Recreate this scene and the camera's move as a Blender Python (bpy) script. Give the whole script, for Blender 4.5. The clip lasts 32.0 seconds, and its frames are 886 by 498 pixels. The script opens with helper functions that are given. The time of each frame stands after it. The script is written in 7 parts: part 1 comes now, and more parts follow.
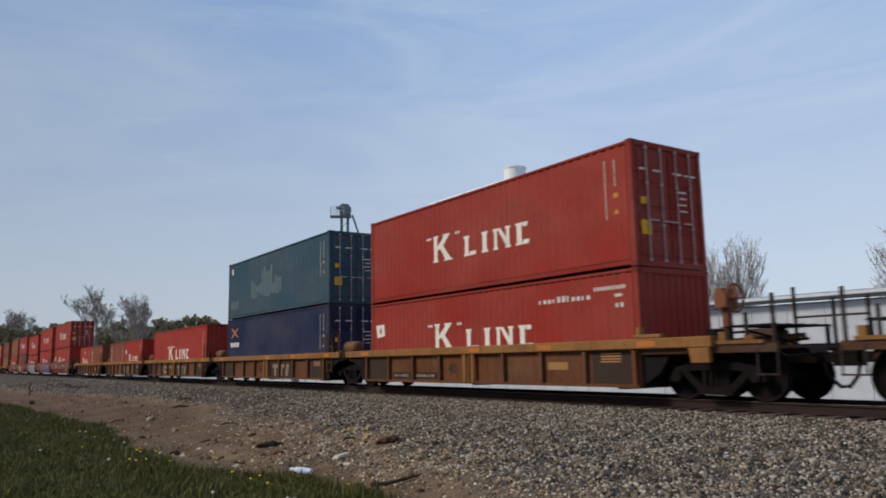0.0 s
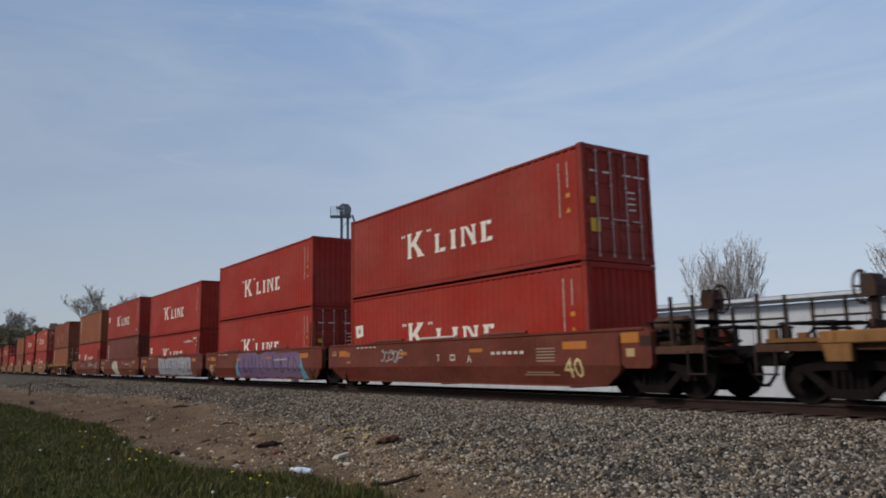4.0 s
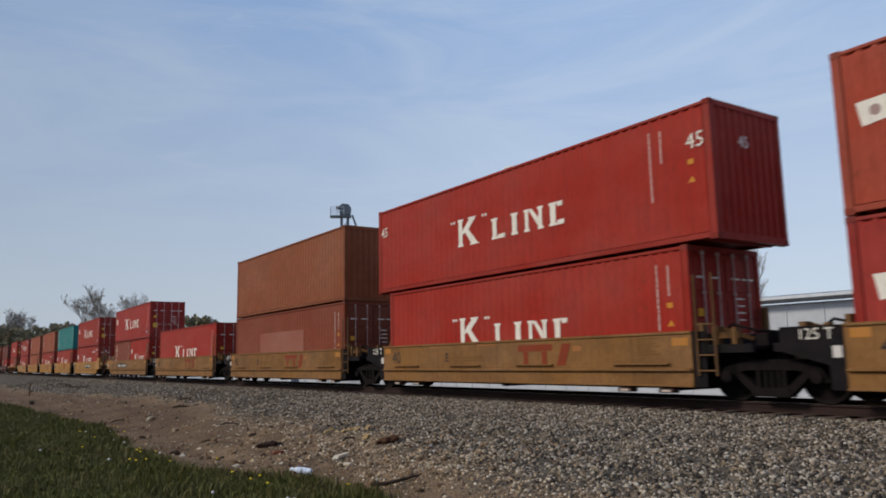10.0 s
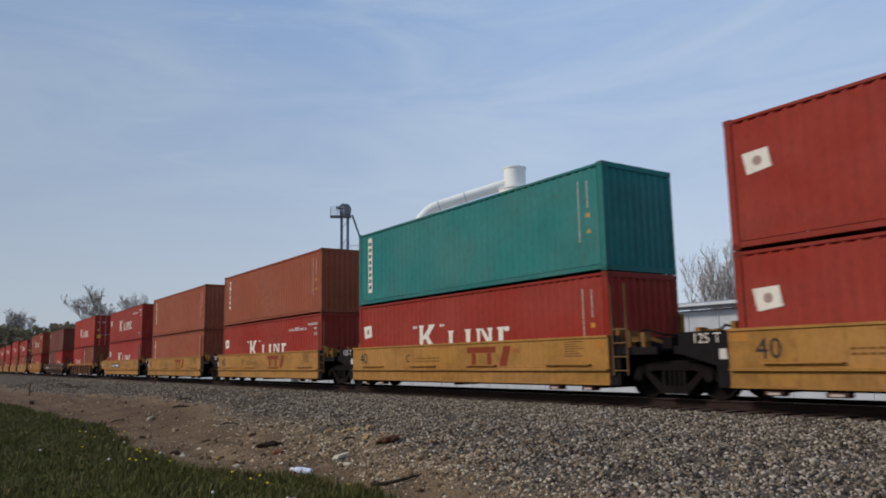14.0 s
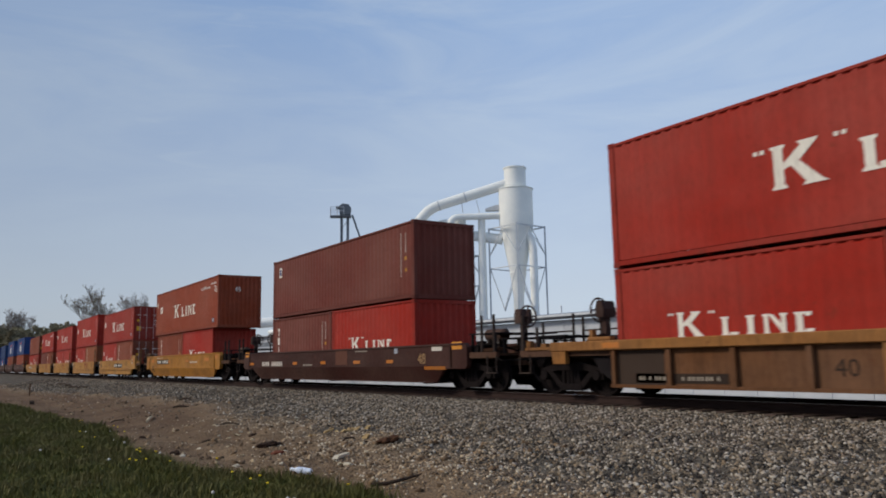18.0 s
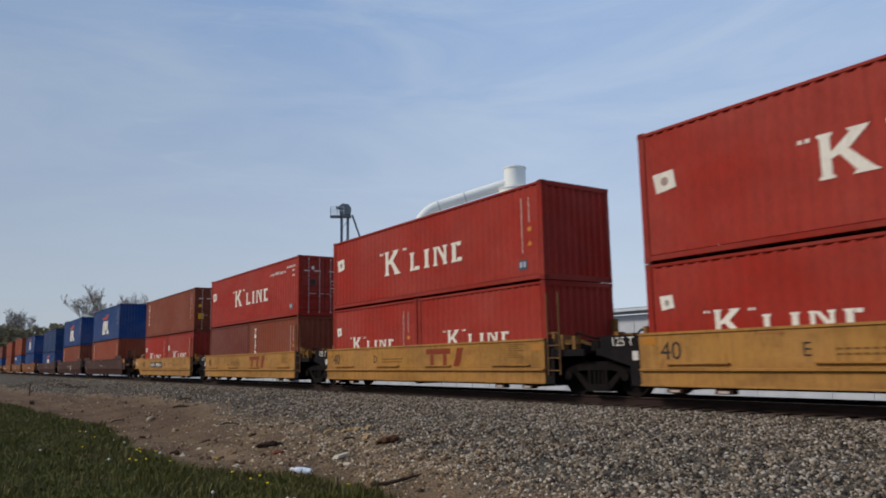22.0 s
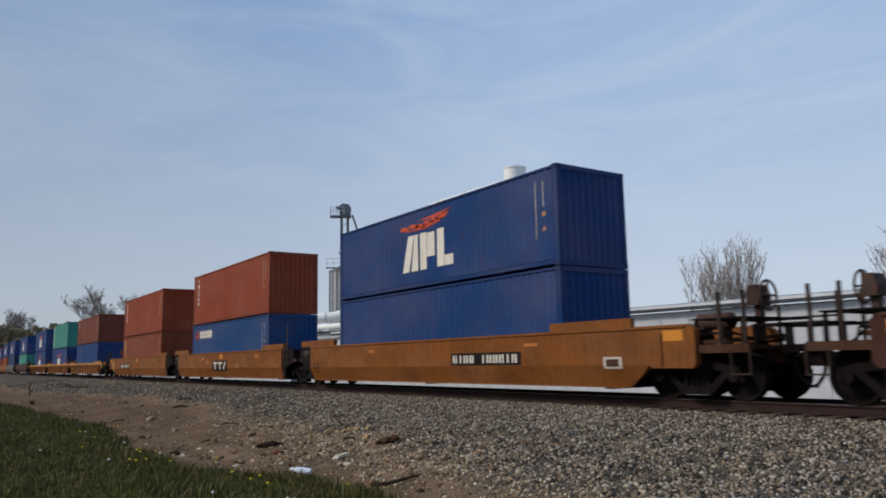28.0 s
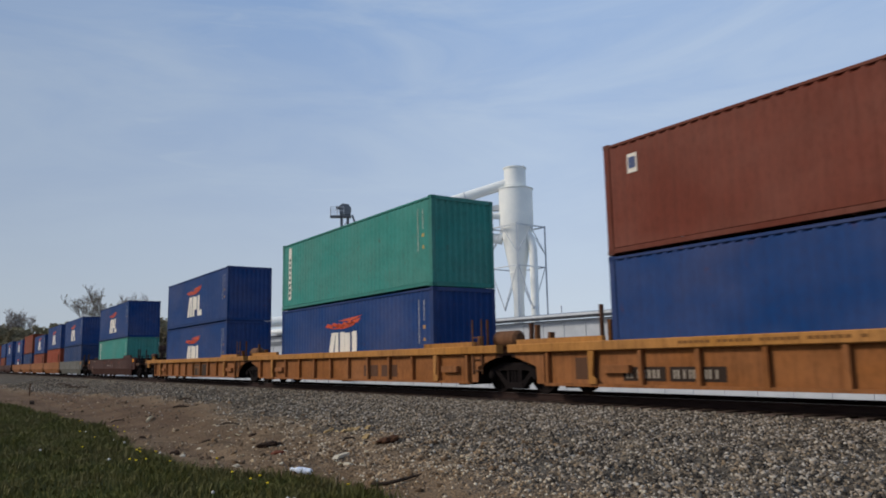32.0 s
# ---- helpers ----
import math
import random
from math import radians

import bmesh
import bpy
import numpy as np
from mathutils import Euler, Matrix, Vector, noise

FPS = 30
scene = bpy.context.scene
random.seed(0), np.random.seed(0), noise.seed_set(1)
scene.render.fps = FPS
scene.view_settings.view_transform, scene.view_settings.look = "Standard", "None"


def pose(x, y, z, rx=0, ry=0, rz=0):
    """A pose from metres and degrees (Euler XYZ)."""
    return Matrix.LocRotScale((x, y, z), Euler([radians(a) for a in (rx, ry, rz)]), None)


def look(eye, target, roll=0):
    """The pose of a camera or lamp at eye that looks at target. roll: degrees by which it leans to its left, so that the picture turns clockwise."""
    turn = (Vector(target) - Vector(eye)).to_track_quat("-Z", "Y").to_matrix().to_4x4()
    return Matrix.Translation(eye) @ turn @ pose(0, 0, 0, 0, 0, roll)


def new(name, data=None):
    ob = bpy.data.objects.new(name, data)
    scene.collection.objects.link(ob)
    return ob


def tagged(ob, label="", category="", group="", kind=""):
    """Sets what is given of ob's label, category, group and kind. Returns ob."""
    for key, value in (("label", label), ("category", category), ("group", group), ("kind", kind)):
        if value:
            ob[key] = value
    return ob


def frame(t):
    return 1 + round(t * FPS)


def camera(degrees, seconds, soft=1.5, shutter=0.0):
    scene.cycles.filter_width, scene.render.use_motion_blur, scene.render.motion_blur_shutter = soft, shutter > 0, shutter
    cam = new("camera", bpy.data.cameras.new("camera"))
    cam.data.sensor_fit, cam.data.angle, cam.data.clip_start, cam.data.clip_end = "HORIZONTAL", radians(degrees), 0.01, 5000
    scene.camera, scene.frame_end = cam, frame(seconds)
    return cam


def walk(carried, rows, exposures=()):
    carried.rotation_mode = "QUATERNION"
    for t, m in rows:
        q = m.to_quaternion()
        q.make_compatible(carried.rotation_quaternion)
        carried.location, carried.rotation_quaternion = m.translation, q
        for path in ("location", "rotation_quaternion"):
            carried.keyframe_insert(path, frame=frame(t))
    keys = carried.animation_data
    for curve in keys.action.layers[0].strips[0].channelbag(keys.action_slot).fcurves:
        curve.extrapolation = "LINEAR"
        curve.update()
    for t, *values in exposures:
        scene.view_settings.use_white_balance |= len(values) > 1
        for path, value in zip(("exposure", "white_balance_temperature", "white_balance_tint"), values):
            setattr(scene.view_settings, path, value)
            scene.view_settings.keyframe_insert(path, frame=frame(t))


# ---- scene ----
# The camera stands still beside the line, 1.6 m over the grass.
EYE = 1.6
cam = camera(61.07, 32.0, soft=1.8, shutter=0.12)
STAND = pose(0, 0, EYE, 98.42, 1.076, 56.06)
walk(cam, [(0, STAND), (32, STAND)], [(0, 0.06), (1, 0.06), (2, 0.02), (3, -0.05), (4, -0.11), (5.5, 0.0), (7, 0.06), (12, 0.05), (14, 0.0), (32, 0.0)])

# ---- daylight: thin high cloud, sun behind the camera and to the left ----
SUN_AZ, SUN_EL = radians(-154), radians(34)
world = bpy.data.worlds.new("sky")
scene.world = world
world.use_nodes = True
wn, wl = world.node_tree.nodes, world.node_tree.links
wn.clear()
sky = wn.new("ShaderNodeTexSky")
sky.sky_type, sky.sun_disc = "NISHITA", False
sky.sun_elevation, sky.sun_rotation = SUN_EL, SUN_AZ
sky.air_density, sky.dust_density, sky.ozone_density = 1.0, 1.6, 1.4
tc = wn.new("ShaderNodeTexCoord")
mp = wn.new("ShaderNodeMapping")
mp.inputs["Rotation"].default_value = (radians(10), radians(14), radians(-20))
mp.inputs["Scale"].default_value = (1.2, 1.4, 5.5)
nz = wn.new("ShaderNodeTexNoise")
nz.inputs["Scale"].default_value, nz.inputs["Detail"].default_value, nz.inputs["Distortion"].default_value = 2.1, 9.0, 0.9
nz.inputs["Roughness"].default_value = 0.6
rmp = wn.new("ShaderNodeMapRange")
for key, v in (("From Min", 0.38), ("From Max", 0.72), ("To Min", 0.0), ("To Max", 0.62)):
    rmp.inputs[key].default_value = v
mixw = wn.new("ShaderNodeMix")
mixw.data_type = "RGBA"
veil = wn.new("ShaderNodeMix")           # thin high haze: paler towards the horizon
veil.data_type = "RGBA"
veil.inputs["A"].default_value = (6.65, 7.38, 8.35, 1)
veil.inputs["B"].default_value = (3.2, 4.87, 8.0, 1)
sepw = wn.new("ShaderNodeSeparateXYZ")
elev = wn.new("ShaderNodeMapRange")
for key, v in (("From Min", 0.0), ("From Max", 0.45), ("To Min", 0.0), ("To Max", 1.0)):
    elev.inputs[key].default_value = v
streak = wn.new("ShaderNodeMix")         # cirrus streaks over the haze
streak.data_type = "RGBA"
streak.inputs["B"].default_value = (6.05, 7.2, 8.7, 1)
mixw.inputs["Factor"].default_value = 0.8
bgn = wn.new("ShaderNodeBackground")
bgn.inputs["Strength"].default_value = 0.085
won = wn.new("ShaderNodeOutputWorld")
wl.new(tc.outputs["Generated"], mp.inputs["Vector"])
wl.new(mp.outputs["Vector"], nz.inputs["Vector"])
wl.new(nz.outputs["Fac"], rmp.inputs["Value"])
wl.new(tc.outputs["Generated"], sepw.inputs["Vector"])
wl.new(sepw.outputs["Z"], elev.inputs["Value"])
wl.new(elev.outputs["Result"], veil.inputs["Factor"])
mp2 = wn.new("ShaderNodeMapping")        # thin wisps
mp2.inputs["Rotation"].default_value = (radians(4), radians(6), radians(30))
mp2.inputs["Scale"].default_value = (1.6, 2.0, 17.0)
nz2 = wn.new("ShaderNodeTexNoise")
nz2.inputs["Scale"].default_value, nz2.inputs["Detail"].default_value, nz2.inputs["Distortion"].default_value = 2.3, 6.0, 1.2
rmp2 = wn.new("ShaderNodeMapRange")
for key, v in (("From Min", 0.56), ("From Max", 0.76), ("To Min", 0.0), ("To Max", 0.42)):
    rmp2.inputs[key].default_value = v
both = wn.new("ShaderNodeMath")
both.operation = "MAXIMUM"
wl.new(tc.outputs["Generated"], mp2.inputs["Vector"])
wl.new(mp2.outputs["Vector"], nz2.inputs["Vector"])
wl.new(nz2.outputs["Fac"], rmp2.inputs["Value"])
wl.new(rmp.outputs["Result"], both.inputs[0])
wl.new(rmp2.outputs["Result"], both.inputs[1])
wl.new(both.outputs["Value"], streak.inputs["Factor"])
wl.new(veil.outputs["Result"], streak.inputs["A"])
drift = wn.new("ShaderNodeVectorMath")   # the veil is a little brighter away from the sun's side
drift.operation = "DOT_PRODUCT"
drift.inputs[1].default_value = (0.56, 0.83, 0.0)
gain = wn.new("ShaderNodeMapRange")
for key, v in (("From Min", -0.5), ("From Max", 0.15), ("To Min", 0.85), ("To Max", 1.15)):
    gain.inputs[key].default_value = v
lift_ = wn.new("ShaderNodeVectorMath")
lift_.operation = "SCALE"
wl.new(tc.outputs["Generated"], drift.inputs[0])
wl.new(drift.outputs["Value"], gain.inputs["Value"])
wl.new(streak.outputs["Result"], lift_.inputs[0])
wl.new(gain.outputs["Result"], lift_.inputs["Scale"])
wl.new(lift_.outputs["Vector"], mixw.inputs["B"])
wl.new(sky.outputs["Color"], mixw.inputs["A"])
wl.new(mixw.outputs["Result"], bgn.inputs["Color"])
wl.new(bgn.outputs["Background"], won.inputs["Surface"])

sun = new("sun", bpy.data.lights.new("sun", "SUN"))
sun.data.energy, sun.data.angle, sun.data.color = 2.35, radians(12), (1.0, 0.90, 0.76)
sun_way = Vector((math.sin(SUN_AZ) * math.cos(SUN_EL), math.cos(SUN_AZ) * math.cos(SUN_EL), math.sin(SUN_EL)))
sun.matrix_world = look(sun_way * 100, (0, 0, 0))


# ---- materials ----
def srgb(r, g, b):
    return tuple(((c / 255 + 0.055) / 1.055) ** 2.4 if c > 10 else c / 255 / 12.92 for c in (r, g, b))


class Nodes:
    """A small node-tree writer for one material."""

    def __init__(self, name, rough=0.6, metal=0.0):
        self.mat = bpy.data.materials.new(name)
        self.mat.use_nodes = True
        self.t = self.mat.node_tree
        self.bsdf = self.t.nodes["Principled BSDF"]
        self.bsdf.inputs["Roughness"].default_value = rough
        self.bsdf.inputs["Metallic"].default_value = metal
        self.bsdf.inputs["Specular IOR Level"].default_value = 0.22 if rough < 0.8 else 0.07

    def add(self, kind, **ins):
        n = self.t.nodes.new("ShaderNode" + kind)
        for key, v in ins.items():
            self.put(n.inputs[key.replace("_", " ")], v)
        return n

    def put(self, sock, v):
        if isinstance(v, bpy.types.NodeSocket):
            self.t.links.new(v, sock)
        elif isinstance(v, (tuple, list)) and len(v) == 3 and sock.type == "RGBA":
            sock.default_value = (*v, 1)
        else:
            sock.default_value = v

    def noise(self, vec, scale, detail=4, rough=0.55, dist=0.0):
        return self.add("TexNoise", Vector=vec, Scale=scale, Detail=detail, Roughness=rough, Distortion=dist).outputs["Fac"]

    def rng(self, v, a, b, c=0.0, d=1.0):
        n = self.add("MapRange")
        for key, w in (("Value", v), ("From Min", a), ("From Max", b), ("To Min", c), ("To Max", d)):
            self.put(n.inputs[key], w)
        return n.outputs["Result"]

    def mix(self, f, a, b, how="MIX"):
        n = self.t.nodes.new("ShaderNodeMix")
        n.data_type, n.blend_type = "RGBA", how
        self.put(n.inputs["Factor"], f)
        self.put(n.inputs["A"], a)
        self.put(n.inputs["B"], b)
        return n.outputs["Result"]

    def math(self, op, a, b=0.0):
        n = self.t.nodes.new("ShaderNodeMath")
        n.operation = op
        self.put(n.inputs[0], a)
        self.put(n.inputs[1], b)
        return n.outputs[0]

    def vec(self, scale=(1, 1, 1), own=True):
        """Object coordinates; own: shifted at random from object to object."""
        c = self.add("TexCoord").outputs["Object"]
        if own:
            r = self.math("MULTIPLY", self.add("ObjectInfo").outputs["Random"], 37.0)
            x = self.t.nodes.new("ShaderNodeVectorMath")
            self.put(x.inputs[0], c)
            self.put(x.inputs[1], r)
            c = x.outputs[0]
        m = self.add("Mapping", Vector=c)
        m.inputs["Scale"].default_value = scale
        return m.outputs["Vector"]

    def bump(self, h, strength=0.3, dist=0.01):
        b = self.add("Bump", Height=h, Strength=strength, Distance=dist)
        self.put(self.bsdf.inputs["Normal"], b.outputs["Normal"])

    def done(self, col, rough=None):
        self.put(self.bsdf.inputs["Base Color"], col)
        if rough is not None:
            self.put(self.bsdf.inputs["Roughness"], rough)
        return self.mat


def paint_material(name, dirt, rust, streak, fade, rough, patch=0.0):
    """Weathered paint in the object's own colour."""
    k = Nodes(name, rough)
    k.bsdf.inputs["Specular IOR Level"].default_value = 0.1
    col = k.add("ObjectInfo").outputs["Color"]
    big = k.noise(k.vec((0.35, 0.35, 0.5)), 1.0, 3)
    fine = k.noise(k.vec((6, 6, 2.0)), 3.0, 5)
    run = k.noise(k.vec((5.0, 5.0, 0.22)), 1.6, 5, 0.6)
    c = k.mix(k.rng(big, 0.35, 0.7, 0.0, fade), col, k.mix(0.55, col, srgb(190, 165, 150)))
    c = k.mix(k.rng(k.noise(k.vec((0.5, 0.5, 0.9)), 1.3, 6, 0.65), 0.42, 0.66, 0.0, patch), c, dirt)
    c = k.mix(k.rng(run, 0.50, 0.78, 0.0, streak), c, dirt)
    c = k.mix(k.rng(fine, 0.45, 0.8, 0.0, 0.28), c, dirt)
    spot = k.math("MULTIPLY", k.rng(k.noise(k.vec((1.2, 1.2, 0.9)), 2.2, 8, 0.7), 0.62, 0.70), rust)
    c = k.mix(spot, c, srgb(92, 52, 34))
    k.bump(k.noise(k.vec((1, 1, 1)), 9.0, 6), 0.12, 0.02)
    return k.done(c, k.rng(fine, 0.3, 0.8, rough - 0.12, rough + 0.15))


PAINT = paint_material("container_paint", srgb(54, 38, 31), 0.4, 0.17, 0.14, 0.6, 0.15)
SLAB = paint_material("smooth_wagon_paint", srgb(44, 30, 25), 0.55, 0.34, 0.14, 0.62, 0.36)
STEEL = paint_material("wagon_paint", srgb(34, 26, 21), 0.75, 0.45, 0.15, 0.72, 0.3)
INK = paint_material("dark_mark_paint", srgb(62, 48, 38), 0.1, 0.2, 0.05, 0.65)
MARK = paint_material("mark_paint", srgb(120, 105, 95), 0.15, 0.25, 0.2, 0.6)


def plain(name, a, b, scale=4.0, rough=0.7, metal=0.0, bump=0.3, stretch=(1, 1, 1), own=True, dist=0.02):
    k = Nodes(name, rough, metal)
    n1 = k.noise(k.vec(stretch, own), scale, 6, 0.6)
    n2 = k.noise(k.vec(stretch, own), scale * 9, 4)
    f = k.math("ADD", k.math("MULTIPLY", n1, 0.7), k.math("MULTIPLY", n2, 0.3))
    k.bump(n2, bump, dist)
    return k.done(k.mix(k.rng(f, 0.32, 0.68), a, b))


# Grimy running-gear steel, its tone lowered for the shade beneath the wagons.
GRIMESHADE = plain("running_gear_steel", srgb(20, 17, 17), srgb(34, 28, 28), 5, 0.88, 0.0)
BLACK = plain("black_steel", srgb(22, 20, 22), srgb(37, 32, 33), 3, 0.8)
GALV = plain("worn_lock_bar", srgb(164, 134, 126), srgb(194, 170, 162), 8, 0.5, 0.1, 0.1)
RAILM = plain("rail_steel", srgb(44, 35, 34), srgb(64, 50, 46), 6, 0.85, 0.1, 0.3, (0.4, 3, 3))
RAILTOP = plain("rail_head", srgb(120, 116, 112), srgb(160, 156, 152), 5, 0.3, 0.9, 0.05)
TIE = plain("tie_wood", srgb(66, 54, 50), srgb(104, 90, 82), 3, 0.9, 0, 0.6, (1, 8, 8))
WHITE = plain("white_sheet_metal", srgb(164, 167, 173), srgb(184, 187, 191), 1.2, 0.45, 0, 0.05)
DUCTM = plain("white_duct_paint", srgb(222, 224, 222), srgb(240, 240, 234), 0.8, 0.45, 0, 0.06)
FRAMEM = plain("white_frame_paint", srgb(176, 180, 184), srgb(206, 208, 210), 2, 0.5)
DARKMETAL = plain("dark_gutter", srgb(40, 43, 48), srgb(62, 66, 72), 2, 0.6)
BINM = plain("galvanised_bin", srgb(130, 134, 138), srgb(170, 173, 175), 0.7, 0.5, 0.35, 0.2, (1, 1, 3))
BINR = plain("weathered_bin_roof", srgb(112, 114, 118), srgb(150, 152, 156), 0.7, 0.55, 0.3)
LEGM = plain("elevator_steel", srgb(86, 90, 96), srgb(126, 130, 136), 1.5, 0.55, 0.3)
BARK = plain("bark", srgb(112, 102, 96), srgb(152, 142, 134), 2, 0.95, 0, 0.5, (4, 4, 1))
# Bark of the far trees, paled to stand for distance haze.
HAZEBARK = plain("dark_bark", srgb(116, 108, 102), srgb(148, 139, 132), 2, 0.95, 0, 0.5, (4, 4, 1))
PLASTIC = plain("litter_plastic", srgb(196, 206, 222), srgb(228, 232, 238), 10, 0.35, 0, 0.1)
DRYWOOD = plain("dry_wood", srgb(172, 156, 126), srgb(206, 190, 160), 14, 0.9, 0, 0.5, (1, 8, 8))
DARKWOOD = plain("dark_wood", srgb(44, 36, 30), srgb(76, 62, 52), 14, 0.9, 0, 0.5, (1, 8, 8))
SPLINTER = plain("bleached_wood", srgb(184, 170, 146), srgb(210, 198, 176), 14, 0.9, 0, 0.4, (1, 8, 8))
CHIP = plain("tan_wood", srgb(150, 122, 80), srgb(190, 162, 116), 14, 0.9, 0, 0.4, (1, 8, 8))
DARKEARTH = plain("dark_earth", srgb(40, 30, 25), srgb(70, 54, 44), 9, 0.95, 0.0, 0.8)
BRICKY = plain("old_brick", srgb(86, 46, 34), srgb(122, 74, 56), 9, 0.95, 0.0, 0.8)
RUSTY = plain("rusty_earth", srgb(58, 40, 30), srgb(98, 70, 52), 9, 0.95, 0.0, 0.8)
SEEDW = plain("seed_head_white", srgb(186, 180, 168), srgb(214, 208, 198), 20, 0.9)
YELLOW = plain("flower_yellow", srgb(226, 190, 20), srgb(244, 214, 50), 20, 0.7)
STALK = plain("stalk_green", srgb(84, 104, 40), srgb(112, 130, 56), 20, 0.7)


def leaf_material(name, a, b):
    k = Nodes(name, 0.7)
    r = k.add("NewGeometry").outputs["Random Per Island"]
    k.put(k.bsdf.inputs["Subsurface Weight"], 0.0)
    return k.done(k.mix(r, a, b))


BUDS = leaf_material("spring_buds", srgb(168, 158, 152), srgb(204, 196, 190))
# Far leaves and twigs: distance haze is put into these lighter colours too.
GREENLEAF = leaf_material("spring_leaves", srgb(112, 104, 82), srgb(142, 131, 104))
DARKLEAF = leaf_material("dark_leaves", srgb(108, 102, 78), srgb(142, 132, 102))
TWIGS = leaf_material("fine_twigs", srgb(128, 118, 112), srgb(160, 150, 142))


def blade_material():
    k = Nodes("grass_blades", 0.7)
    pos = k.add("NewGeometry")
    c = k.mix(pos.outputs["Random Per Island"], srgb(68, 69, 28), srgb(96, 93, 42))
    c = k.mix(k.rng(k.noise(pos.outputs["Position"], 0.9, 4), 0.42, 0.66, 0, 0.7), c, srgb(98, 88, 54))
    return k.done(k.mix(k.rng(k.noise(pos.outputs["Position"], 2.6, 3), 0.48, 0.72, 0, 0.4), c, srgb(52, 58, 24)))


BLADE = blade_material()


def stone_material(name, tones):
    k = Nodes(name, 0.9)
    r = k.add("NewGeometry").outputs["Random Per Island"]
    n = k.add("ValToRGB")
    cr = n.color_ramp
    cr.elements[0].color, cr.elements[1].color = (*srgb(*tones[0]), 1), (*srgb(*tones[5]), 1)
    for p_, c_ in zip((0.25, 0.55, 0.72, 0.85), tones[1:5]):
        cr.elements.new(p_).color = (*srgb(*c_), 1)
    k.put(n.inputs["Fac"], r)
    k.bump(k.noise(k.vec((1, 1, 1), False), 60, 4), 0.4, 0.01)
    return k.done(n.outputs["Color"])


STONE = stone_material("ballast_stone", ((46, 42, 38), (79, 72, 64), (116, 107, 95), (132, 114, 92), (154, 143, 130), (180, 170, 155)))
EARTH = stone_material("earth_crumbs", ((62, 50, 39), (90, 73, 56), (116, 95, 74), (130, 107, 82), (148, 125, 99), (184, 165, 136)))
BROWNSTONE = stone_material("earthy_stone", ((80, 68, 56), (118, 102, 85), (148, 131, 110), (162, 137, 107), (176, 159, 136), (206, 193, 170)))


def ground_material():
    k = Nodes("ground_mix", 0.95)
    pos = k.add("NewGeometry").outputs["Position"]
    sep = k.add("SeparateXYZ", Vector=pos)
    x, y = sep.outputs["X"], sep.outputs["Y"]
    n1 = k.noise(pos, 0.55, 5)
    n2 = k.noise(pos, 3.0, 6, 0.6)
    n3 = k.noise(pos, 22.0, 5, 0.65)
    v = k.add("TexVoronoi", Vector=pos, Scale=21.0)
    grass = k.mix(n2, srgb(58, 62, 26), srgb(84, 84, 40))
    grass = k.mix(k.rng(n3, 0.4, 0.7, 0, 0.6), grass, srgb(38, 44, 20))
    dirt = k.mix(n2, srgb(130, 106, 82), srgb(168, 142, 112))
    dirt = k.mix(k.rng(n3, 0.35, 0.65, 0, 0.55), dirt, srgb(96, 78, 60))
    dirt = k.mix(k.rng(k.noise(pos, 7.0, 6, 0.7), 0.5, 0.62, 0, 0.4), dirt, srgb(90, 73, 57))
    dirt = k.mix(k.rng(n1, 0.40, 0.60, 0, 0.75), dirt, srgb(94, 75, 58))
    gully = k.noise(k.vec((2.4, 0.35, 1.0), False), 1.0, 5, 0.6)
    dirt = k.mix(k.rng(gully, 0.46, 0.60, 0, 0.38), dirt, srgb(70, 57, 44))
    dirt = k.mix(k.rng(x, -16.0, -23.0, 0.0, 0.5), dirt, srgb(96, 75, 60))
    stone = k.mix(k.rng(v.outputs["Color"], 0.1, 0.9), srgb(58, 54, 49), srgb(112, 104, 93))
    stone = k.mix(k.rng(n2, 0.45, 0.75, 0, 0.35), stone, srgb(94, 76, 58))
    lot = k.mix(n2, srgb(176, 172, 166), srgb(206, 202, 196))
    wob = k.math("ADD", y, k.rng(n1, 0.2, 0.8, -0.8, 0.8))
    wob2 = k.math("ADD", y, k.rng(n1, 0.2, 0.8, -1.1, 1.1))
    lawn = k.math("ADD", k.rng(x, -12.3, -10.2, 3.3, 4.55), k.rng(x, -21.0, -46.0, 0.2, -1.3))
    lawn = k.math("SUBTRACT", k.math("ADD", y, k.rng(n2, 0.3, 0.7, -0.25, 0.25)), lawn)
    c = k.mix(k.rng(lawn, -0.1, 0.25), grass, dirt)
    crest = k.math("SUBTRACT", wob2, k.math("SUBTRACT", k.math("ADD", k.rng(x, -28.0, -20.0, 7.6, 6.5), k.rng(x, -62.0, -38.0, -2.6, 0.0)), k.rng(x, -14.0, -8.0, 0.0, 1.0)))
    c = k.mix(k.rng(crest, -0.4, 0.5, 0.0, 0.65), c, k.mix(0.65, stone, srgb(156, 130, 101)))
    c = k.mix(k.rng(crest, 0.4, 1.6), c, stone)
    c = k.mix(k.rng(wob, 17.2, 18.5), c, lot)
    c = k.mix(k.rng(wob2, 74.0, 80.0), c, grass)
    k.bump(k.math("ADD", k.math("ADD", k.math("MULTIPLY", v.outputs["Distance"], 0.6), n3), k.math("MULTIPLY", n2, 1.6)), 0.9, 0.05)
    return k.done(c)


GROUND = ground_material()


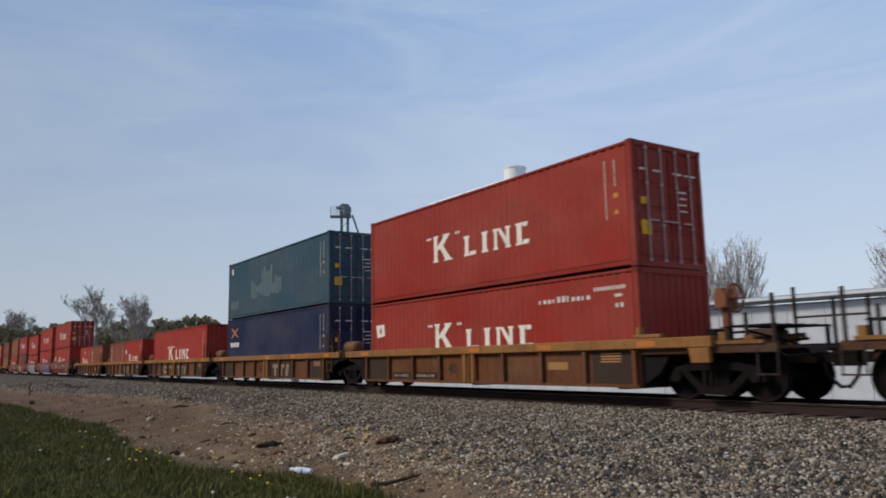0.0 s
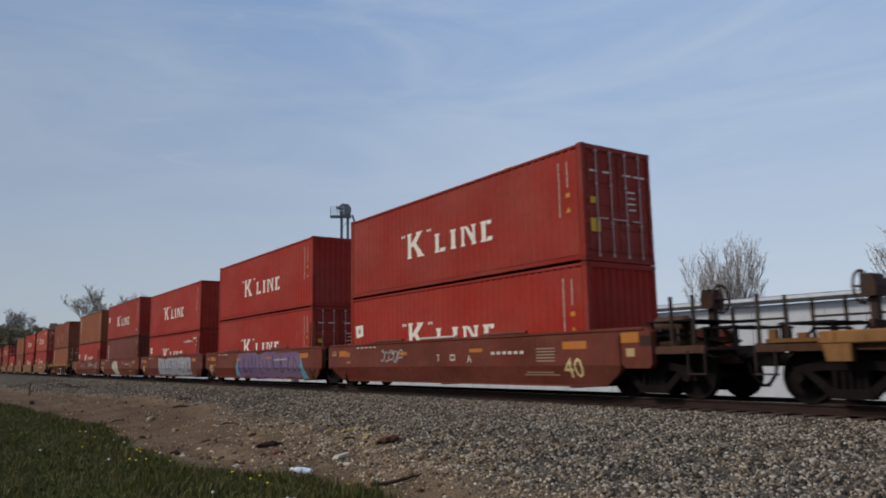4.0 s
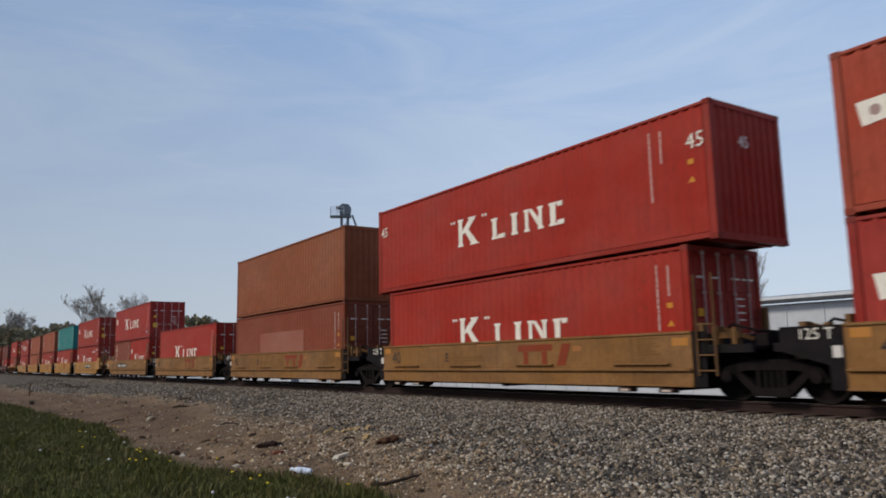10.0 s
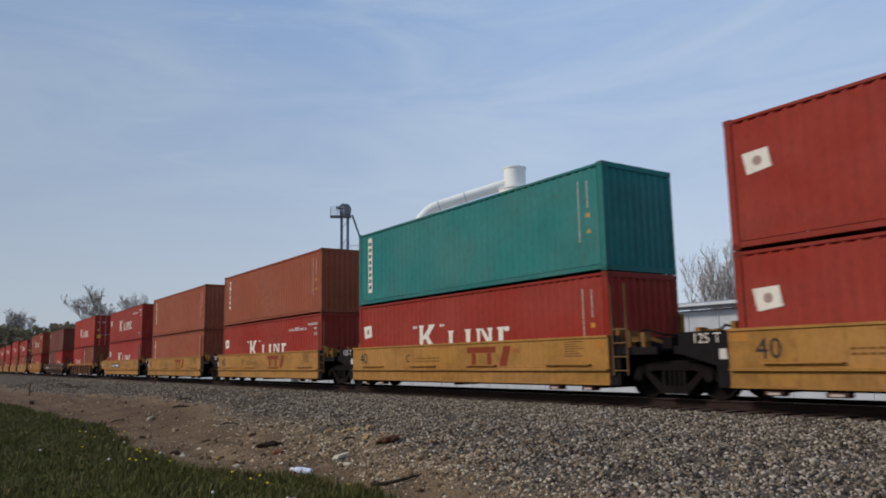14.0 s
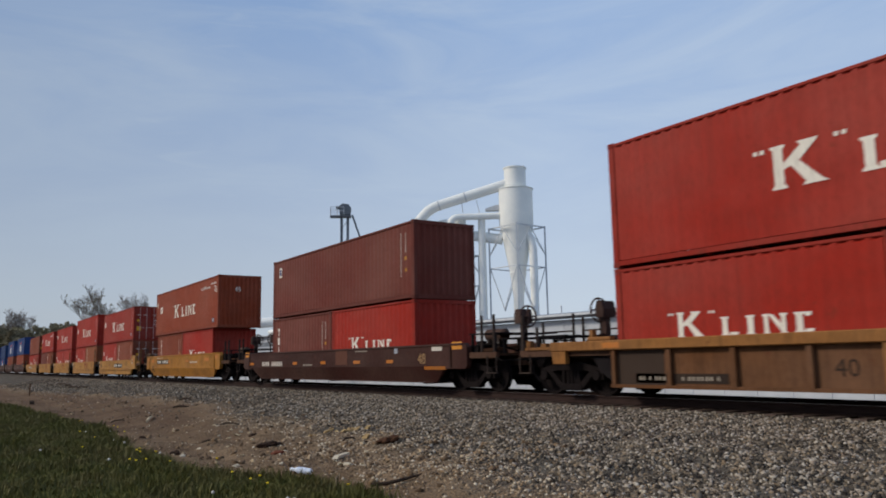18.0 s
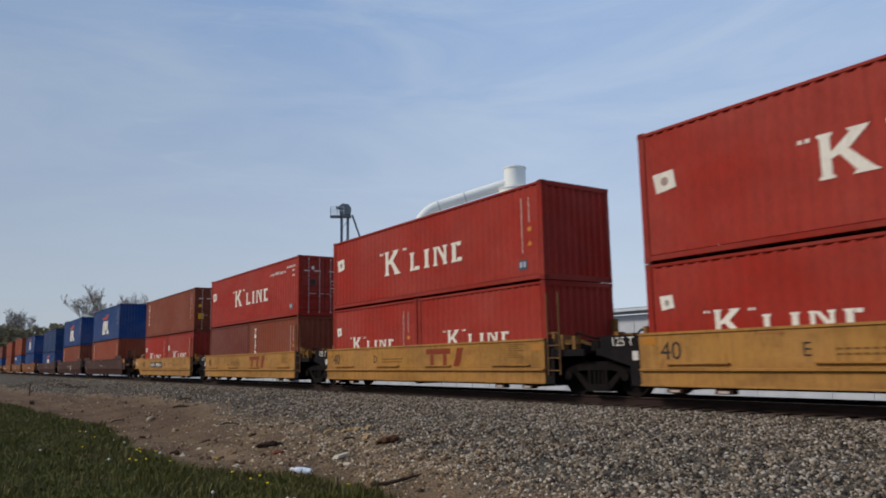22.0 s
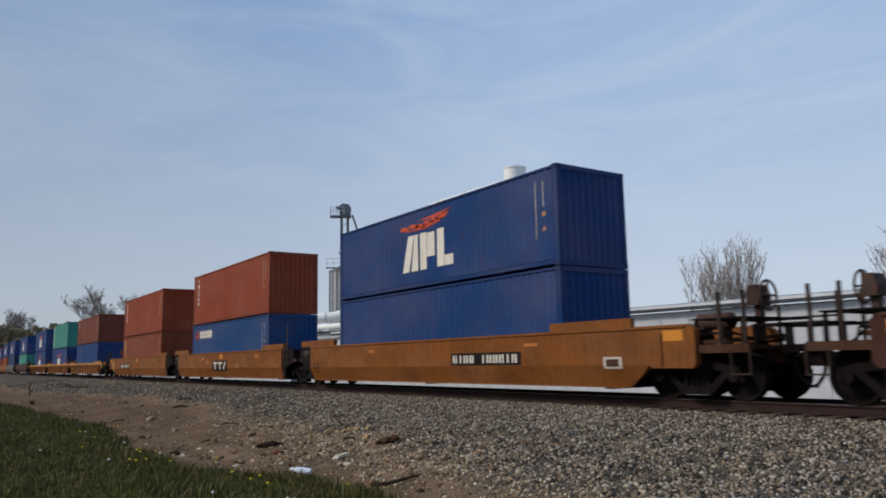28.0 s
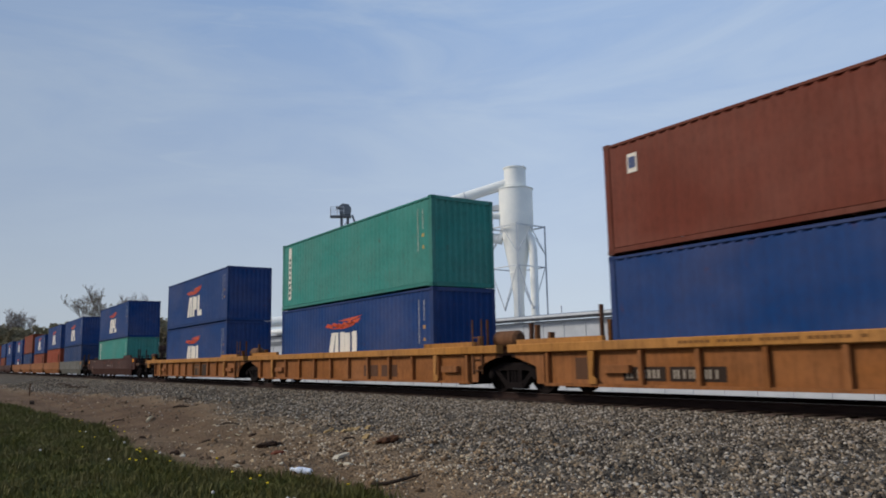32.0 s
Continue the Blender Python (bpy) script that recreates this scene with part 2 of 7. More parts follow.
# ---- mesh writing ----
class Shape:
    """Collects boxes, bars, tubes and prisms into one mesh."""

    def __init__(self):
        self.v, self.f = [], []

    def poly(self, pts, faces):
        o = len(self.v)
        self.v += [tuple(p) for p in pts]
        self.f += [tuple(i + o for i in f) for f in faces]
        return self

    def box(self, x0, x1, y0, y1, z0, z1, c=0.0):
        """A box; c cuts the four long edges in x."""
        if c <= 0:
            p = [(x, y, z) for x in (x0, x1) for y in (y0, y1) for z in (z0, z1)]
            return self.poly(p, [(0, 1, 3, 2), (4, 6, 7, 5), (0, 4, 5, 1), (2, 3, 7, 6), (0, 2, 6, 4), (1, 5, 7, 3)])
        ring = [(y0 + c, z0), (y1 - c, z0), (y1, z0 + c), (y1, z1 - c), (y1 - c, z1), (y0 + c, z1), (y0, z1 - c), (y0, z0 + c)]
        return self.prism([(a, b) for a, b in ring], x0, x1, "x")

    def prism(self, pts, a, b, axis="y"):
        """A flat outline pushed from a to b along an axis; points are (x, z) for y, (y, z) for x, (x, y) for z."""
        n = len(pts)
        put = {"y": lambda p, w: (p[0], w, p[1]), "x": lambda p, w: (w, p[0], p[1]), "z": lambda p, w: (p[0], p[1], w)}[axis]
        v = [put(p, a) for p in pts] + [put(p, b) for p in pts]
        f = [tuple(range(n)), tuple(range(2 * n - 1, n - 1, -1))]
        f += [(i, i + n, (i + 1) % n + n, (i + 1) % n) for i in range(n)]
        return self.poly(v, f)

    def tube(self, path, r, n=8, caps=True):
        """A round tube along a path; r is one radius or one for each point."""
        path = [Vector(p) for p in path]
        rs = r if isinstance(r, (list, tuple)) else [r] * len(path)
        o = len(self.v)
        up = None
        for i, p in enumerate(path):
            d = (path[min(i + 1, len(path) - 1)] - path[max(i - 1, 0)]).normalized()
            if up is None:
                up = Vector((0, 0, 1)) if abs(d.z) < 0.9 else Vector((1, 0, 0))
            s = d.cross(up).normalized()
            up = s.cross(d).normalized()
            for j in range(n):
                a = 2 * math.pi * j / n
                self.v.append(tuple(p + (s * math.cos(a) + up * math.sin(a)) * rs[i]))
        for i in range(len(path) - 1):
            for j in range(n):
                k = (j + 1) % n
                self.f.append((o + i * n + j, o + i * n + k, o + (i + 1) * n + k, o + (i + 1) * n + j))
        if caps:
            e = o + (len(path) - 1) * n
            self.f.append(tuple(o + j for j in range(n - 1, -1, -1)))
            self.f.append(tuple(e + j for j in range(n)))
        return self

    def lathe(self, prof, n=24, centre=(0, 0), axis="z"):
        """A turned body: profile of (radius, height)."""
        o = len(self.v)
        for r, z in prof:
            for j in range(n):
                a = 2 * math.pi * j / n
                c, s = r * math.cos(a), r * math.sin(a)
                self.v.append((centre[0] + c, centre[1] + s, z) if axis == "z" else (centre[0] + c, z, centre[1] + s))
        for i in range(len(prof) - 1):
            for j in range(n):
                k = (j + 1) % n
                self.f.append((o + i * n + j, o + i * n + k, o + (i + 1) * n + k, o + (i + 1) * n + j))
        self.f.append(tuple(o + j for j in range(n - 1, -1, -1)))
        e = o + (len(prof) - 1) * n
        self.f.append(tuple(e + j for j in range(n)))
        return self

    def bar(self, a, b, w, h=None):
        """A square bar from a to b."""
        h = h or w
        a, b = Vector(a), Vector(b)
        d = (b - a).normalized()
        up = Vector((0, 0, 1)) if abs(d.z) < 0.95 else Vector((0, 1, 0))
        s = d.cross(up).normalized() * w / 2
        u = s.cross(d).normalized() * h / 2
        p = [e + i * s + j * u for e in (a, b) for i in (-1, 1) for j in (-1, 1)]
        return self.poly(p, [(0, 1, 3, 2), (4, 6, 7, 5), (0, 4, 5, 1), (2, 3, 7, 6), (0, 2, 6, 4), (1, 5, 7, 3)])

    def mesh(self, name, smooth=False):
        me = bpy.data.meshes.new(name)
        me.from_pydata(self.v, [], self.f)
        bm = bmesh.new()
        bm.from_mesh(me)
        bmesh.ops.recalc_face_normals(bm, faces=bm.faces)
        bm.to_mesh(me)
        bm.free()
        if smooth:
            me.polygons.foreach_set("use_smooth", [True] * len(me.polygons))
            me.set_sharp_from_angle(angle=radians(40))
        return me


CACHE = {}


def cached(key, build, smooth=False):
    if key not in CACHE:
        CACHE[key] = build().mesh(str(key[0]), smooth)
    return CACHE[key]


def part(name, me, material, parent, label="", colour=None, at=None, smooth=False):
    """Links a mesh (or a Shape) as one object under a thing or a part."""
    if isinstance(me, Shape):
        me = me.mesh(name, smooth)
    if not me.materials:
        me.materials.append(material)
    ob = new(name, me)
    ob.parent = parent
    if me.materials[0] is not material:
        ob.material_slots[0].link = "OBJECT"
        ob.material_slots[0].material = material
    if colour:
        ob.color = (*colour, 1)
    if at is not None:
        ob.matrix_basis = at
    if label:
        tagged(ob, label)
    return ob


def thing(name, m, label, category, group="", kind=""):
    """An empty at a thing's base, to carry its parts."""
    ob = new(name)
    ob.empty_display_size = 0.3
    ob.matrix_basis = m
    return tagged(ob, label, category, group, kind)


TEXTS = {}


def text_mesh(words, size):
    """Writing in the built-in font as a thin mesh that faces -y."""
    key = (words, size)
    if key not in TEXTS:
        cu = bpy.data.curves.new("writing", "FONT")
        cu.body, cu.size, cu.extrude, cu.resolution_u = words, size, 0.0015, 2
        cu.align_x = "LEFT"
        ob = new("writing", cu)
        bpy.context.view_layer.update()
        me = bpy.data.meshes.new_from_object(ob.evaluated_get(bpy.context.evaluated_depsgraph_get()))
        bpy.data.objects.remove(ob)
        me.transform(Matrix.Rotation(radians(90), 4, "X"))
        TEXTS[key] = me
    return TEXTS[key]


# ---- ground: grass verge, ditch slope, ballast bed, yard behind the line ----
TC, RAIL = 13.94, 0.70          # middle of the track; top of the rails


def level(x, y):
    """Height of the ground."""
    prof = ((-400, 0.0), (2.2, 0.02), (3.6, -0.03), (4.6, -0.12), (6.5, 0.02), (9.2, 0.28), (11.4, 0.45), (12.0, 0.47), (16.0, 0.47),
            (17.2, 0.1), (20.0, -0.95), (22.0, -1.0), (1e5, -1.0))
    for (a, za), (b, zb) in zip(prof, prof[1:]):
        if y <= b:
            f = max(0.0, (y - a) / (b - a))
            z = za + (zb - za) * f * f * (3 - 2 * f) if b - a < 5 else za + (zb - za) * f
            break
    rough = 0.0
    if y < 12 and y > -30 and x > -200:
        rough = 0.05 * noise.noise((x * 0.35, y * 0.5, 0)) + 0.02 * noise.noise((x * 1.6, y * 1.6, 3))
        if 4 < y < 11:
            w = min(1, y - 4, 11 - y)
            rough += w * (0.10 * noise.noise((x * 0.5, y * 0.9, 9)) + 0.075 * noise.noise((x * 1.3 + 4, y * 1.9, 7)) + 0.035 * noise.noise((x * 3.5, y * 3.5, 2)) + 0.07 * noise.noise((x * 1.7, y * 0.3, 11)))
        if 11 < y:
            rough *= 12 - y
    return z + rough


def ground_sheet():
    xs = [-3000, -1500, -900, -600, -400, -300, -240, -200, -170, -140, -120] + [-110 + 2 * i for i in range(25)]
    xs += [-60 + 0.5 * i for i in range(60)] + [-30 + 0.25 * i for i in range(120)] + [0 + 1.0 * i for i in range(12)] + [15, 20, 30, 50, 90, 200, 500, 1500, 3000]
    ys = [-3000, -1200, -500, -200, -90, -40, -20, -10, -6, -4, -2, -1, 0, 0.6, 1.2] + [1.6 + 0.2 * i for i in range(80)]
    ys += [17.8, 18.2, 18.8, 19.4, 20, 21, 22, 24, 28, 34, 45, 60, 80, 110, 160, 250, 500, 1200, 4000]
    nx, ny = len(xs), len(ys)
    v = [(x, y, level(x, y)) for x in xs for y in ys]
    f = [(i * ny + j, (i + 1) * ny + j, (i + 1) * ny + j + 1, i * ny + j + 1) for i in range(nx - 1) for j in range(ny - 1)]
    me = bpy.data.meshes.new("ground")
    me.from_pydata(v, [], f)
    me.materials.append(GROUND)
    me.polygons.foreach_set("use_smooth", [True] * len(f))
    return tagged(new("ground", me), "grass verge, brown dirt slope, grey ballast bed and pale yard", "ground", kind="structure")


ground = ground_sheet()
rng = np.random.default_rng(4)


def pebble_sheet(name, pts, sizes, label, seed, category, mat=None):
    """Many small angular stones as one mesh: each is a box with shifted corners."""
    r = np.random.default_rng(seed)
    n = len(pts)
    cube = np.array([(x, y, z) for x in (-1, 1) for y in (-1, 1) for z in (-1, 1)], float)
    quad = np.array([(0, 1, 3, 2), (4, 6, 7, 5), (0, 4, 5, 1), (2, 3, 7, 6), (0, 2, 6, 4), (1, 5, 7, 3)])
    v = cube[None] * (1 + r.uniform(-0.55, 0.25, (n, 8, 3)))
    v *= (sizes[:, None] * r.uniform(0.6, 1.25, (n, 3)))[:, None, :]
    ax = r.normal(size=(n, 3))
    ax /= np.linalg.norm(ax, axis=1)[:, None]
    an = r.uniform(0, 3.1, n)
    c, s = np.cos(an)[:, None, None], np.sin(an)[:, None, None]
    axb = np.repeat(ax[:, None], 8, 1)
    v = v * c + np.cross(axb, v) * s + axb * (axb * v).sum(2, keepdims=True) * (1 - c)
    v += pts[:, None, :]
    me = bpy.data.meshes.new(name)
    me.vertices.add(n * 8)
    me.vertices.foreach_set("co", v.reshape(-1))
    me.loops.add(n * 24)
    me.loops.foreach_set("vertex_index", (quad[None] + 8 * np.arange(n)[:, None, None]).reshape(-1).astype(np.int32))
    me.polygons.add(n * 6)
    me.polygons.foreach_set("loop_start", np.arange(0, n * 24, 4, dtype=np.int32))
    me.update()
    me.validate()
    me.materials.append(mat or STONE)
    return tagged(new(name, me), label, category, kind="stuff")


def scatter(n, x0, x1, y0, y1, keep):
    p = np.column_stack([rng.uniform(x0, x1, n), rng.uniform(y0, y1, n)])
    k = keep(p[:, 0], p[:, 1])
    p = p[rng.uniform(size=n) < k]
    z = np.array([level(a, b) for a, b in p])
    return np.column_stack([p, z])


def bedding(x, y):
    edge = np.interp(x, [-62, -38, -30, -25, -20, -14, -9, -6], [5.0, 7.5, 7.8, 7.3, 6.2, 5.4, 4.5, 4.2]) + 0.35 * np.sin(x * 0.7 + 1) + 0.25 * np.sin(x * 2.1)
    return np.clip((y - edge) / 1.6, np.interp(x, [-30, -18, -12], [0.04, 0.06, 0.13]), 1.0)


near = scatter(112000, -24, -2.0, 4.7, 12.95, bedding)
earthy = near[:, 1] + rng.normal(0, 0.55, len(near)) < np.interp(near[:, 0], [-24, -20, -12, -7, -3], [8.4, 8.3, 8.0, 7.0, 6.0])
thin = rng.uniform(size=len(near)) < np.interp(near[:, 0], [-22, -17, -12], [0.3, 0.45, 0.62])
for sel, mat_, label_, seed_ in ((~earthy, STONE, "grey crushed-stone ballast on the track bed", 7), (earthy & thin, BROWNSTONE, "brown earthy crushed stone at the bed's foot", 17)):
    size_ = rng.uniform(0.012, 0.029, sel.sum()) if mat_ is STONE else rng.uniform(0.007, 0.023, sel.sum())
    pebble_sheet("ballast", near[sel], size_, label_, seed_, "ballast", mat_)
far = scatter(64000, -88, -24, 5.0, 12.95, bedding)
pebble_sheet("ballast", far, rng.uniform(0.014, 0.032, len(far)), "grey crushed-stone ballast farther down the line", 8, "ballast")
crumbs = scatter(16000, -48, -8.5, 2.6, 8.6, lambda x, y: np.clip((y - np.interp(x, [-38, -28, -21, -15.7, -13.9, -12.0, -11.3, -10.5, -8.8], [2.6, 3.4, 3.8, 3.4, 3.3, 3.5, 4.0, 4.5, 4.7])) / 0.3, 0, 1) * np.interp(x, [-30, -20, -15, -12], [0.05, 0.12, 0.5, 0.8]))
pebble_sheet("earth_crumbs", crumbs, 0.008 + 0.045 * rng.uniform(0, 1, len(crumbs)) ** 5, "brown crumbs of earth on the dirt slope", 27, "earth", EARTH)
crib = scatter(9000, -60, 0, 13.3, 16.4, lambda x, y: np.ones_like(x))
pebble_sheet("ballast", crib, rng.uniform(0.025, 0.045, len(crib)), "grey crushed stone between the ties", 9, "ballast")


def grass_sheet():
    n = 190000
    d = rng.uniform(0, 1, n)
    x = 6.0 - 62 * d ** 1.25
    edge = np.interp(x, [-60, -38, -28, -21, -15.7, -13.9, -12.0, -11.3, -10.5, -9.5, -8.6, -7.5], [1.35, 2.45, 3.3, 3.65, 3.2, 3.12, 3.4, 3.95, 4.5, 4.78, 4.7, 4.5]) + 0.12 * np.sin(x * 1.7 + 1) + 0.08 * np.sin(x * 4.1)
    y = edge - 6.4 * rng.uniform(0, 1, n) ** 1.5 + rng.uniform(-0.1, 0.25, n)
    z = np.array([level(a, b) for a, b in zip(x, y)]) - 0.01
    clump = np.array([noise.noise((a * 0.9, b * 0.9, 5)) for a, b in zip(x, y)])
    h = rng.uniform(0.05, 0.115, n) * (1 + 0.8 * clump) + 0.012
    h *= np.where((edge - y < 0.35) & (rng.uniform(0, 1, n) < 0.3), 1.6, 1.0)
    w = rng.uniform(0.004, 0.009, n) * (1 + 0.04 * -x)
    a = rng.uniform(0, 6.283, n)
    bx, by = np.cos(a) * w, np.sin(a) * w
    lean = rng.normal(0, 0.4, (n, 2)) * h[:, None]
    base = np.column_stack([x, y, z])
    v = np.empty((n, 5, 3))
    v[:, 0] = base - np.column_stack([bx, by, 0 * bx])
    v[:, 1] = base + np.column_stack([bx, by, 0 * bx])
    midp = base + np.column_stack([lean[:, 0] * 0.35, lean[:, 1] * 0.35, h * 0.6])
    v[:, 2] = midp + 0.7 * np.column_stack([bx, by, 0 * bx])
    v[:, 3] = midp - 0.7 * np.column_stack([bx, by, 0 * bx])
    v[:, 4] = base + np.column_stack([lean[:, 0], lean[:, 1], h])
    me = bpy.data.meshes.new("grass")
    me.vertices.add(n * 5)
    me.vertices.foreach_set("co", v.reshape(-1))
    idx = np.concatenate([np.array([0, 1, 2, 3]), np.array([3, 2, 4])])
    me.loops.add(n * 7)
    me.loops.foreach_set("vertex_index", (idx[None] + 5 * np.arange(n)[:, None]).reshape(-1).astype(np.int32))
    me.polygons.add(n * 2)
    starts = (np.array([0, 4])[None] + 7 * np.arange(n)[:, None]).reshape(-1).astype(np.int32)
    me.polygons.foreach_set("loop_start", starts)
    me.update()
    me.validate()
    me.materials.append(BLADE)
    return tagged(new("grass", me), "short green spring grass on the verge", "grass", kind="stuff")


grass_sheet()

# ---- track ----
RAIL_OUT = [(-0.075, 0), (0.075, 0), (0.075, 0.012), (0.012, 0.035), (0.010, 0.13), (0.037, 0.145), (0.037, 0.172), (0.028, 0.18),
            (-0.028, 0.18), (-0.037, 0.172), (-0.037, 0.145), (-0.010, 0.13), (-0.012, 0.035), (-0.075, 0.012)]
track = thing("railway_track", pose(0, TC, 0), "single railway track with rusty rails on dark wooden ties", "railway track", kind="structure")
for s in (-1, 1):
    off = s * 0.7545
    r = part("rail", Shape().prism([(a + off, b + RAIL - 0.18) for a, b in RAIL_OUT], -900, 300, "x"), RAILM, track, "rust-brown steel rail")
    part("rail_head", Shape().box(-900, 300, off - 0.027, off + 0.027, RAIL - 0.0005, RAIL + 0.002), RAILTOP, r, "polished running surface of the rail")

# ---- white shed behind the line ----
def turned(x, y, deg, z=0.0):
    return pose(x, y, z, 0, 0, deg)


shed = thing("industrial_shed", turned(-70, 34.2, 4.35, -1.0), "long low white metal shed behind the railway", "shed")
SH_L, SH_H = 112.0, 5.52
wall = Shape().box(0, SH_L, 0, 0.2, 0, SH_H - 0.35)
part("wall", wall, WHITE, shed, "white ribbed metal wall")
part("back_wall", Shape().box(0, SH_L, 5.8, 6.0, 0, SH_H + 0.1), WHITE, shed)
for e in (0, SH_L - 0.2):
    part("end_wall", Shape().prism([(0.2, 0), (5.8, 0), (5.8, SH_H + 0.1), (0.2, SH_H - 0.4)], e, e + 0.2, "x"), WHITE, shed)
part("roof", Shape().prism([(-0.45, SH_H - 0.04), (6.3, SH_H + 0.52), (6.3, SH_H + 0.66), (-0.45, SH_H + 0.10)], -0.5, SH_L + 0.5, "x"), WHITE, shed, "low white metal roof")
# Dark strip put in for the shadow line under the roof edge.
part("gutter", Shape().box(-0.5, SH_L + 0.5, -0.56, -0.452, SH_H - 0.26, SH_H - 0.06), DARKMETAL, shed, "dark eaves gutter")
part("roof_edge", Shape().box(-0.5, SH_L + 0.5, -0.52, -0.452, SH_H - 0.055, SH_H + 0.11), FRAMEM, shed, "white roof-edge trim")
rib_me = Shape().box(-0.03, 0.03, -0.035, -0.002, 0, SH_H - 0.36).mesh("rib")
for i in range(56):
    part("rib", rib_me, WHITE, shed, at=pose(1.0 + 2.0 * i, 0, 0))
seam_me = Shape().prism([(-0.45, SH_H + 0.102), (6.3, SH_H + 0.662), (6.3, SH_H + 0.70), (-0.45, SH_H + 0.14)], -0.02, 0.02, "x").mesh("roof_seam")
for i in range(56):
    part("roof_seam", seam_me, WHITE, shed, at=pose(0.6 + 2.0 * i, 0, 0))
for px_, ph in ((51.0, 0.9), (29.0, 0.6), (44.5, 0.7)):
    part("vent_pipe", Shape().tube([(px_, 2, SH_H + 0.2), (px_, 2, SH_H + 0.3 + ph)], 0.06, 8), FRAMEM, shed, "thin roof vent pipe", smooth=True)

# ---- dust collectors: turned so that their long side runs square to the view line ----
CY = turned(-55.2, 46.0, 50.19)
rise = -1.0


def collector(name, u, w, prof, label, legs, top_leg, low):
    t = thing(name, CY @ pose(u, w, 0), label, "dust collector", "dust collectors")
    part("cyclone_body", Shape().lathe(prof, 36), DUCTM, t, "white sheet-metal cyclone with a long cone", smooth=True)
    corners = [(-legs, 0), (legs, 0), (0, -legs), (0, legs)]
    for a, b in corners:
        part("leg", Shape().box(a - 0.08, a + 0.08, b - 0.08, b + 0.08, rise, top_leg), FRAMEM, t)
    ring = [(-1, 0), (0, -1), (1, 0), (0, 1)]
    for i in range(4):
        (a, b), (c, d) = ring[i], ring[(i + 1) % 4]
        a, b, c, d = a * legs, b * legs, c * legs, d * legs
        part("ring_beam", Shape().bar((a, b, top_leg - 0.08), (c, d, top_leg - 0.08), 0.11), FRAMEM, t)
        mid = (top_leg + low) / 2
        part("ring_beam", Shape().bar((a, b, mid), (c, d, mid), 0.09), FRAMEM, t)
        m = ((a + c) / 2, (b + d) / 2)
        for q in ((a, b), (c, d)):
            part("brace", Shape().bar((*m, top_leg - 0.2), (*q, mid + 1.2), 0.065), FRAMEM, t)
            part("brace", Shape().bar((*q, mid + 0.2), (*m, low), 0.065), FRAMEM, t)
    return t


big = collector("dust_collector", 0.0, 0.0,
                [(0.5, rise), (0.5, 7.5), (0.54, 7.74), (0.76, 9.6), (0.8, 9.62), (0.8, 9.75), (0.76, 9.77), (1.62, 14.3), (1.64, 14.42), (1.64, 17.8), (1.72, 17.82),
                 (1.72, 17.9), (1.05, 17.95), (1.05, 18.2), (1.1, 18.22), (1.1, 18.3), (1.05, 18.32), (1.05, 19.9), (1.14, 19.92), (1.14, 20.03), (0.2, 20.06)],
                "tall white cyclone dust collector on a braced steel stand", 2.68, 14.15, 6.2)
part("side_pipe", Shape().tube([(0.9, -0.6, 13.6), (1.3, -0.8, 12.9), (1.5, -0.9, 11.8), (1.5, -0.9, rise)], 0.38, 16), DUCTM, big, smooth=True)
small = collector("dust_collector", -5.6, 0.3,
                  [(0.42, rise), (0.42, 6.3), (0.46, 6.6), (1.18, 12.2), (1.2, 12.3), (1.2, 14.05), (1.26, 14.07), (1.26, 14.17), (0.7, 14.19), (0.7, 15.05), (0.2, 15.09)],
                  "smaller white cyclone dust collector on a braced stand", 1.87, 11.6, 5.6)


def bend(a, b, c, r=1.2, n=5):
    """Points of a rounded corner at b between a and c."""
    a, b, c = Vector(a), Vector(b), Vector(c)
    p, q = b + (a - b).normalized() * r, b + (c - b).normalized() * r
    return [tuple((1 - t) ** 2 * p + 2 * t * (1 - t) * b + t * t * q) for t in [i / n for i in range(n + 1)]]


def duct(pts, r, label, rr=1.2, collars=()):
    t = thing("air_duct", CY, label, "air duct", "white ducts")
    path = [pts[0]]
    for a, b, c in zip(pts, pts[1:], pts[2:]):
        path += bend(a, b, c, rr)
    path.append(pts[-1])
    part("pipe", Shape().tube(path, r, 20), DUCTM, t, "white round sheet-metal pipe", smooth=True)
    for a, b, f in collars:
        a, b = Vector(a), Vector(b)
        p, d = a.lerp(b, f), (b - a).normalized() * 0.06
        part("collar", Shape().tube([p - d, p + d], r * 1.07, 20), FRAMEM, t, "grey flanged collar", smooth=True)
    return t


main = [(-25.4, -0.4, 5.5), (-16.9, -0.4, 6.0), (-8.42, -0.2, 16.3), (-0.6, 0.0, 18.55)]
duct(main, 0.50, "wide white duct that climbs from the roof to the cyclone top", 1.0,
     [(main[0], main[1], 0.45), (main[0], main[1], 0.8), (main[1], main[2], 0.12), (main[1], main[2], 0.88), (main[2], main[3], 0.12), (main[2], main[3], 0.45)])
duct([(-16.2, 1.2, 6.45), (-12.4, 1.05, 5.75), (-10.7, 0.9, 6.9), (-7.65, 0.5, 14.95), (-5.6, 0.3, 14.85)], 0.38, "sloping white duct to the smaller cyclone", 0.7)
duct([(-1.4, -0.3, 15.3), (-6.35, -0.9, 15.2), (-6.35, -0.9, 4.6)], 0.33, "white duct from the cyclone down to the roof", 0.9)
duct([(-3.35, -0.2, 15.2), (-3.35, -0.2, 10.0), (-3.35, -0.2, 4.6)], 0.36, "upright white duct beside the cyclone", 0.5)
hood_ = thing("duct_hood", CY, "small pale hood on the cyclone flank", "hood")
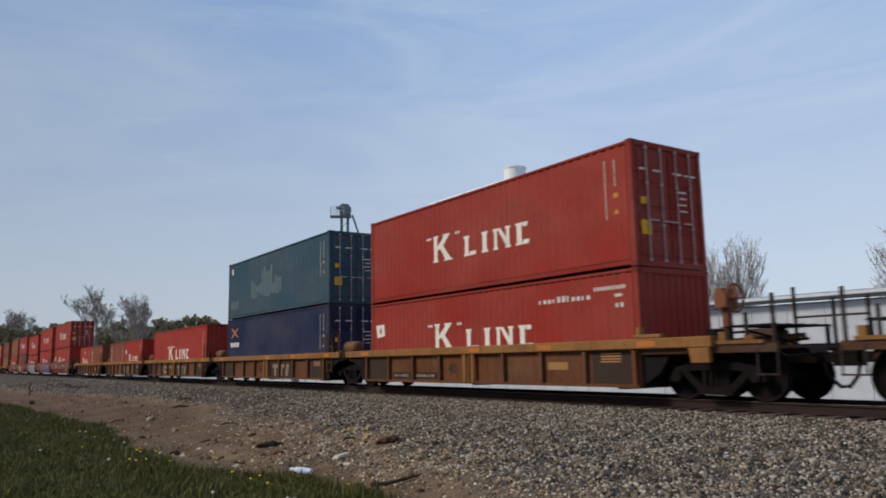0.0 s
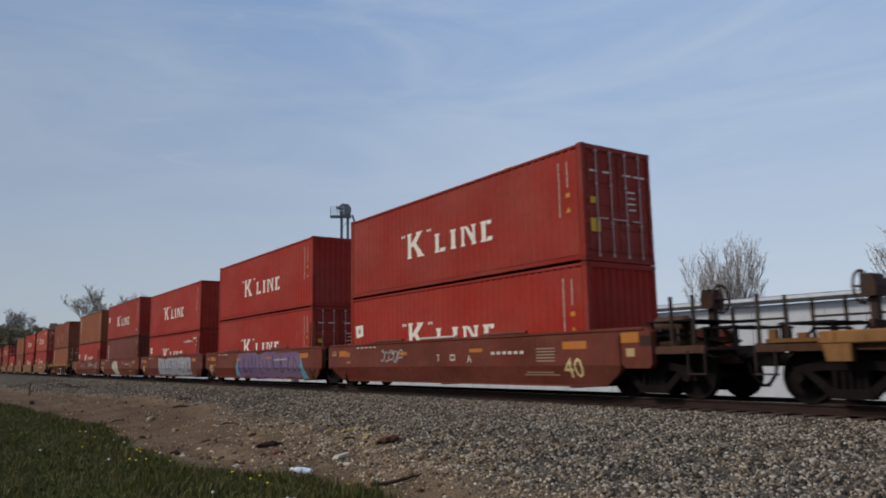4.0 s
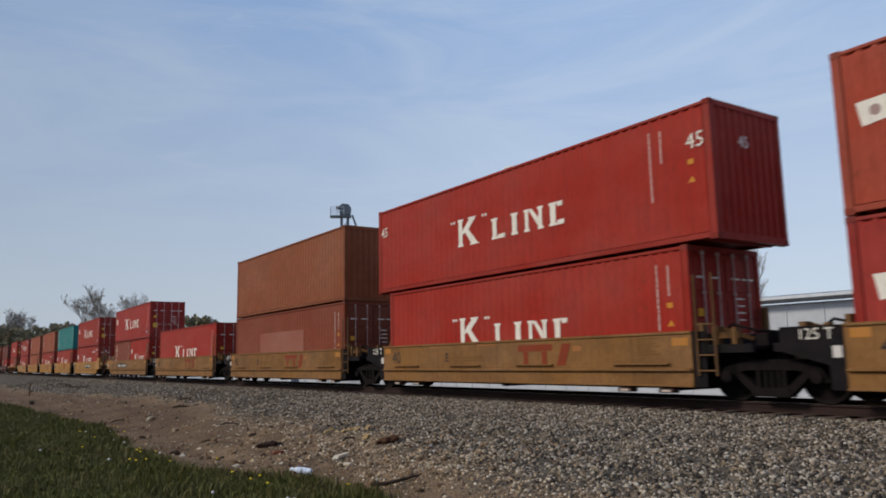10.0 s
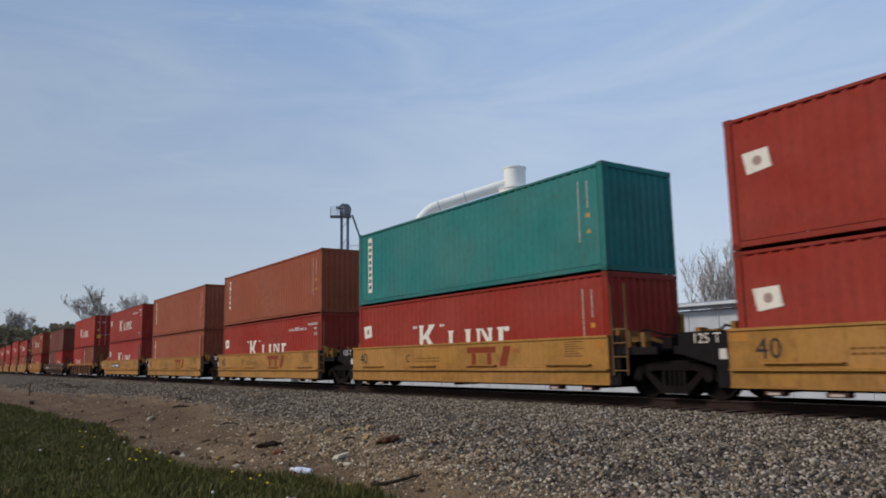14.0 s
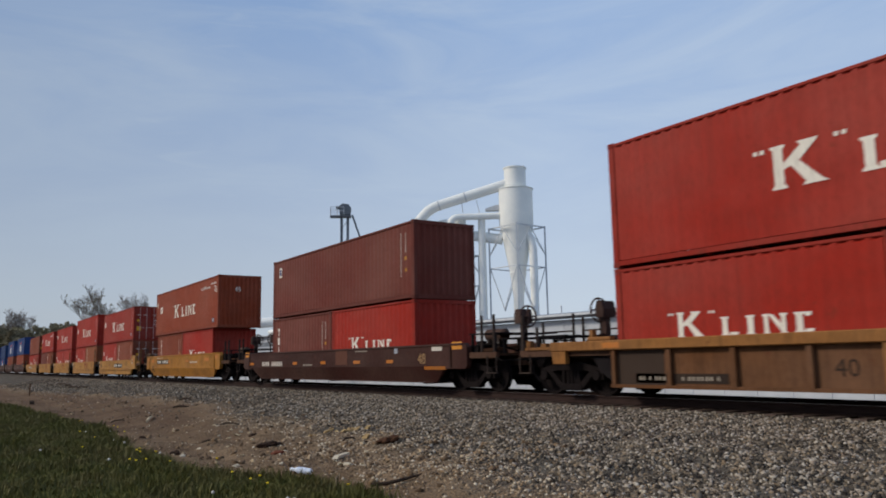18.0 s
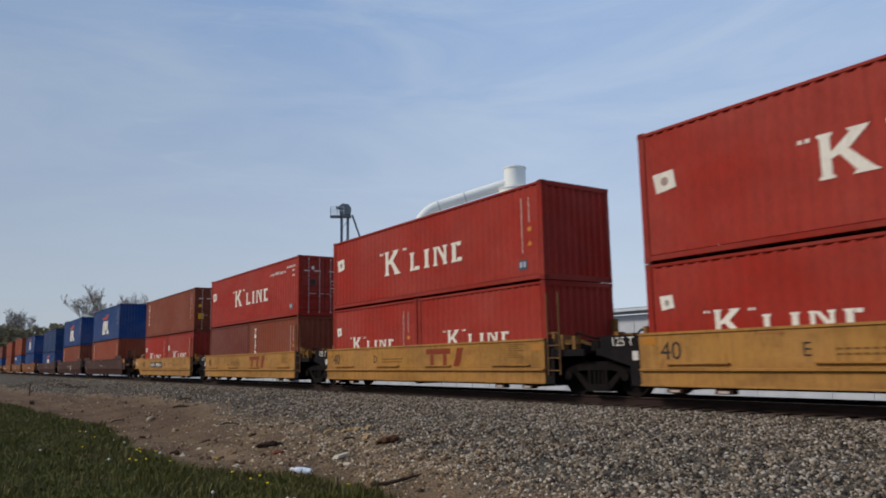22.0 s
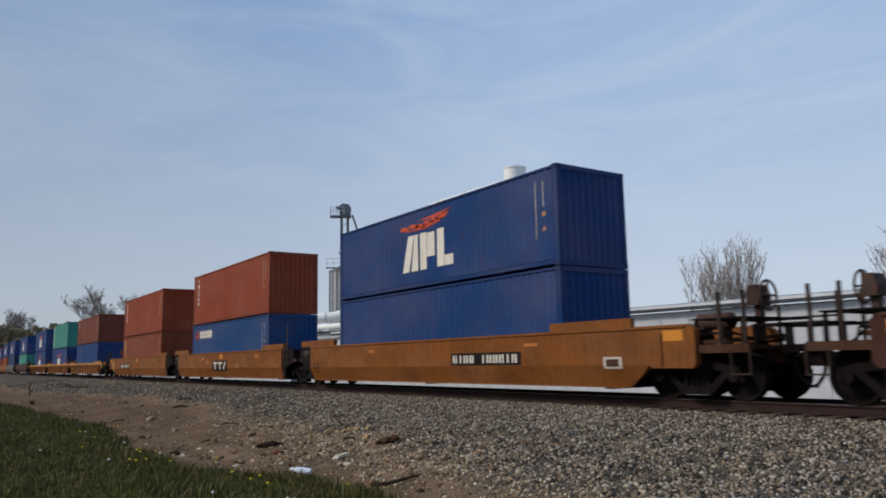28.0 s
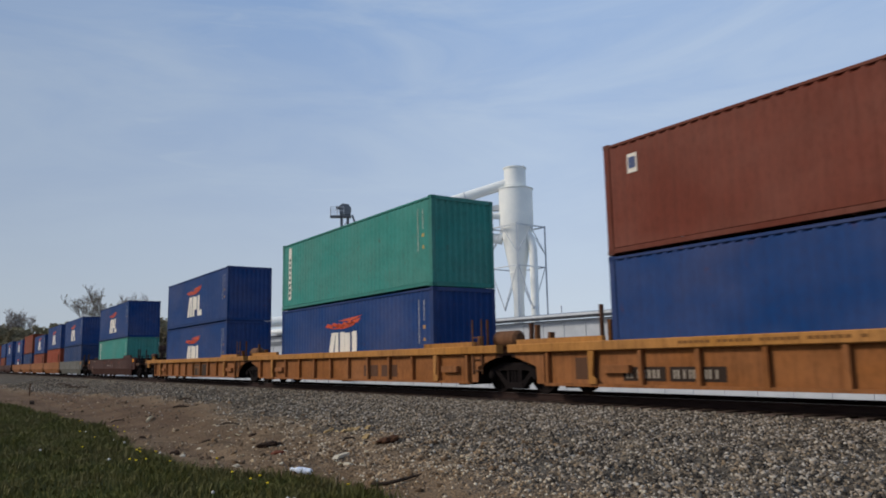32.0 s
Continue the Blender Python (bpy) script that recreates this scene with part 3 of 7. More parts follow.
part("hood", Shape().prism([(-1.4, 15.85), (-1.4, 16.4), (-2.0, 16.35), (-2.95, 16.05), (-2.95, 15.85)], -0.4, 0.3), FRAMEM, hood_)
duct([(-4.6, 0.4, 13.6), (-1.4, 0.2, 13.05)], 0.5, "short white duct between two cyclones", 0.5)
for u, z0, z1 in ((-5.0, 14.4, 17.4), (-3.5, 15.5, 16.9)):
    t = thing("guy_rod", CY, "thin pale support rod under the duct", "rod")
    part("rod", Shape().tube([(u, -0.3, z0), (u - 0.3, -0.3, z1)], 0.04, 6), FRAMEM, t)

# ---- lower roofs and pipes left of the collectors ----
plant = thing("plant_building", turned(-112, 37.5, 4.35, -1.0), "low white plant building with a flat roof", "building")
part("wall", Shape().box(0, 41, 0, 8, 0, 6.2), WHITE, plant, "white metal wall")
part("roof", Shape().box(-0.3, 41.3, -0.3, 8.3, 6.202, 6.4), WHITE, plant, "pale roof slab")
part("gutter", Shape().box(-0.3, 41.3, -0.42, -0.302, 6.1, 6.3), DARKMETAL, plant, "dark gutter")
part("window_band", Shape().box(1, 40, -0.06, -0.004, 4.9, 5.5), LEGM, plant, "grey window band")
for i in range(13):
    part("rib", rib_me, WHITE, plant, at=pose(1.5 + 3 * i, 0, 0) @ Matrix.Diagonal((1, 2, 1.15, 1)))
rp = thing("roof_pipe", turned(-88, 38.6, 8, 5.4), "pale pipe that runs along the low roof", "pipe")
part("pipe", Shape().tube([(-9, 0, 0.35), (12, 0, 0.5)], 0.33, 14), DUCTM, rp, smooth=True)
for i in range(4):
    part("saddle", Shape().box(-7 + 5 * i, -6.7 + 5 * i, -0.3, 0.3, 0, 0.3), FRAMEM, rp)
goose = thing("exhaust_stack", turned(-54.4, 23.0, 66.92, -1.0), "grey gooseneck exhaust stack with a square hood", "exhaust")
part("stack", Shape().tube([(0, 0, 0), (0, 0, 6.2), (0.04, 0, 6.55), (0.24, 0, 6.8), (0.5, 0, 6.84)], 0.31, 16), LEGM, goose, smooth=True)
part("hood", Shape().prism([(0.45, 6.6), (0.9, 6.55), (1.0, 6.9), (0.45, 7.06)], -0.3, 0.3, "y"), DARKMETAL, goose, "dark square hood")
part("collar", Shape().tube([(0, 0, 6.0), (0, 0, 6.1)], 0.35, 16), LEGM, goose, smooth=True)

# ---- grain bins and bucket elevator ----
SI = turned(-103.0, 54.0, 62.33)


def grain_bin(u, w, r, eave, apex, label):
    t = thing("grain_bin", SI @ pose(u, w, 0), label, "grain bin", "grain bins")
    n = 16
    prof = [(r, -1.0)]
    z = -1.0
    while z < eave - 0.4:
        prof += [(r, z + 0.05), (r + 0.03, z + 0.4), (r, z + 0.75)]
        z += 0.75
    prof.append((r, eave))
    part("shell", Shape().lathe(prof, 40), BINM, t, "corrugated galvanised shell", smooth=True)
    part("roof", Shape().lathe([(r + 0.15, eave - 0.05), (r + 0.15, eave + 0.06), (0.5, apex - 0.1), (0.45, apex + 0.15), (0.1, apex + 0.2)], 24), BINR, t, "cone roof")
    for i in range(20):
        a = 2 * math.pi * i / 20
        c, s = math.cos(a), math.sin(a)
        part("stiffener", Shape().bar((c * (r + 0.06), s * (r + 0.06), -1), (c * (r + 0.06), s * (r + 0.06), eave), 0.09), BINM, t)
    return t


grain_bin(-1.75, 1.5, 2.85, 15.6, 17.0, "corrugated galvanised grain bin with a cone roof")
grain_bin(1.65, -1.2, 2.9, 16.4, 18.3, "taller galvanised grain bin with a cone roof")
elev = thing("bucket_elevator", SI @ pose(-2.2, -2.2, 0), "grey bucket elevator tower with a railed head platform", "elevator")
for u in (-0.47, 0.47):
    part("leg_casing", Shape().box(u - 0.2, u + 0.2, -0.2, 0.2, -1.0, 23.8), LEGM, elev, "grey square elevator leg")
part("head", Shape().prism([(-0.75, 23.9), (0.9, 23.9), (1.0, 24.9), (0.55, 25.5), (-0.35, 25.6), (-0.85, 25.2)], -0.5, 0.5, "y"), LEGM, elev, "rounded elevator head")
part("drive", Shape().tube([(-1.3, 0, 25.0), (-0.5, 0, 25.1)], 0.28, 12), DARKMETAL, elev, "dark drive motor", smooth=True)
part("platform", Shape().box(-2.2, 1.0, -0.9, 0.9, 23.55, 23.7), LEGM, elev)
for a, b in ((-2.15, -0.85), (-1.1, -0.85), (-2.15, 0.85), (-1.1, 0.85), (-0.1, -0.85)):
    part("rail_post", Shape().tube([(a, b, 23.7), (a, b, 25.0)], 0.045, 6), FRAMEM, elev)
for z in (24.4, 25.0):
    part("hand_rail", Shape().tube([(-0.1, -0.85, z), (-2.15, -0.85, z), (-2.15, 0.85, z), (-1.1, 0.85, z)], 0.045, 6), FRAMEM, elev)
for i in range(9):
    part("cross_brace", Shape().bar((-0.47, 0, 1 + 2.6 * i), (0.47, 0, 2.2 + 2.6 * i), 0.08), LEGM, elev)
part("spout", Shape().tube([(1.15, 0, 23.9), (3.0, 0.6, 18.5)], 0.15, 10), LEGM, elev, "thin sloping grain spout", smooth=True)
mast = thing("vent_mast", SI @ pose(1.45, -1.2, 0), "thin dark mast on the bin roof", "mast")
part("mast", Shape().tube([(0, 0, 18.2), (0, 0, 20.6)], [0.14, 0.07], 8), LEGM, mast)
cat = thing("catwalk", SI @ pose(-1.75, -1.6, 0), "railed steel catwalk round the bin eave", "catwalk")
part("deck", Shape().box(-3.3, 3.4, -0.5, 0.4, 15.75, 15.85), LEGM, cat)
for i in range(7):
    part("rail_post", Shape().tube([(-3.2 + 1.05 * i, -0.45, 15.85), (-3.2 + 1.05 * i, -0.45, 17.2)], 0.04, 6), FRAMEM, cat)
for z in (16.5, 17.2):
    part("hand_rail", Shape().tube([(-3.2, -0.45, z), (3.1, -0.45, z)], 0.04, 6), FRAMEM, cat)
part("upper_deck", Shape().box(-1.4, 2.6, -0.4, 0.4, 18.0, 18.08), LEGM, cat)
for i in range(5):
    part("rail_post", Shape().tube([(-1.3 + 0.95 * i, -0.4, 18.08), (-1.3 + 0.95 * i, -0.4, 19.2)], 0.04, 6), FRAMEM, cat)
part("hand_rail", Shape().tube([(-1.3, -0.4, 19.2), (2.5, -0.4, 19.2)], 0.04, 6), FRAMEM, cat)


# ---- trees ----
def tree_meshes(name, seed, height, spread, levels, leaf_n, leaf_size, rise_=0.5, low=0.25, thick=0.02, reach=1.0, stems=0):
    """Bare or budding tree: limbs as tapered tubes, and a crown of small leaf faces along the twigs."""
    r = random.Random(seed)
    wood, tips = Shape(), []

    def grow(p, d, length, rad, lvl):
        seg = 5 if lvl < 2 else 3
        pts, rs, q, dd = [p], [rad], p.copy(), d.copy()
        for i in range(seg):
            dd = (dd + Vector((r.gauss(0, 0.12), r.gauss(0, 0.12), 0.05 * rise_ + r.gauss(0, 0.06)))).normalized()
            q = q + dd * length / seg
            pts.append(q.copy())
            rs.append(max(thick, rad * (1 - 0.75 * (i + 1) / seg)))
        wood.tube(pts, rs, 7 if lvl == 0 else 5 if lvl < 3 else 3, False)
        if lvl >= levels:
            tips.extend(pts[1:])
            return
        n = ((7, 5, 5, 4, 3) if reach == 1.0 else (11, 5, 5, 4, 3))[min(lvl, 4)]
        for i in range(n):
            f = (low if lvl == 0 else 0.25) + (1 - (low if lvl == 0 else 0.25)) * (i + r.random() * 0.8) / n
            k = min(seg - 1, int(f * seg))
            base = pts[k].lerp(pts[k + 1], min(1, f * seg - k))
            a = 2.4 * i + r.uniform(-0.6, 0.6)
            out = Vector((math.cos(a), math.sin(a), 0))
            nd = (d * r.uniform(0.5, 0.8) + out * spread * r.uniform(0.7, 1.2) + Vector((0, 0, rise_ * 0.35))).normalized()
            grow(base, nd, length * r.uniform(0.45, 0.68) * (1.15 - 0.35 * f) * (reach if lvl == 0 else 1.0), rs[k] * r.uniform(0.45, 0.65), lvl + 1)

    if stems:                 # many upright stems that fan out of one low stool
        for i in range(stems):
            tilt, a = 0.07 + 0.5 * (i / stems) ** 0.8, 2.4 * i + r.uniform(-0.3, 0.3)
            d = Vector((math.sin(tilt) * math.cos(a), math.sin(tilt) * math.sin(a), math.cos(tilt)))
            grow(Vector((0, 0, -0.3)) + d * r.uniform(0, 1.2), d, height * r.uniform(0.56, 0.66) * (1.12 - 0.5 * tilt), height * 0.013, 1)
    else:
        grow(Vector((0, 0, -0.3)), Vector((0, 0, 1)), height * 0.8, height * 0.02, 0)
    k = height / max(t.z for t in tips)
    wood.v = [(x * k, y * k, z * k) for x, y, z in wood.v]
    n = leaf_n
    rr = np.random.default_rng(seed)
    base = np.array([tuple(t * k) for t in tips])[rr.integers(0, len(tips), n)] + rr.normal(0, height * 0.012, (n, 3))
    tri = rr.normal(0, leaf_size, (n, 4, 3))
    v = (base[:, None] + tri).reshape(-1, 3)
    leaves = bpy.data.meshes.new(name + "_crown")
    leaves.from_pydata(v.tolist(), [], [(4 * i, 4 * i + 1, 4 * i + 2, 4 * i + 3) for i in range(n)])
    return wood.mesh(name + "_trunk", True), leaves


def tree(meshes, x, y, scale, turn, bark, leaf, label, group="", z=None, wide=1.0):
    t = thing("tree", pose(x, y, level(x, y) if z is None else z, 0, 0, turn), label, "tree", group)
    s = Matrix.Diagonal((scale * wide, scale * wide, scale, 1))
    part("trunk", meshes[0], bark, t, at=s)
    part("crown", meshes[1], leaf, t, at=s)
    return t


BARE = tree_meshes("bare_tree", 41, 14.0, 1.1, 4, 2400, 0.06, 1.0, 0.28, 0.05, 1.05)
BLOSSOM = tree_meshes("budding_tree", 4, 12.7, 0.55, 4, 4200, 0.05, 1.5, 0.34, 0.018, 1.05, 11)
SPARSE = tree_meshes("sparse_tree", 21, 15.0, 0.62, 4, 700, 0.10, 1.3, 0.4, 0.035)
LEAFY = tree_meshes("leafy_tree", 31, 13.0, 0.8, 3, 5200, 0.24, 0.6, 0.1, 0.03)
LEAFY2 = tree_meshes("leafy_tree", 35, 12.0, 0.9, 3, 5200, 0.26, 0.6, 0.1, 0.03)
tree(BLOSSOM, -42.5, 59.9, 1.14, -23, BARK, BUDS, "pale budding tree behind the white shed", z=-1.0, wide=0.76)
tree(BLOSSOM, -25.0, 60.0, 0.98, 160, BARK, BUDS, "pale budding tree at the shed's far end", z=-1.0)
tree(BARE, -300, 25.0, 1.62, 0, HAZEBARK, TWIGS, "bare spreading tree beside the distant line", "trees down the line", z=-0.5, wide=0.72)
tree(SPARSE, -169, 27.0, 1.26, 70, HAZEBARK, GREENLEAF, "tall thin tree with first spring leaves", "trees down the line", z=-0.5)
tree(BARE, -156.4, 32.0, 1.16, 120, HAZEBARK, TWIGS, "bare tree with fine upright twigs", "trees down the line", z=-0.5, wide=0.62)
for x, y, s, a, w in ((-330, 19.5, 1.45, 10, 0), (-318, 24, 1.4, 90, 1), (-300, 20, 1.25, 30, 0), (-285, 27, 1.3, 40, 1), (-270, 24, 1.1, 200, 0), (-258, 31, 1.2, 130, 1),
                      (-240, 29, 1.15, 20, 0), (-232, 34, 1.12, 70, 1), (-222, 31, 1.0, 150, 0), (-214, 38, 1.05, 260, 1), (-205, 35, 0.95, 15, 0), (-198, 41, 1.0, 310, 1),
                      (-190, 38, 1.0, 100, 0), (-186, 45, 1.08, 230, 1), (-180, 42, 1.0, 45, 0), (-182, 51, 1.08, 190, 1), (-176, 50, 1.05, 75, 0), (-176, 57, 0.95, 200, 1),
                      (-172, 60, 0.8, 230, 0), (-172, 66, 0.75, 45, 1), (-166, 68, 0.7, 190, 0), (-168, 76, 0.7, 20, 1), (-178, 72, 0.7, 120, 0), (-380, 27, 1.6, 60, 1), (-420, 25, 1.7, 160, 0), (-350, 33, 1.5, 280, 1)):
    tree(LEAFY2 if w else LEAFY, x, y, s, a, HAZEBARK, DARKLEAF if w else GREENLEAF, "wood-edge tree with dull olive spring leaves", "wood edge", z=-0.8)


# ---- containers ----
STD, HC = 2.591, 2.896
WHITE_P, ORANGE_P, YELLOW_P, DARK_P = srgb(226, 220, 208), srgb(196, 74, 44), srgb(222, 164, 40), srgb(44, 42, 44)
PALE_P = srgb(206, 200, 194)
HWID = 1.219


def wave(a, b, pitch=0.278, depth=0.012):
    """Profile of corrugated sheet from a to b: (along, inwards)."""
    n = max(1, round((b - a) / pitch))
    p = (b - a) / n
    out = []
    for i in range(n):
        s = a + i * p
        out += [(s, 0), (s + 0.22 * p, 0), (s + 0.5 * p, depth), (s + 0.72 * p, depth)]
    out.append((b, 0))
    return out


def sheet(pts, z0, z1):
    """Upright sheet through plan points."""
    n = len(pts)
    v = [(x, y, z0) for x, y in pts] + [(x, y, z1) for x, y in pts]
    return Shape().poly(v, [(i, i + 1, i + 1 + n, i + n) for i in range(n - 1)])


def side_panel(L, H):
    w = wave(-L / 2 + 0.186, L / 2 - 0.186)                                  # open seams beside the posts and above the bottom rail
    low, deep = [(x, -HWID + 0.013 + d) for x, d in w], [(x, -HWID + 0.013 + (0.05 if d else 0)) for x, d in w]
    s = sheet(low, 0.165, H - 0.15)
    n = len(w)                                                               # the troughs end in pockets under the top rail
    s.poly([(x, y, H - 0.15) for x, y in low] + [(x, y, H - 0.105) for x, y in deep] + [(x, y, H - 0.09) for x, y in deep],
           [(k * n + i, k * n + i + 1, k * n + i + 1 + n, k * n + i + n) for k in (0, 1) for i in range(n - 1)])
    s.box(-L / 2 + 0.186, L / 2 - 0.186, -HWID + 0.052, -HWID + 0.07, H - 0.12, H - 0.088)
    return s


def frame_shape(L, H):
    s = Shape()
    for y in (-1, 1):
        a, b = sorted((y * HWID, y * (HWID - 0.06)))
        s.box(-L / 2 + 0.17, L / 2 - 0.17, a, b, H - 0.09, H - 0.022, 0.01)
        c, d = sorted((y * (HWID - 0.004), y * (HWID - 0.07)))
        s.box(-L / 2 + 0.17, L / 2 - 0.17, c, d, 0.035, 0.15, 0.008)
        for x in (-1, 1):
            c, d = sorted((x * L / 2, x * (L / 2 - 0.168)))
            e, f = sorted((y * HWID, y * (HWID - 0.13)))
            s.box(c + 0.004, d - 0.004, e + 0.004, f - 0.004, 0.11, H - 0.11)
    for x in (-1, 1):
        c, d = sorted((x * L / 2, x * (L / 2 - 0.1)))
        s.box(c, d, -HWID + 0.13, HWID - 0.13, 0.003, 0.15)
        s.box(c, d, -HWID + 0.13, HWID - 0.13, H - 0.13, H - 0.003)
    for i in range(12):
        x = -L / 2 + 0.4 + i * (L - 0.8) / 11
        s.box(x - 0.02, x + 0.02, -HWID + 0.06, HWID - 0.06, 0.012, 0.12)
    return s


def end_panel(H):
    w = wave(-HWID + 0.14, HWID - 0.14, 0.25, 0.045)
    v = [(-d - 0.01, y) for y, d in w]
    return sheet(v, 0.15, H - 0.13)


def roof_shape(L, H):
    s = Shape()
    w = wave(-L / 2 + 0.2, L / 2 - 0.2, 0.42, 0.02)
    n = len(w)
    v = [(x, -HWID + 0.06, H - 0.02 - d) for x, d in w] + [(x, HWID - 0.06, H - 0.02 - d) for x, d in w]
    s.poly(v, [(i, i + 1, i + 1 + n, i + n) for i in range(n - 1)])
    for x in (-1, 1):
        a, b = sorted((x * (L / 2 - 0.2), x * (L / 2 - 0.02)))
        s.box(a, b, -HWID + 0.1, HWID - 0.1, H - 0.05, H - 0.018)
    s.box(-L / 2 + 0.1, L / 2 - 0.1, -HWID + 0.07, HWID - 0.07, 0.121, 0.149)
    return s


def door_shape(H):
    """One door leaf with pressed horizontal ribs; hinge edge at y = 0, leaf towards +y."""
    s, W = Shape(), HWID - 0.14
    zs = [0.17, 0.17 + (H - 0.32) * 0.22, 0.17 + (H - 0.32) * 0.44, 0.17 + (H - 0.32) * 0.66, H - 0.15]
    s.box(-0.06, -0.03, 0.004, W - 0.004, 0.16, H - 0.14)
    for a, b in zip(zs, zs[1:]):
        s.prism([(-0.032, a + 0.06), (-0.012, a + 0.1), (-0.012, b - 0.1), (-0.032, b - 0.06)], 0.05, W - 0.05, "y")
    return s


def lock_rod(H):
    s = Shape().tube([(0.02, 0, 0.12), (0.02, 0, H - 0.1)], 0.016, 6)
    for z in (0.14, H * 0.33, H * 0.66, H - 0.16):
        s.box(-0.012, 0.04, -0.035, 0.035, z - 0.025, z + 0.025)
    s.box(0.02, 0.05, 0, 0.32, H * 0.36, H * 0.36 + 0.03)
    return s


def flat(polys, depth=0.004):
    """Painted shapes on the near side, a hair proud of the sheet."""
    s = Shape()
    for p in polys:
        s.prism(p, -HWID + 0.0125 - depth, -HWID + 0.0125, "y")
    return s


def rect(x0, x1, z0, z1, k=0.0):
    return [(x0, z0), (x1, z0), (x1 + k, z1), (x0 + k, z1)]


def flared(x, w, z, h, e):
    """An upright bar with flared ends."""
    return [(x - e, z), (x + w + e, z), (x + w + e, z + e * 0.8), (x + w, z + e * 1.6), (x + w, z + h - e * 1.6), (x + w + e, z + h - e * 0.8), (x + w + e, z + h), (x - e, z + h),
            (x - e, z + h - e * 0.8), (x, z + h - e * 1.6), (x, z + e * 1.6), (x - e, z + e * 0.8)]


def word(x, z, k):
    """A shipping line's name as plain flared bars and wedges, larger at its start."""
    e, h = 0.05 * k, 0.59 * k
    x += 0.05
    out = [flared(x + k * 0.20, k * 0.19, z, k * 0.82, e),
           [(x + k * a, z + k * b) for a, b in ((0.394, 0.35), (0.394, 0.47), (0.74, 0.75), (0.68, 0.82), (1.08, 0.82), (1.02, 0.75), (0.70, 0.47), (1.10, 0.07), (1.22, 0.0), (0.74, 0.0), (0.80, 0.07), (0.54, 0.40))]]
    for a, w in ((1.84, 0.18), (2.70, 0.2), (3.24, 0.13), (3.78, 0.13), (4.22, 0.2)):
        out.append(flared(x + k * a, k * w, z, h, e))
    out.append([(x + k * 3.38, z + h - 0.01), (x + k * 3.77, z + k * 0.06), (x + k * 3.77, z + k * 0.30), (x + k * 3.52, z + h - 0.01)])
    for a, b, lo, hi in ((2.08, 2.36, 0.0, 0.12), (4.48, 4.70, 0.0, 0.12), (4.48, 4.66, 0.47, 0.59)):
        out.append([(x + k * a, z + k * lo), (x + k * b, z + k * lo), (x + k * (b + 0.03), z + k * (lo + hi) / 2 + k * 0.06), (x + k * a, z + k * hi)])
    for a in (-0.2, -0.06, 1.36, 1.5):
        out.append(rect(x + k * a, x + k * a + k * 0.085, z + k * 0.73, z + k * 0.81))
    return out


def pennant(x, z):
    return [(x, z + 0.44), (x + 0.08, z + 0.01), (x + 0.6, z + 0.08), (x + 0.54, z + 0.47)], [(x + 0.31 + 0.1 * math.cos(i * 0.785), z + 0.25 + 0.1 * math.sin(i * 0.785)) for i in range(8)]


def column(x, top, n, w=0.24, step=0.27, kinds=(4, 5, 1, 4, 7, 6)):
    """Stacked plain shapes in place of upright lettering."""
    return [sign(x, x + w, top - i * step - step * 0.78, top - i * step, kinds[i % len(kinds)]) for i in range(n)]


def sign(x0, x1, z0, z1, how):
    """One plain block of strokes that stands for a painted character."""
    t, u = (x1 - x0) * 0.28, (z1 - z0) * 0.2
    m, h = (x0 + x1) / 2, z1 - z0
    if how == 4:              # a spike
        return [[(x0, z1), (x0, z1 - h * 0.18), (m - t * 0.5, z1 - h * 0.42), (m - t * 0.7, z0), (m + t * 0.7, z0), (m + t * 0.5, z1 - h * 0.42), (x1, z1 - h * 0.18), (x1, z1)]]
    if how == 5:              # a chunk
        return [[(x0, z0), (x0, z1), (x1 - t * 0.5, z1), (x1, z1 - h * 0.25), (x1 - t * 0.3, z0 + h * 0.5), (x1, z0)]]
    if how == 6:              # a bow
        return [[(x0, z0), (x0, z1), (m, z1 - h * 0.3), (x1, z1), (x1, z0), (m, z0 + h * 0.3)]]
    if how == 7:              # an open ring
        return round_sign(x0, x1, z0, z1)[1:]
    if how == 1:
        return [rect((x0 + x1) / 2 - t * 0.6, (x0 + x1) / 2 + t * 0.6, z0, z1)]
    return [rect(x0, x0 + t, z0, z1), rect(x1 - t, x1, z0, z1), rect(x0 + t, x1 - t, z0, z0 + u), rect(x0 + t, x1 - t, z1 - u, z1)]


def twin_bars(x, w, z0, z1, one):
    """Two upright bars, or one, for a number on a panel."""
    return [rect(x + w * 0.36, x + w * 0.66, z0, z1)] if one else [rect(x, x + w * 0.34, z0, z1), rect(x + w * 0.62, x + w * 0.96, z0, z1)]


def round_sign(x0, x1, z0, z1):
    """A rounded ring of strokes."""
    m, n, a, b = (x0 + x1) / 2, (z0 + z1) / 2, (x1 - x0) / 2, (z1 - z0) / 2
    ring = [(math.cos(radians(22.5 + 45 * i)), math.sin(radians(22.5 + 45 * i))) for i in range(9)]
    return [[(m + a * p[0], n + b * p[1]), (m + a * q[0], n + b * q[1]), (m + a * 0.27 * q[0], n + b * 0.27 * q[1]), (m + a * 0.27 * p[0], n + b * 0.27 * p[1])] for p, q in zip(ring, ring[1:])]


def small_marks(L, H):
    """Number columns by the front end, as small bars."""
    r = random.Random(int(L * 10 + H * 100))
    out = []
    off = 0.75 if L > 13 else 0.0
    for x, z1, z0 in ((L / 2 - 0.85 - off, H - 0.35, H - 1.75), (L / 2 - 0.55 - off, H - 0.38, H - 1.0)):
        z = z1
        while z > z0:
            h = r.uniform(0.06, 0.2)
            out.append(rect(x, x + 0.035, z - h, z))
            z -= h + 0.018
    return out


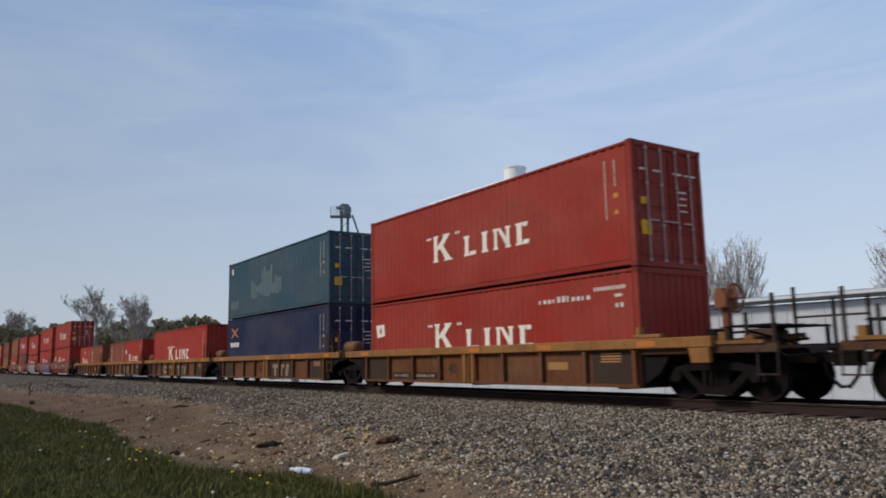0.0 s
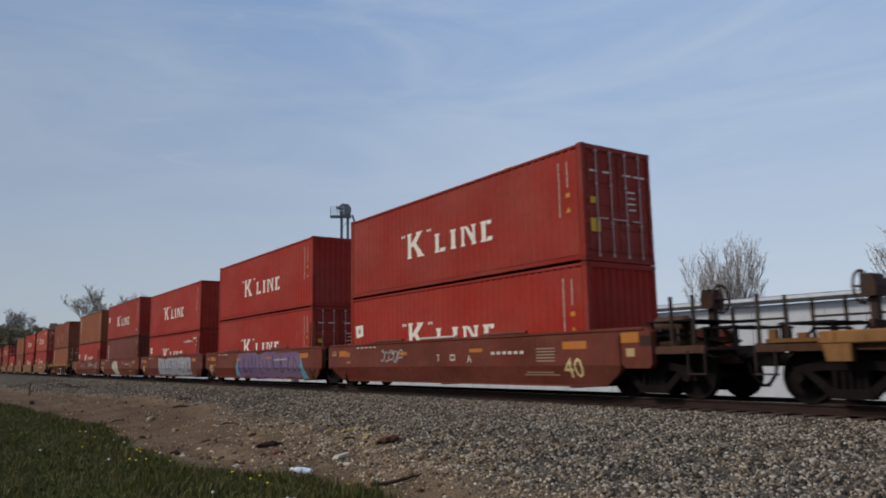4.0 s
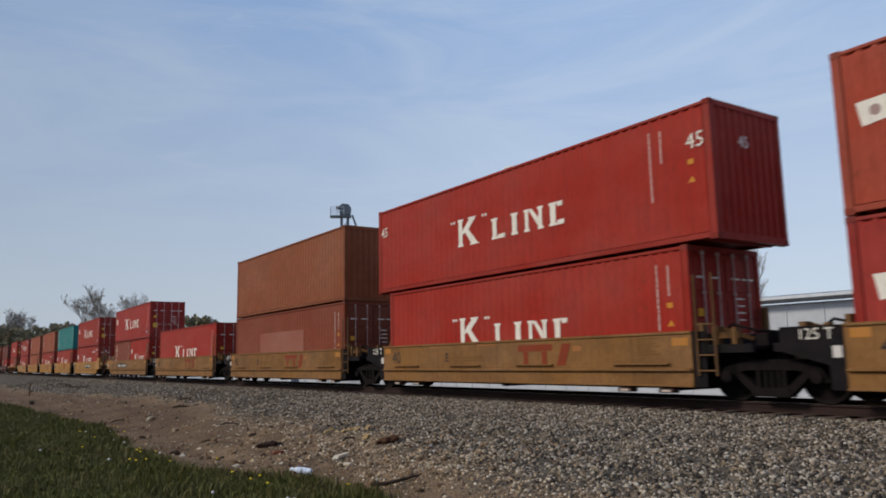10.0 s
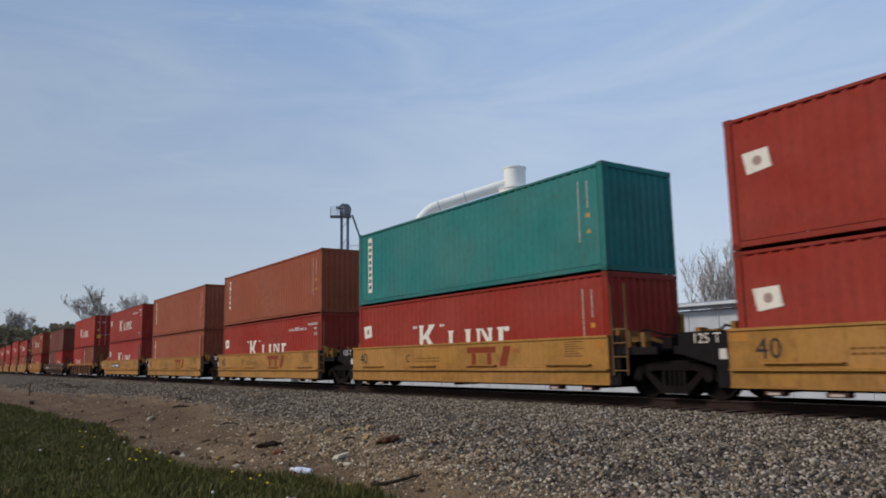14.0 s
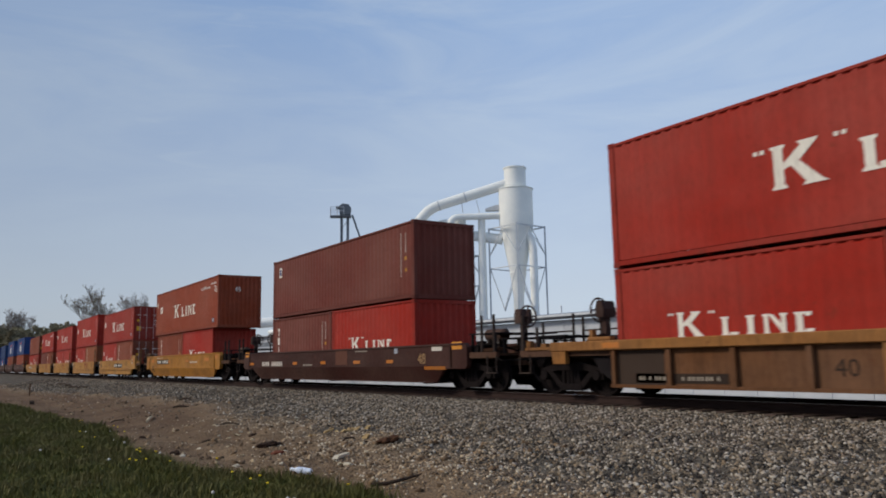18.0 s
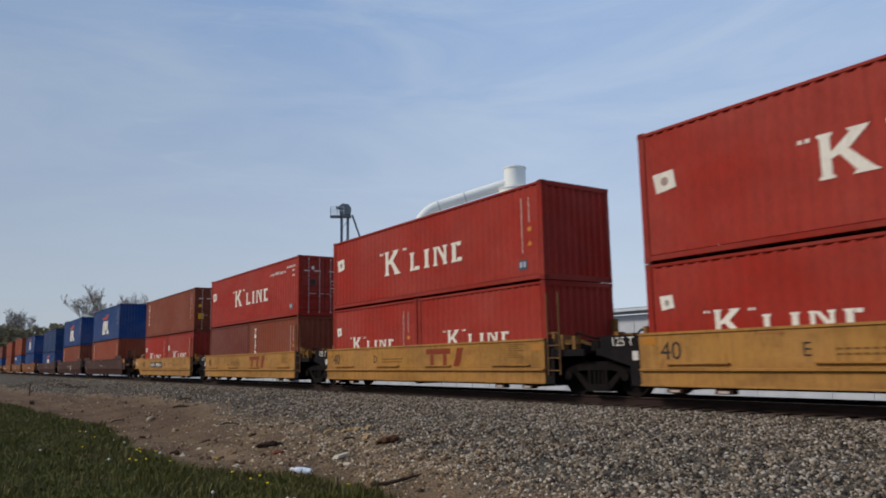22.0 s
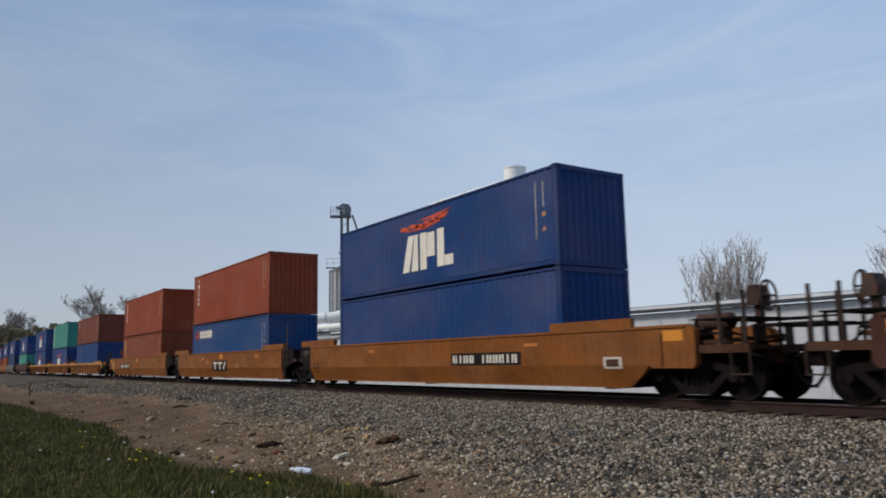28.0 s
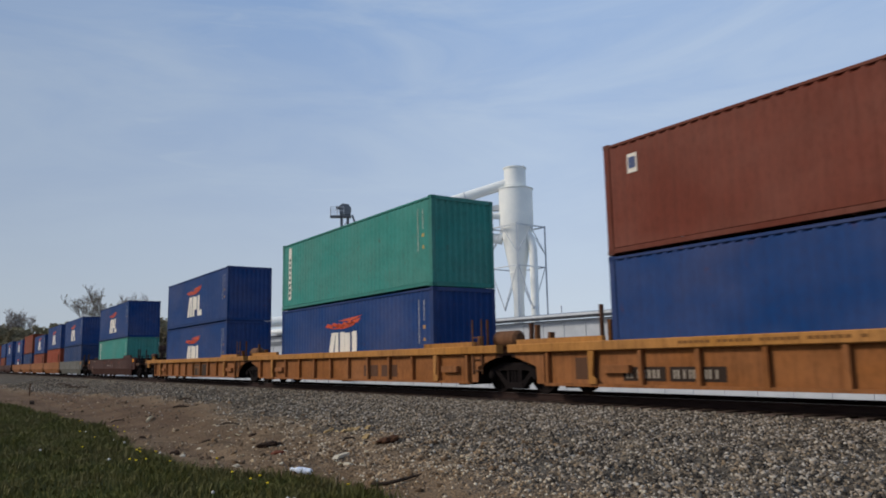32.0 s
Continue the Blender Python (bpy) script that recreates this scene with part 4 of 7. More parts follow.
def side_marks(c, style, L, H, colour):
    soft_ = tuple(0.45 * a + 0.55 * b for a, b in zip(colour, WHITE_P))
    lx = -L / 2
    k = (L - 12.192) / 2

    def put(key, polys, tint, label, fine=False):
        if fine:
            ob = part("marking", cached(("marking", style, key, L, H), lambda: flat(polys)), MARK, c, label, tint)
            tagged(ob, kind="stuff")
            return
        for i, p in enumerate(polys):
            part("marking", cached(("marking", style, key, i, L, H), lambda: flat(p if isinstance(p[0], list) else [p])), MARK, c, label, tint)

    if style.startswith("word"):
        if L < 7:
            put("name", word(lx + 1.5, 0.98, 0.64), WHITE_P, "white painted name bars")
            if style == "worddiamond":
                put("placard", [[(lx + 2.7, 2.04), (lx + 2.86, 1.84), (lx + 3.02, 2.04), (lx + 2.86, 2.24)]], WHITE_P, "white diamond placard")
            if style == "wordf":
                a, b = pennant(0, 0)
                put("flag", [[(lx + 0.34 + p * 0.62, 1.56 + q * 0.7) for p, q in a]], WHITE_P, "white painted flag")
                me = cached(("marking", "small flag dot", L, H), lambda: flat([[(lx + 0.34 + p * 0.6, 1.56 + q * 0.66) for p, q in b]], 0.008))
                part("marking", me, MARK, c, "", srgb(150, 140, 138))
        else:
            put("name", word(lx + k + 3.83, 1.0 if H > 2.7 else 0.9, 1.0), WHITE_P, "white painted name bars")
            if "f" in style[4:]:
                a, b = pennant(lx + k + 0.36, 1.45 if H > 2.7 else 1.4)
                put("flag", [a], WHITE_P, "white painted flag")
                me = cached(("marking", "flag dot", L, H), lambda: flat([b], 0.008))
                part("marking", me, MARK, c, "", srgb(158, 132, 126))
            if "w" in style[4:]:
                z = H - 0.62
                put("web", [rect(L / 2 - 3.3 + i * 0.17, L / 2 - 3.3 + i * 0.17 + (0.11 if i % 3 else 0.06), z, z + (0.15 if i in (4, 5, 6) else 0.10)) for i in range(11)], PALE_P, "row of small white bars", True)
                put("id", [rect(L / 2 - 1.35 + i * 0.11, L / 2 - 1.28 + i * 0.11, H - 0.45, H - 0.36) for i in range(9)] +
                    [rect(L / 2 - 0.72, L / 2 - 0.5, H - 0.62, H - 0.55), rect(L / 2 - 0.70, L / 2 - 0.62, H - 0.86, H - 0.76), rect(L / 2 - 0.55, L / 2 - 0.47, H - 0.86, H - 0.76)], PALE_P, "small white number bars", True)
            if "b" in style[4:]:
                put("size", [rect(L / 2 - 1.0, L / 2 - 0.66, 0.32, 0.58)], srgb(66, 74, 88), "slate grey size panel")
                me = cached(("marking", "size bars", L, H), lambda: flat([rect(L / 2 - 0.95, L / 2 - 0.87, 0.38, 0.53), rect(L / 2 - 0.80, L / 2 - 0.72, 0.38, 0.53)], 0.008))
                tagged(part("marking", me, MARK, c, "pale bars on the size panel", srgb(176, 186, 200)), kind="stuff")
    elif style == "stack":
        put("name", column(lx + 0.82, H - 0.32, 6, 0.23, 0.25), WHITE_P, "upright white name bars")
    elif style == "tex":
        put("name", column(lx + 0.62, H - 0.45, 3, 0.2, 0.4), WHITE_P, "upright white name bars")
    elif style == "gold":
        put("name", column(lx + 0.65, H - 0.3, 4, 0.32, 0.42, (7, 0, 1, 6)), srgb(214, 190, 110), "upright cream name bars")
    elif style == "eagle":
        x = lx + 4.65
        put("name", [[(x, 0.56), (x + 0.4, 0.56), (x + 0.72, 1.74), (x + 0.36, 1.74)], [(x + 0.54, 0.56), (x + 0.96, 0.56), (x + 0.94, 1.74), (x + 0.74, 1.74)],
                     rect(x + 1.08, x + 1.46, 0.56, 1.74), rect(x + 1.48, x + 1.92, 0.94, 1.7), rect(x + 2.06, x + 2.44, 0.56, 1.74),
                     rect(x + 2.46, x + 2.92, 0.56, 0.88)], WHITE_P, "large cream block letters drawn as bars")
        wing = [[(x - 0.1 + a, z), (x + 0.5 + a, z - 0.07), (x + 0.62 + a, z + 0.03), (x + 0.1 + a, z + 0.12)] for a, z in ((-0.1, 1.98), (0.42, 2.0), (0.86, 1.96), (1.3, 2.0), (1.7, 2.02))]
        wing += [[(x + 0.1, 1.89), (x + 1.4, 1.86), (x + 2.2, 1.96), (x + 1.2, 1.94)], [(x + 0.9, 2.16), (x + 2.0, 2.13), (x + 2.9, 2.3), (x + 1.9, 2.24)], [(x + 1.9, 2.02), (x + 2.5, 2.05), (x + 2.75, 2.2), (x + 2.2, 2.16)]]
        put("bird", [wing], ORANGE_P, "orange-red bird-wing emblem")
    elif style == "sea":
        put("name", [round_sign(lx + 1.41 + i * 0.455, lx + 1.85 + i * 0.455, H - 0.82, H - 0.34) for i in range(5)], WHITE_P, "white name bars")
        put("pre", [round_sign(lx + 0.44, lx + 0.9, H - 0.84, H - 0.34)[1:], sign(lx + 0.96, lx + 1.34, H - 0.84, H - 0.34, 5)], srgb(138, 44, 52), "red name bars")
    elif style == "strip":
        put("name", [rect(lx + 0.7, lx + 0.98, 0.42, H - 0.22)], WHITE_P, "upright white name strip")
        me = cached(("marking", "strip letters", L, H), lambda: flat([rect(lx + 0.76, lx + 0.92, 0.55 + i * 0.22, 0.68 + i * 0.22) for i in range(8)], 0.008))
        tagged(part("marking", me, MARK, c, "small dark letter bars", srgb(30, 90, 80)), kind="stuff")
    elif style == "cross":
        x = lx + 0.55
        put("x", [[(x, 1.95), (x + 0.16, 1.95), (x + 1.1, 2.42), (x + 0.94, 2.42)]], srgb(206, 116, 70), "orange crossed emblem")
        me = cached(("marking", "cross two", L, H), lambda: flat([[(x, 2.42), (x + 0.94, 1.95), (x + 1.1, 1.95), (x + 0.16, 2.42)]], 0.008))
        part("marking", me, MARK, c, "", srgb(206, 116, 70))
        put("name", [rect(x - 0.05 + i * 0.26, x + 0.14 + i * 0.26, 1.48, 1.7) for i in range(5)], WHITE_P, "small white name bars")
    elif style == "patch":
        put("old", [rect(lx + 3.0, lx + 3.9, 0.7, 1.5), rect(lx + 6.1, lx + 7.6, 0.8, 1.7)], srgb(132, 67, 46), "faded paint patches")
    elif style == "band":
        put("old", [rect(lx + 3.4, lx + 8.4, 0.95, 2.0)], srgb(136, 76, 60), "long faded paint patch")
    elif style == "ghost":
        worn = random.Random(8)
        put("old", [rect(lx + 3.4 + 0.278 * i, lx + 3.6 + 0.278 * i, 0.8 + worn.uniform(0, 0.3), 1.3 + worn.uniform(0, 0.4) + (0.6 if 4 < i < 10 else 0)) for i in range(14)] + [rect(lx + 0.5 + 0.278 * i, lx + 0.66 + 0.278 * i, 0.5, 0.75 + worn.uniform(0, 0.2)) for i in range(4)], srgb(84, 108, 116), "faded pale patches")
        put("tag", [rect(lx + 0.5, lx + 0.72, H - 0.6, H - 0.3)], WHITE_P, "small white panel")
    elif style == "tile":
        put("tag", [rect(lx + 0.7, lx + 0.98, H - 0.8, H - 0.36)], WHITE_P, "small white panel")
        me = cached(("marking", "tile two", L, H), lambda: flat([rect(lx + 0.74, lx + 0.94, H - 0.7, H - 0.44)], 0.008))
        part("marking", me, MARK, c, "", srgb(60, 80, 120))
    if style not in ("word", "wordf20") and not ("w" in style[4:] and style.startswith("word")) or style == "word" and L > 7:
        put("small", small_marks(L, H), soft_, "small white number bars", True)
        put("caution", [rect(L / 2 - 0.60, L / 2 - 0.46, H - 1.28, H - 1.17), [(L / 2 - 0.62, H - 1.66), (L / 2 - 0.44, H - 1.66), (L / 2 - 0.52, H - 1.53)]], tuple(0.45 * a + 0.55 * b for a, b in zip(colour, YELLOW_P)), "faded yellow caution marks")
    if L > 13:
        for x in (lx + 0.2, L / 2 - 0.62):
            for i, ch in enumerate("45"):
                part("number", text_mesh(ch, 0.46), MARK, c, "white painted number", WHITE_P, pose(x + spread("45", 0.46, i), -HWID - 0.002, H - 0.95))
        for i, ch in enumerate("45"):
            part("number", text_mesh(ch, 0.36), MARK, c, "white painted number", WHITE_P, pose(L / 2 - 0.006, -0.3, H - 0.9, 0, 0, 90) @ pose(spread("45", 0.36, i), 0, 0))


def spread(words, size, i):
    """Where the i-th character of some writing begins."""
    full, one = text_mesh(words[:i + 1], size), text_mesh(words[i], size)
    return max(v.co.x for v in full.vertices) - max(v.co.x for v in one.vertices)


def container(L, H, colour, style, doors, label, m):
    c = thing("shipping_container", m, label, "container", "containers on the train")
    dull = tuple(a * 0.86 for a in colour)
    for s in (0, 180):
        part("side_panel", cached(("side_panel", L, H), lambda: side_panel(L, H)), PAINT, c, "", colour, pose(0, 0, 0, 0, 0, s))
    part("container_frame", cached(("container_frame", L, H), lambda: frame_shape(L, H)), PAINT, c, "", dull)
    part("roof", cached(("roof", L, H), lambda: roof_shape(L, H)), PAINT, c, "", colour)
    cast = cached(("corner_casting",), lambda: Shape().box(-0.089, 0.089, -0.081, 0.081, -0.059, 0.059))
    for x in (-1, 1):
        for y in (-1, 1):
            for z in (0.059, H - 0.059):
                part("corner_casting", cast, PAINT, c, "", tuple(a * 0.6 for a in colour), pose(x * (L / 2 - 0.087), y * (HWID - 0.079), z))
    e = cached(("end_panel", H), lambda: end_panel(H))
    turn = 0 if doors else 180
    part("end_panel", e, PAINT, c, "", colour, pose(0, 0, 0, 0, 0, turn + 180) @ pose(L / 2, 0, 0))
    face = pose(0, 0, 0, 0, 0, turn) @ pose(L / 2, 0, 0)
    for s in (-1, 1):
        lm = face @ pose(0, s * (HWID - 0.135), 0) @ Matrix.Diagonal((1, -s, 1, 1))
        d = part("door", cached(("door", H), lambda: door_shape(H)), PAINT, c, "ribbed steel door", tuple(a * 0.82 for a in colour), lm)
        if doors:
            for y in (0.32, 0.82):
                part("lock_rod", cached(("lock_rod", H), lambda: lock_rod(H)), GALV, d, "grey locking rod", None, pose(0, y, 0))
            for z in (0.35, 0.95, 1.55, 2.2):
                part("hinge", cached(("hinge",), lambda: Shape().box(-0.01, 0.02, -0.1, 0.06, -0.05, 0.05)), PAINT, d, "", dull, pose(0, 0, z))
    if doors:
        def plate(key, boxes, colour_, lab):
            me = cached(("plate", key, H), lambda: boxes)
            tagged(part("plate", me, MARK, c, lab, colour_, pose(L / 2, 0, 0)), kind="stuff" if key == "bars" else "")
        b = Shape()
        for i in range(4):
            b.box(-0.012, -0.007, 0.28 + 0.1 * (i % 2), 0.62, H - 1.10 - i * 0.15, H - 1.07 - i * 0.15)
        for y0, y1 in ((0.2, 0.5), (0.6, 1.0), (-0.95, -0.7), (-0.5, -0.2)):
            b.box(-0.012, -0.007, y0, y1, H - 0.68, H - 0.64)
        plate("bars", b, WHITE_P, "white number bars on the doors")
        if "w" in style[4:]:
            plate("light", Shape().box(-0.012, -0.007, -0.62, -0.5, H - 0.6, H - 0.46), WHITE_P, "round white label on the door")
            plate("dark", Shape().box(-0.012, -0.007, -0.68, -0.44, H - 1.3, H - 1.02), srgb(36, 32, 34), "dark label on the door")
        else:
            plate("yellow", Shape().box(-0.012, -0.007, -0.98, -0.66, 0.72, 1.05), YELLOW_P, "yellow plate on the door")
            plate("tag", Shape().box(-0.012, -0.007, -0.96, -0.78, 1.42, 1.58), YELLOW_P, "small yellow warning plate")
    if style:
        side_marks(c, style, L, H, colour)
    return c


# ---- wagons ----
def truck_frame():
    """Cast side frame of a truck in the x-z plane, near face towards -y."""
    s = Shape()
    s.prism([(-1.12, 0.40), (-0.98, 0.66), (-0.62, 0.74), (-0.36, 0.80), (0.36, 0.80), (0.62, 0.74), (0.98, 0.66), (1.12, 0.40), (0.96, 0.36), (0.86, 0.52), (0.5, 0.60),
             (-0.5, 0.60), (-0.86, 0.52), (-0.96, 0.36)], -0.1, 0.1)
    for k in (-1, 1):
        s.prism([(k * 0.84, 0.58), (k * 0.70, 0.62), (k * 0.26, 0.26), (k * 0.36, 0.14)], -0.09, 0.09)
        s.prism([(k * 0.30, 0.62), (k * 0.22, 0.62), (k * 0.22, 0.24), (k * 0.30, 0.24)], -0.09, 0.09)
        s.lathe([(0.11, -0.16), (0.12, -0.15), (0.12, 0.08), (0.11, 0.09)], 12, (k * 0.9, 0.48), "y")
    s.prism([(-0.38, 0.12), (0.38, 0.12), (0.34, 0.28), (-0.34, 0.28)], -0.11, 0.11)
    for x in (-0.13, 0, 0.13):
        s.tube([(x, -0.02, 0.27), (x, -0.02, 0.6)], 0.055, 8)
    return s


def wheelset():
    s = Shape().tube([(0, -0.95, 0), (0, 0.95, 0)], 0.085, 10)
    for y in (-1, 1):
        prof = [(0.10, y * 0.665), (0.14, y * 0.67), (0.38, y * 0.70), (0.43, y * 0.68), (0.508, y * 0.685), (0.508, y * 0.71), (0.483, y * 0.725), (0.480, y * 0.82),
                (0.43, y * 0.815), (0.40, y * 0.76), (0.16, y * 0.80), (0.10, y * 0.83)]
        s.lathe(prof, 32, (0, 0), "y")
        for i in range(3):
            a = 2.094 * i
            s.box(math.cos(a) * 0.24 - 0.03, math.cos(a) * 0.24 + 0.03, min(y * 0.78, y * 0.80), max(y * 0.78, y * 0.80), math.sin(a) * 0.24 - 0.03, math.sin(a) * 0.24 + 0.03)
    return s


CHORDS = {"rusty": srgb(142, 98, 53), "dark": srgb(144, 96, 48), "ochre": srgb(174, 120, 60)}      # top chords of the ribbed wagons
WHEELS = []          # (wheelset, place of its axle along the train)


def truck(unit, x, place):
    """Four-wheel truck under a wagon, at x in its space; place: along the train."""
    b = part("truck", cached(("bolster",), lambda: Shape().box(-0.2, 0.2, -1.0, 1.0, 0.42, 0.72, 0.03).box(-0.15, 0.15, -0.25, 0.25, 0.72, 0.9)), GRIMESHADE, unit,
             "dark cast-steel truck", None, pose(x, 0, 0))
    fr = cached(("side_frame",), truck_frame)
    for s in (0, 180):
        part("side_frame", fr, GRIMESHADE, b, "", None, pose(0, 0, 0, 0, 0, s) @ pose(0, -0.99, 0))
    for k in (-0.9, 0.9):
        w = part("wheelset", cached(("wheelset",), wheelset, True), GRIMESHADE, b, "steel wheels on one axle", None, pose(k, 0, 0.483))
        WHEELS.append((w, k, place + x + k))
    part("brake_beam", cached(("brake_beam",), lambda: Shape().box(-0.32, -0.26, -0.8, 0.8, 0.3, 0.42).box(0.26, 0.32, -0.8, 0.8, 0.3, 0.42)), GRIMESHADE, b)


SPAN = {40: (6.1, 7.8, 9.9), 48: (7.3, 8.9, 11.0), 53: (8.15, 9.8, 11.8)}     # half well, truck centre, coupler face


CREASE, LEAN = 0.72, 0.17


def lean(z):
    """How far the smooth sides lean inwards below their crease."""
    return max(0.0, (CREASE - z) / (CREASE - 0.235)) * LEAN


def drape(me, z0=0.0):
    """A copy of a painted mesh that follows the crease; z0 is its height on the wagon."""
    bm = bmesh.new()
    bm.from_mesh(me)
    bmesh.ops.bisect_plane(bm, geom=bm.verts[:] + bm.edges[:] + bm.faces[:], plane_co=(0, 0, CREASE - z0), plane_no=(0, 0, 1))
    for v in bm.verts:
        v.co.y += lean(v.co.z + z0)
    out = bpy.data.meshes.new(me.name)
    bm.to_mesh(out)
    bm.free()
    return out


def wagon_side(kind, size, rear, front):
    """Near side wall of a well unit, as named pieces."""
    out = []
    well, bogie, tip = SPAN[size]
    yo, yi = -1.44, -1.27
    lo = 0.235
    if kind == "slab":
        top = 1.38 if size == 48 else 1.53
        xr = -(bogie + 0.3) if rear == "c" else -(bogie - 0.3)
        xf = bogie + 0.3 if front == "c" else (bogie - 0.3 if size == 40 else well + 0.05)
        square = front == "a" and size > 40
        blunt = rear == "a" and size > 40
        if blunt:
            xr = -(well + 0.12)
        # the lower part of the side leans inwards below a crease; the ends keep a low flat underside over the trucks
        da, db, dc = (1.2, 0.95, 0.5) if size == 40 else (0.78, 0.5, 0.1)
        pts = [(xf, CREASE), (xf, top)] if square else [(well + da, CREASE), (well + da + 0.05, 0.65), (xf - 0.08, 0.65), (xf, 0.74), (xf, top - 0.12), (xf - 0.15, top)]
        pts += [(xr, top), (xr, CREASE)] if blunt else [(xr + 0.15, top), (xr, top - 0.12), (xr, 0.74), (xr + 0.08, 0.65), (-(well + da + 0.05), 0.65), (-(well + da), CREASE)]
        out.append(("side_wall", Shape().prism(pts, yo, yi)))
        fa, fb, fc = (xf, xf, xf) if square else (well + da, well + db, well + dc)
        ra, rb, rc = (xr, xr, xr - 0.1) if blunt else (-(well + da), -(well + db), -(well + dc))
        rows = [(ra, fa, CREASE), (rb, fb, 0.5), (rc, fc, lo)]
        v = [p for a, b, z in rows for p in ((a, yo + lean(z), z), (b, yo + lean(z), z))] + [p for a, b, z in rows for p in ((a, -1.262, z), (b, -1.262, z))]
        out.append(("lower_side", Shape().poly(v, [(0, 1, 3, 2), (2, 3, 5, 4), (6, 8, 9, 7), (8, 10, 11, 9), (4, 5, 11, 10), (0, 2, 8, 6), (2, 4, 10, 8), (1, 7, 9, 3), (3, 9, 11, 5), (0, 6, 7, 1)])))
        out.append(("top_rail", Shape().box(xr + 0.2, xf - 0.2, yo - 0.03, yo - 0.002, top - 0.07, top - 0.005, 0.01)))
        out.append(("sill", Shape().box(-well, well, yo + 0.13, yo + 0.176, lo - 0.012, lo + 0.03)))
    elif kind == "rib":
        out.append(("side_wall", Shape().box(-well - 0.05, well + 0.05, yo + 0.10, yi, lo, 1.05)))
        out.append(("sill", Shape().box(-well - 0.05, well + 0.05, yo, yo + 0.098, lo, lo + 0.07)))
        for k, how in ((-1, rear), (1, front)):
            if how == "c":
                continue
            out.append(("gusset", Shape().prism([(k * (well + 0.052), 0.45), (k * (well + 0.9), 0.9), (k * (well + 0.9), 1.05), (k * (well + 0.052), 1.05)], yo + 0.12, yi)))
    else:
        top = 1.39
        pts = [(-(well + 0.1), lo + 0.04), (well + 0.1, lo + 0.04)]
        end = [(well + 0.37, lo + 0.06), (well + 0.78, 0.68), (well + 2.0, 0.70), (well + 2.0, 1.5), (well + 0.62, 1.5), (well + 0.42, top)]
        pts += end if front == "c" else [(well + 0.1, top)]
        pts += [(-a, min(b, top + 0.03)) for a, b in reversed(end)] if rear == "c" else [(-(well + 0.1), top)]
        out.append(("side_wall", Shape().prism(pts, yo + 0.03, yi)))
        for x0, x1 in ((-5.5, -4.0), (-2.34, -0.83), (0.7, 2.12), (4.09, 5.64)):
            out.append(("ledge", Shape().box(x0, x1, yo - 0.04, yo + 0.028, 0.725, 0.752)))
        far_ = well + (0.08 if front == "a" else 0.3)
        out.append(("step_line", Shape().prism([(yo - 0.045, 0.60), (yo + 0.028, 0.585), (yo + 0.028, 0.65), (yo - 0.045, 0.63)], -well - 0.08, far_, "x")))
        out.append(("sill", Shape().box(-well - 0.1, well + 0.1, yo, yo + 0.028, lo + 0.045, lo + 0.08)))
        out.append(("top_rail", Shape().box(-well - 0.1, well + 0.1, yo, yo + 0.028, top - 0.05, top - 0.005)))
    return out


def wall_pieces(kind, size, rear, front):
    key = ("walls", kind, size, rear, front)
    if key not in CACHE:
        CACHE[key] = [(n, s.mesh(n)) for n, s in wagon_side(kind, size, rear, front)]
    return CACHE[key]


def deck_shape(x0, x1):
    s = Shape().box(x0, x1, -1.25, 1.25, 1.0, 1.06)
    s.box(x0, x1, -1.36, -1.252, 0.94, 1.10).box(x0, x1, 1.252, 1.36, 0.94, 1.10)
    s.box(x0, x1, -0.3, 0.3, 0.72, 0.998)
    return s


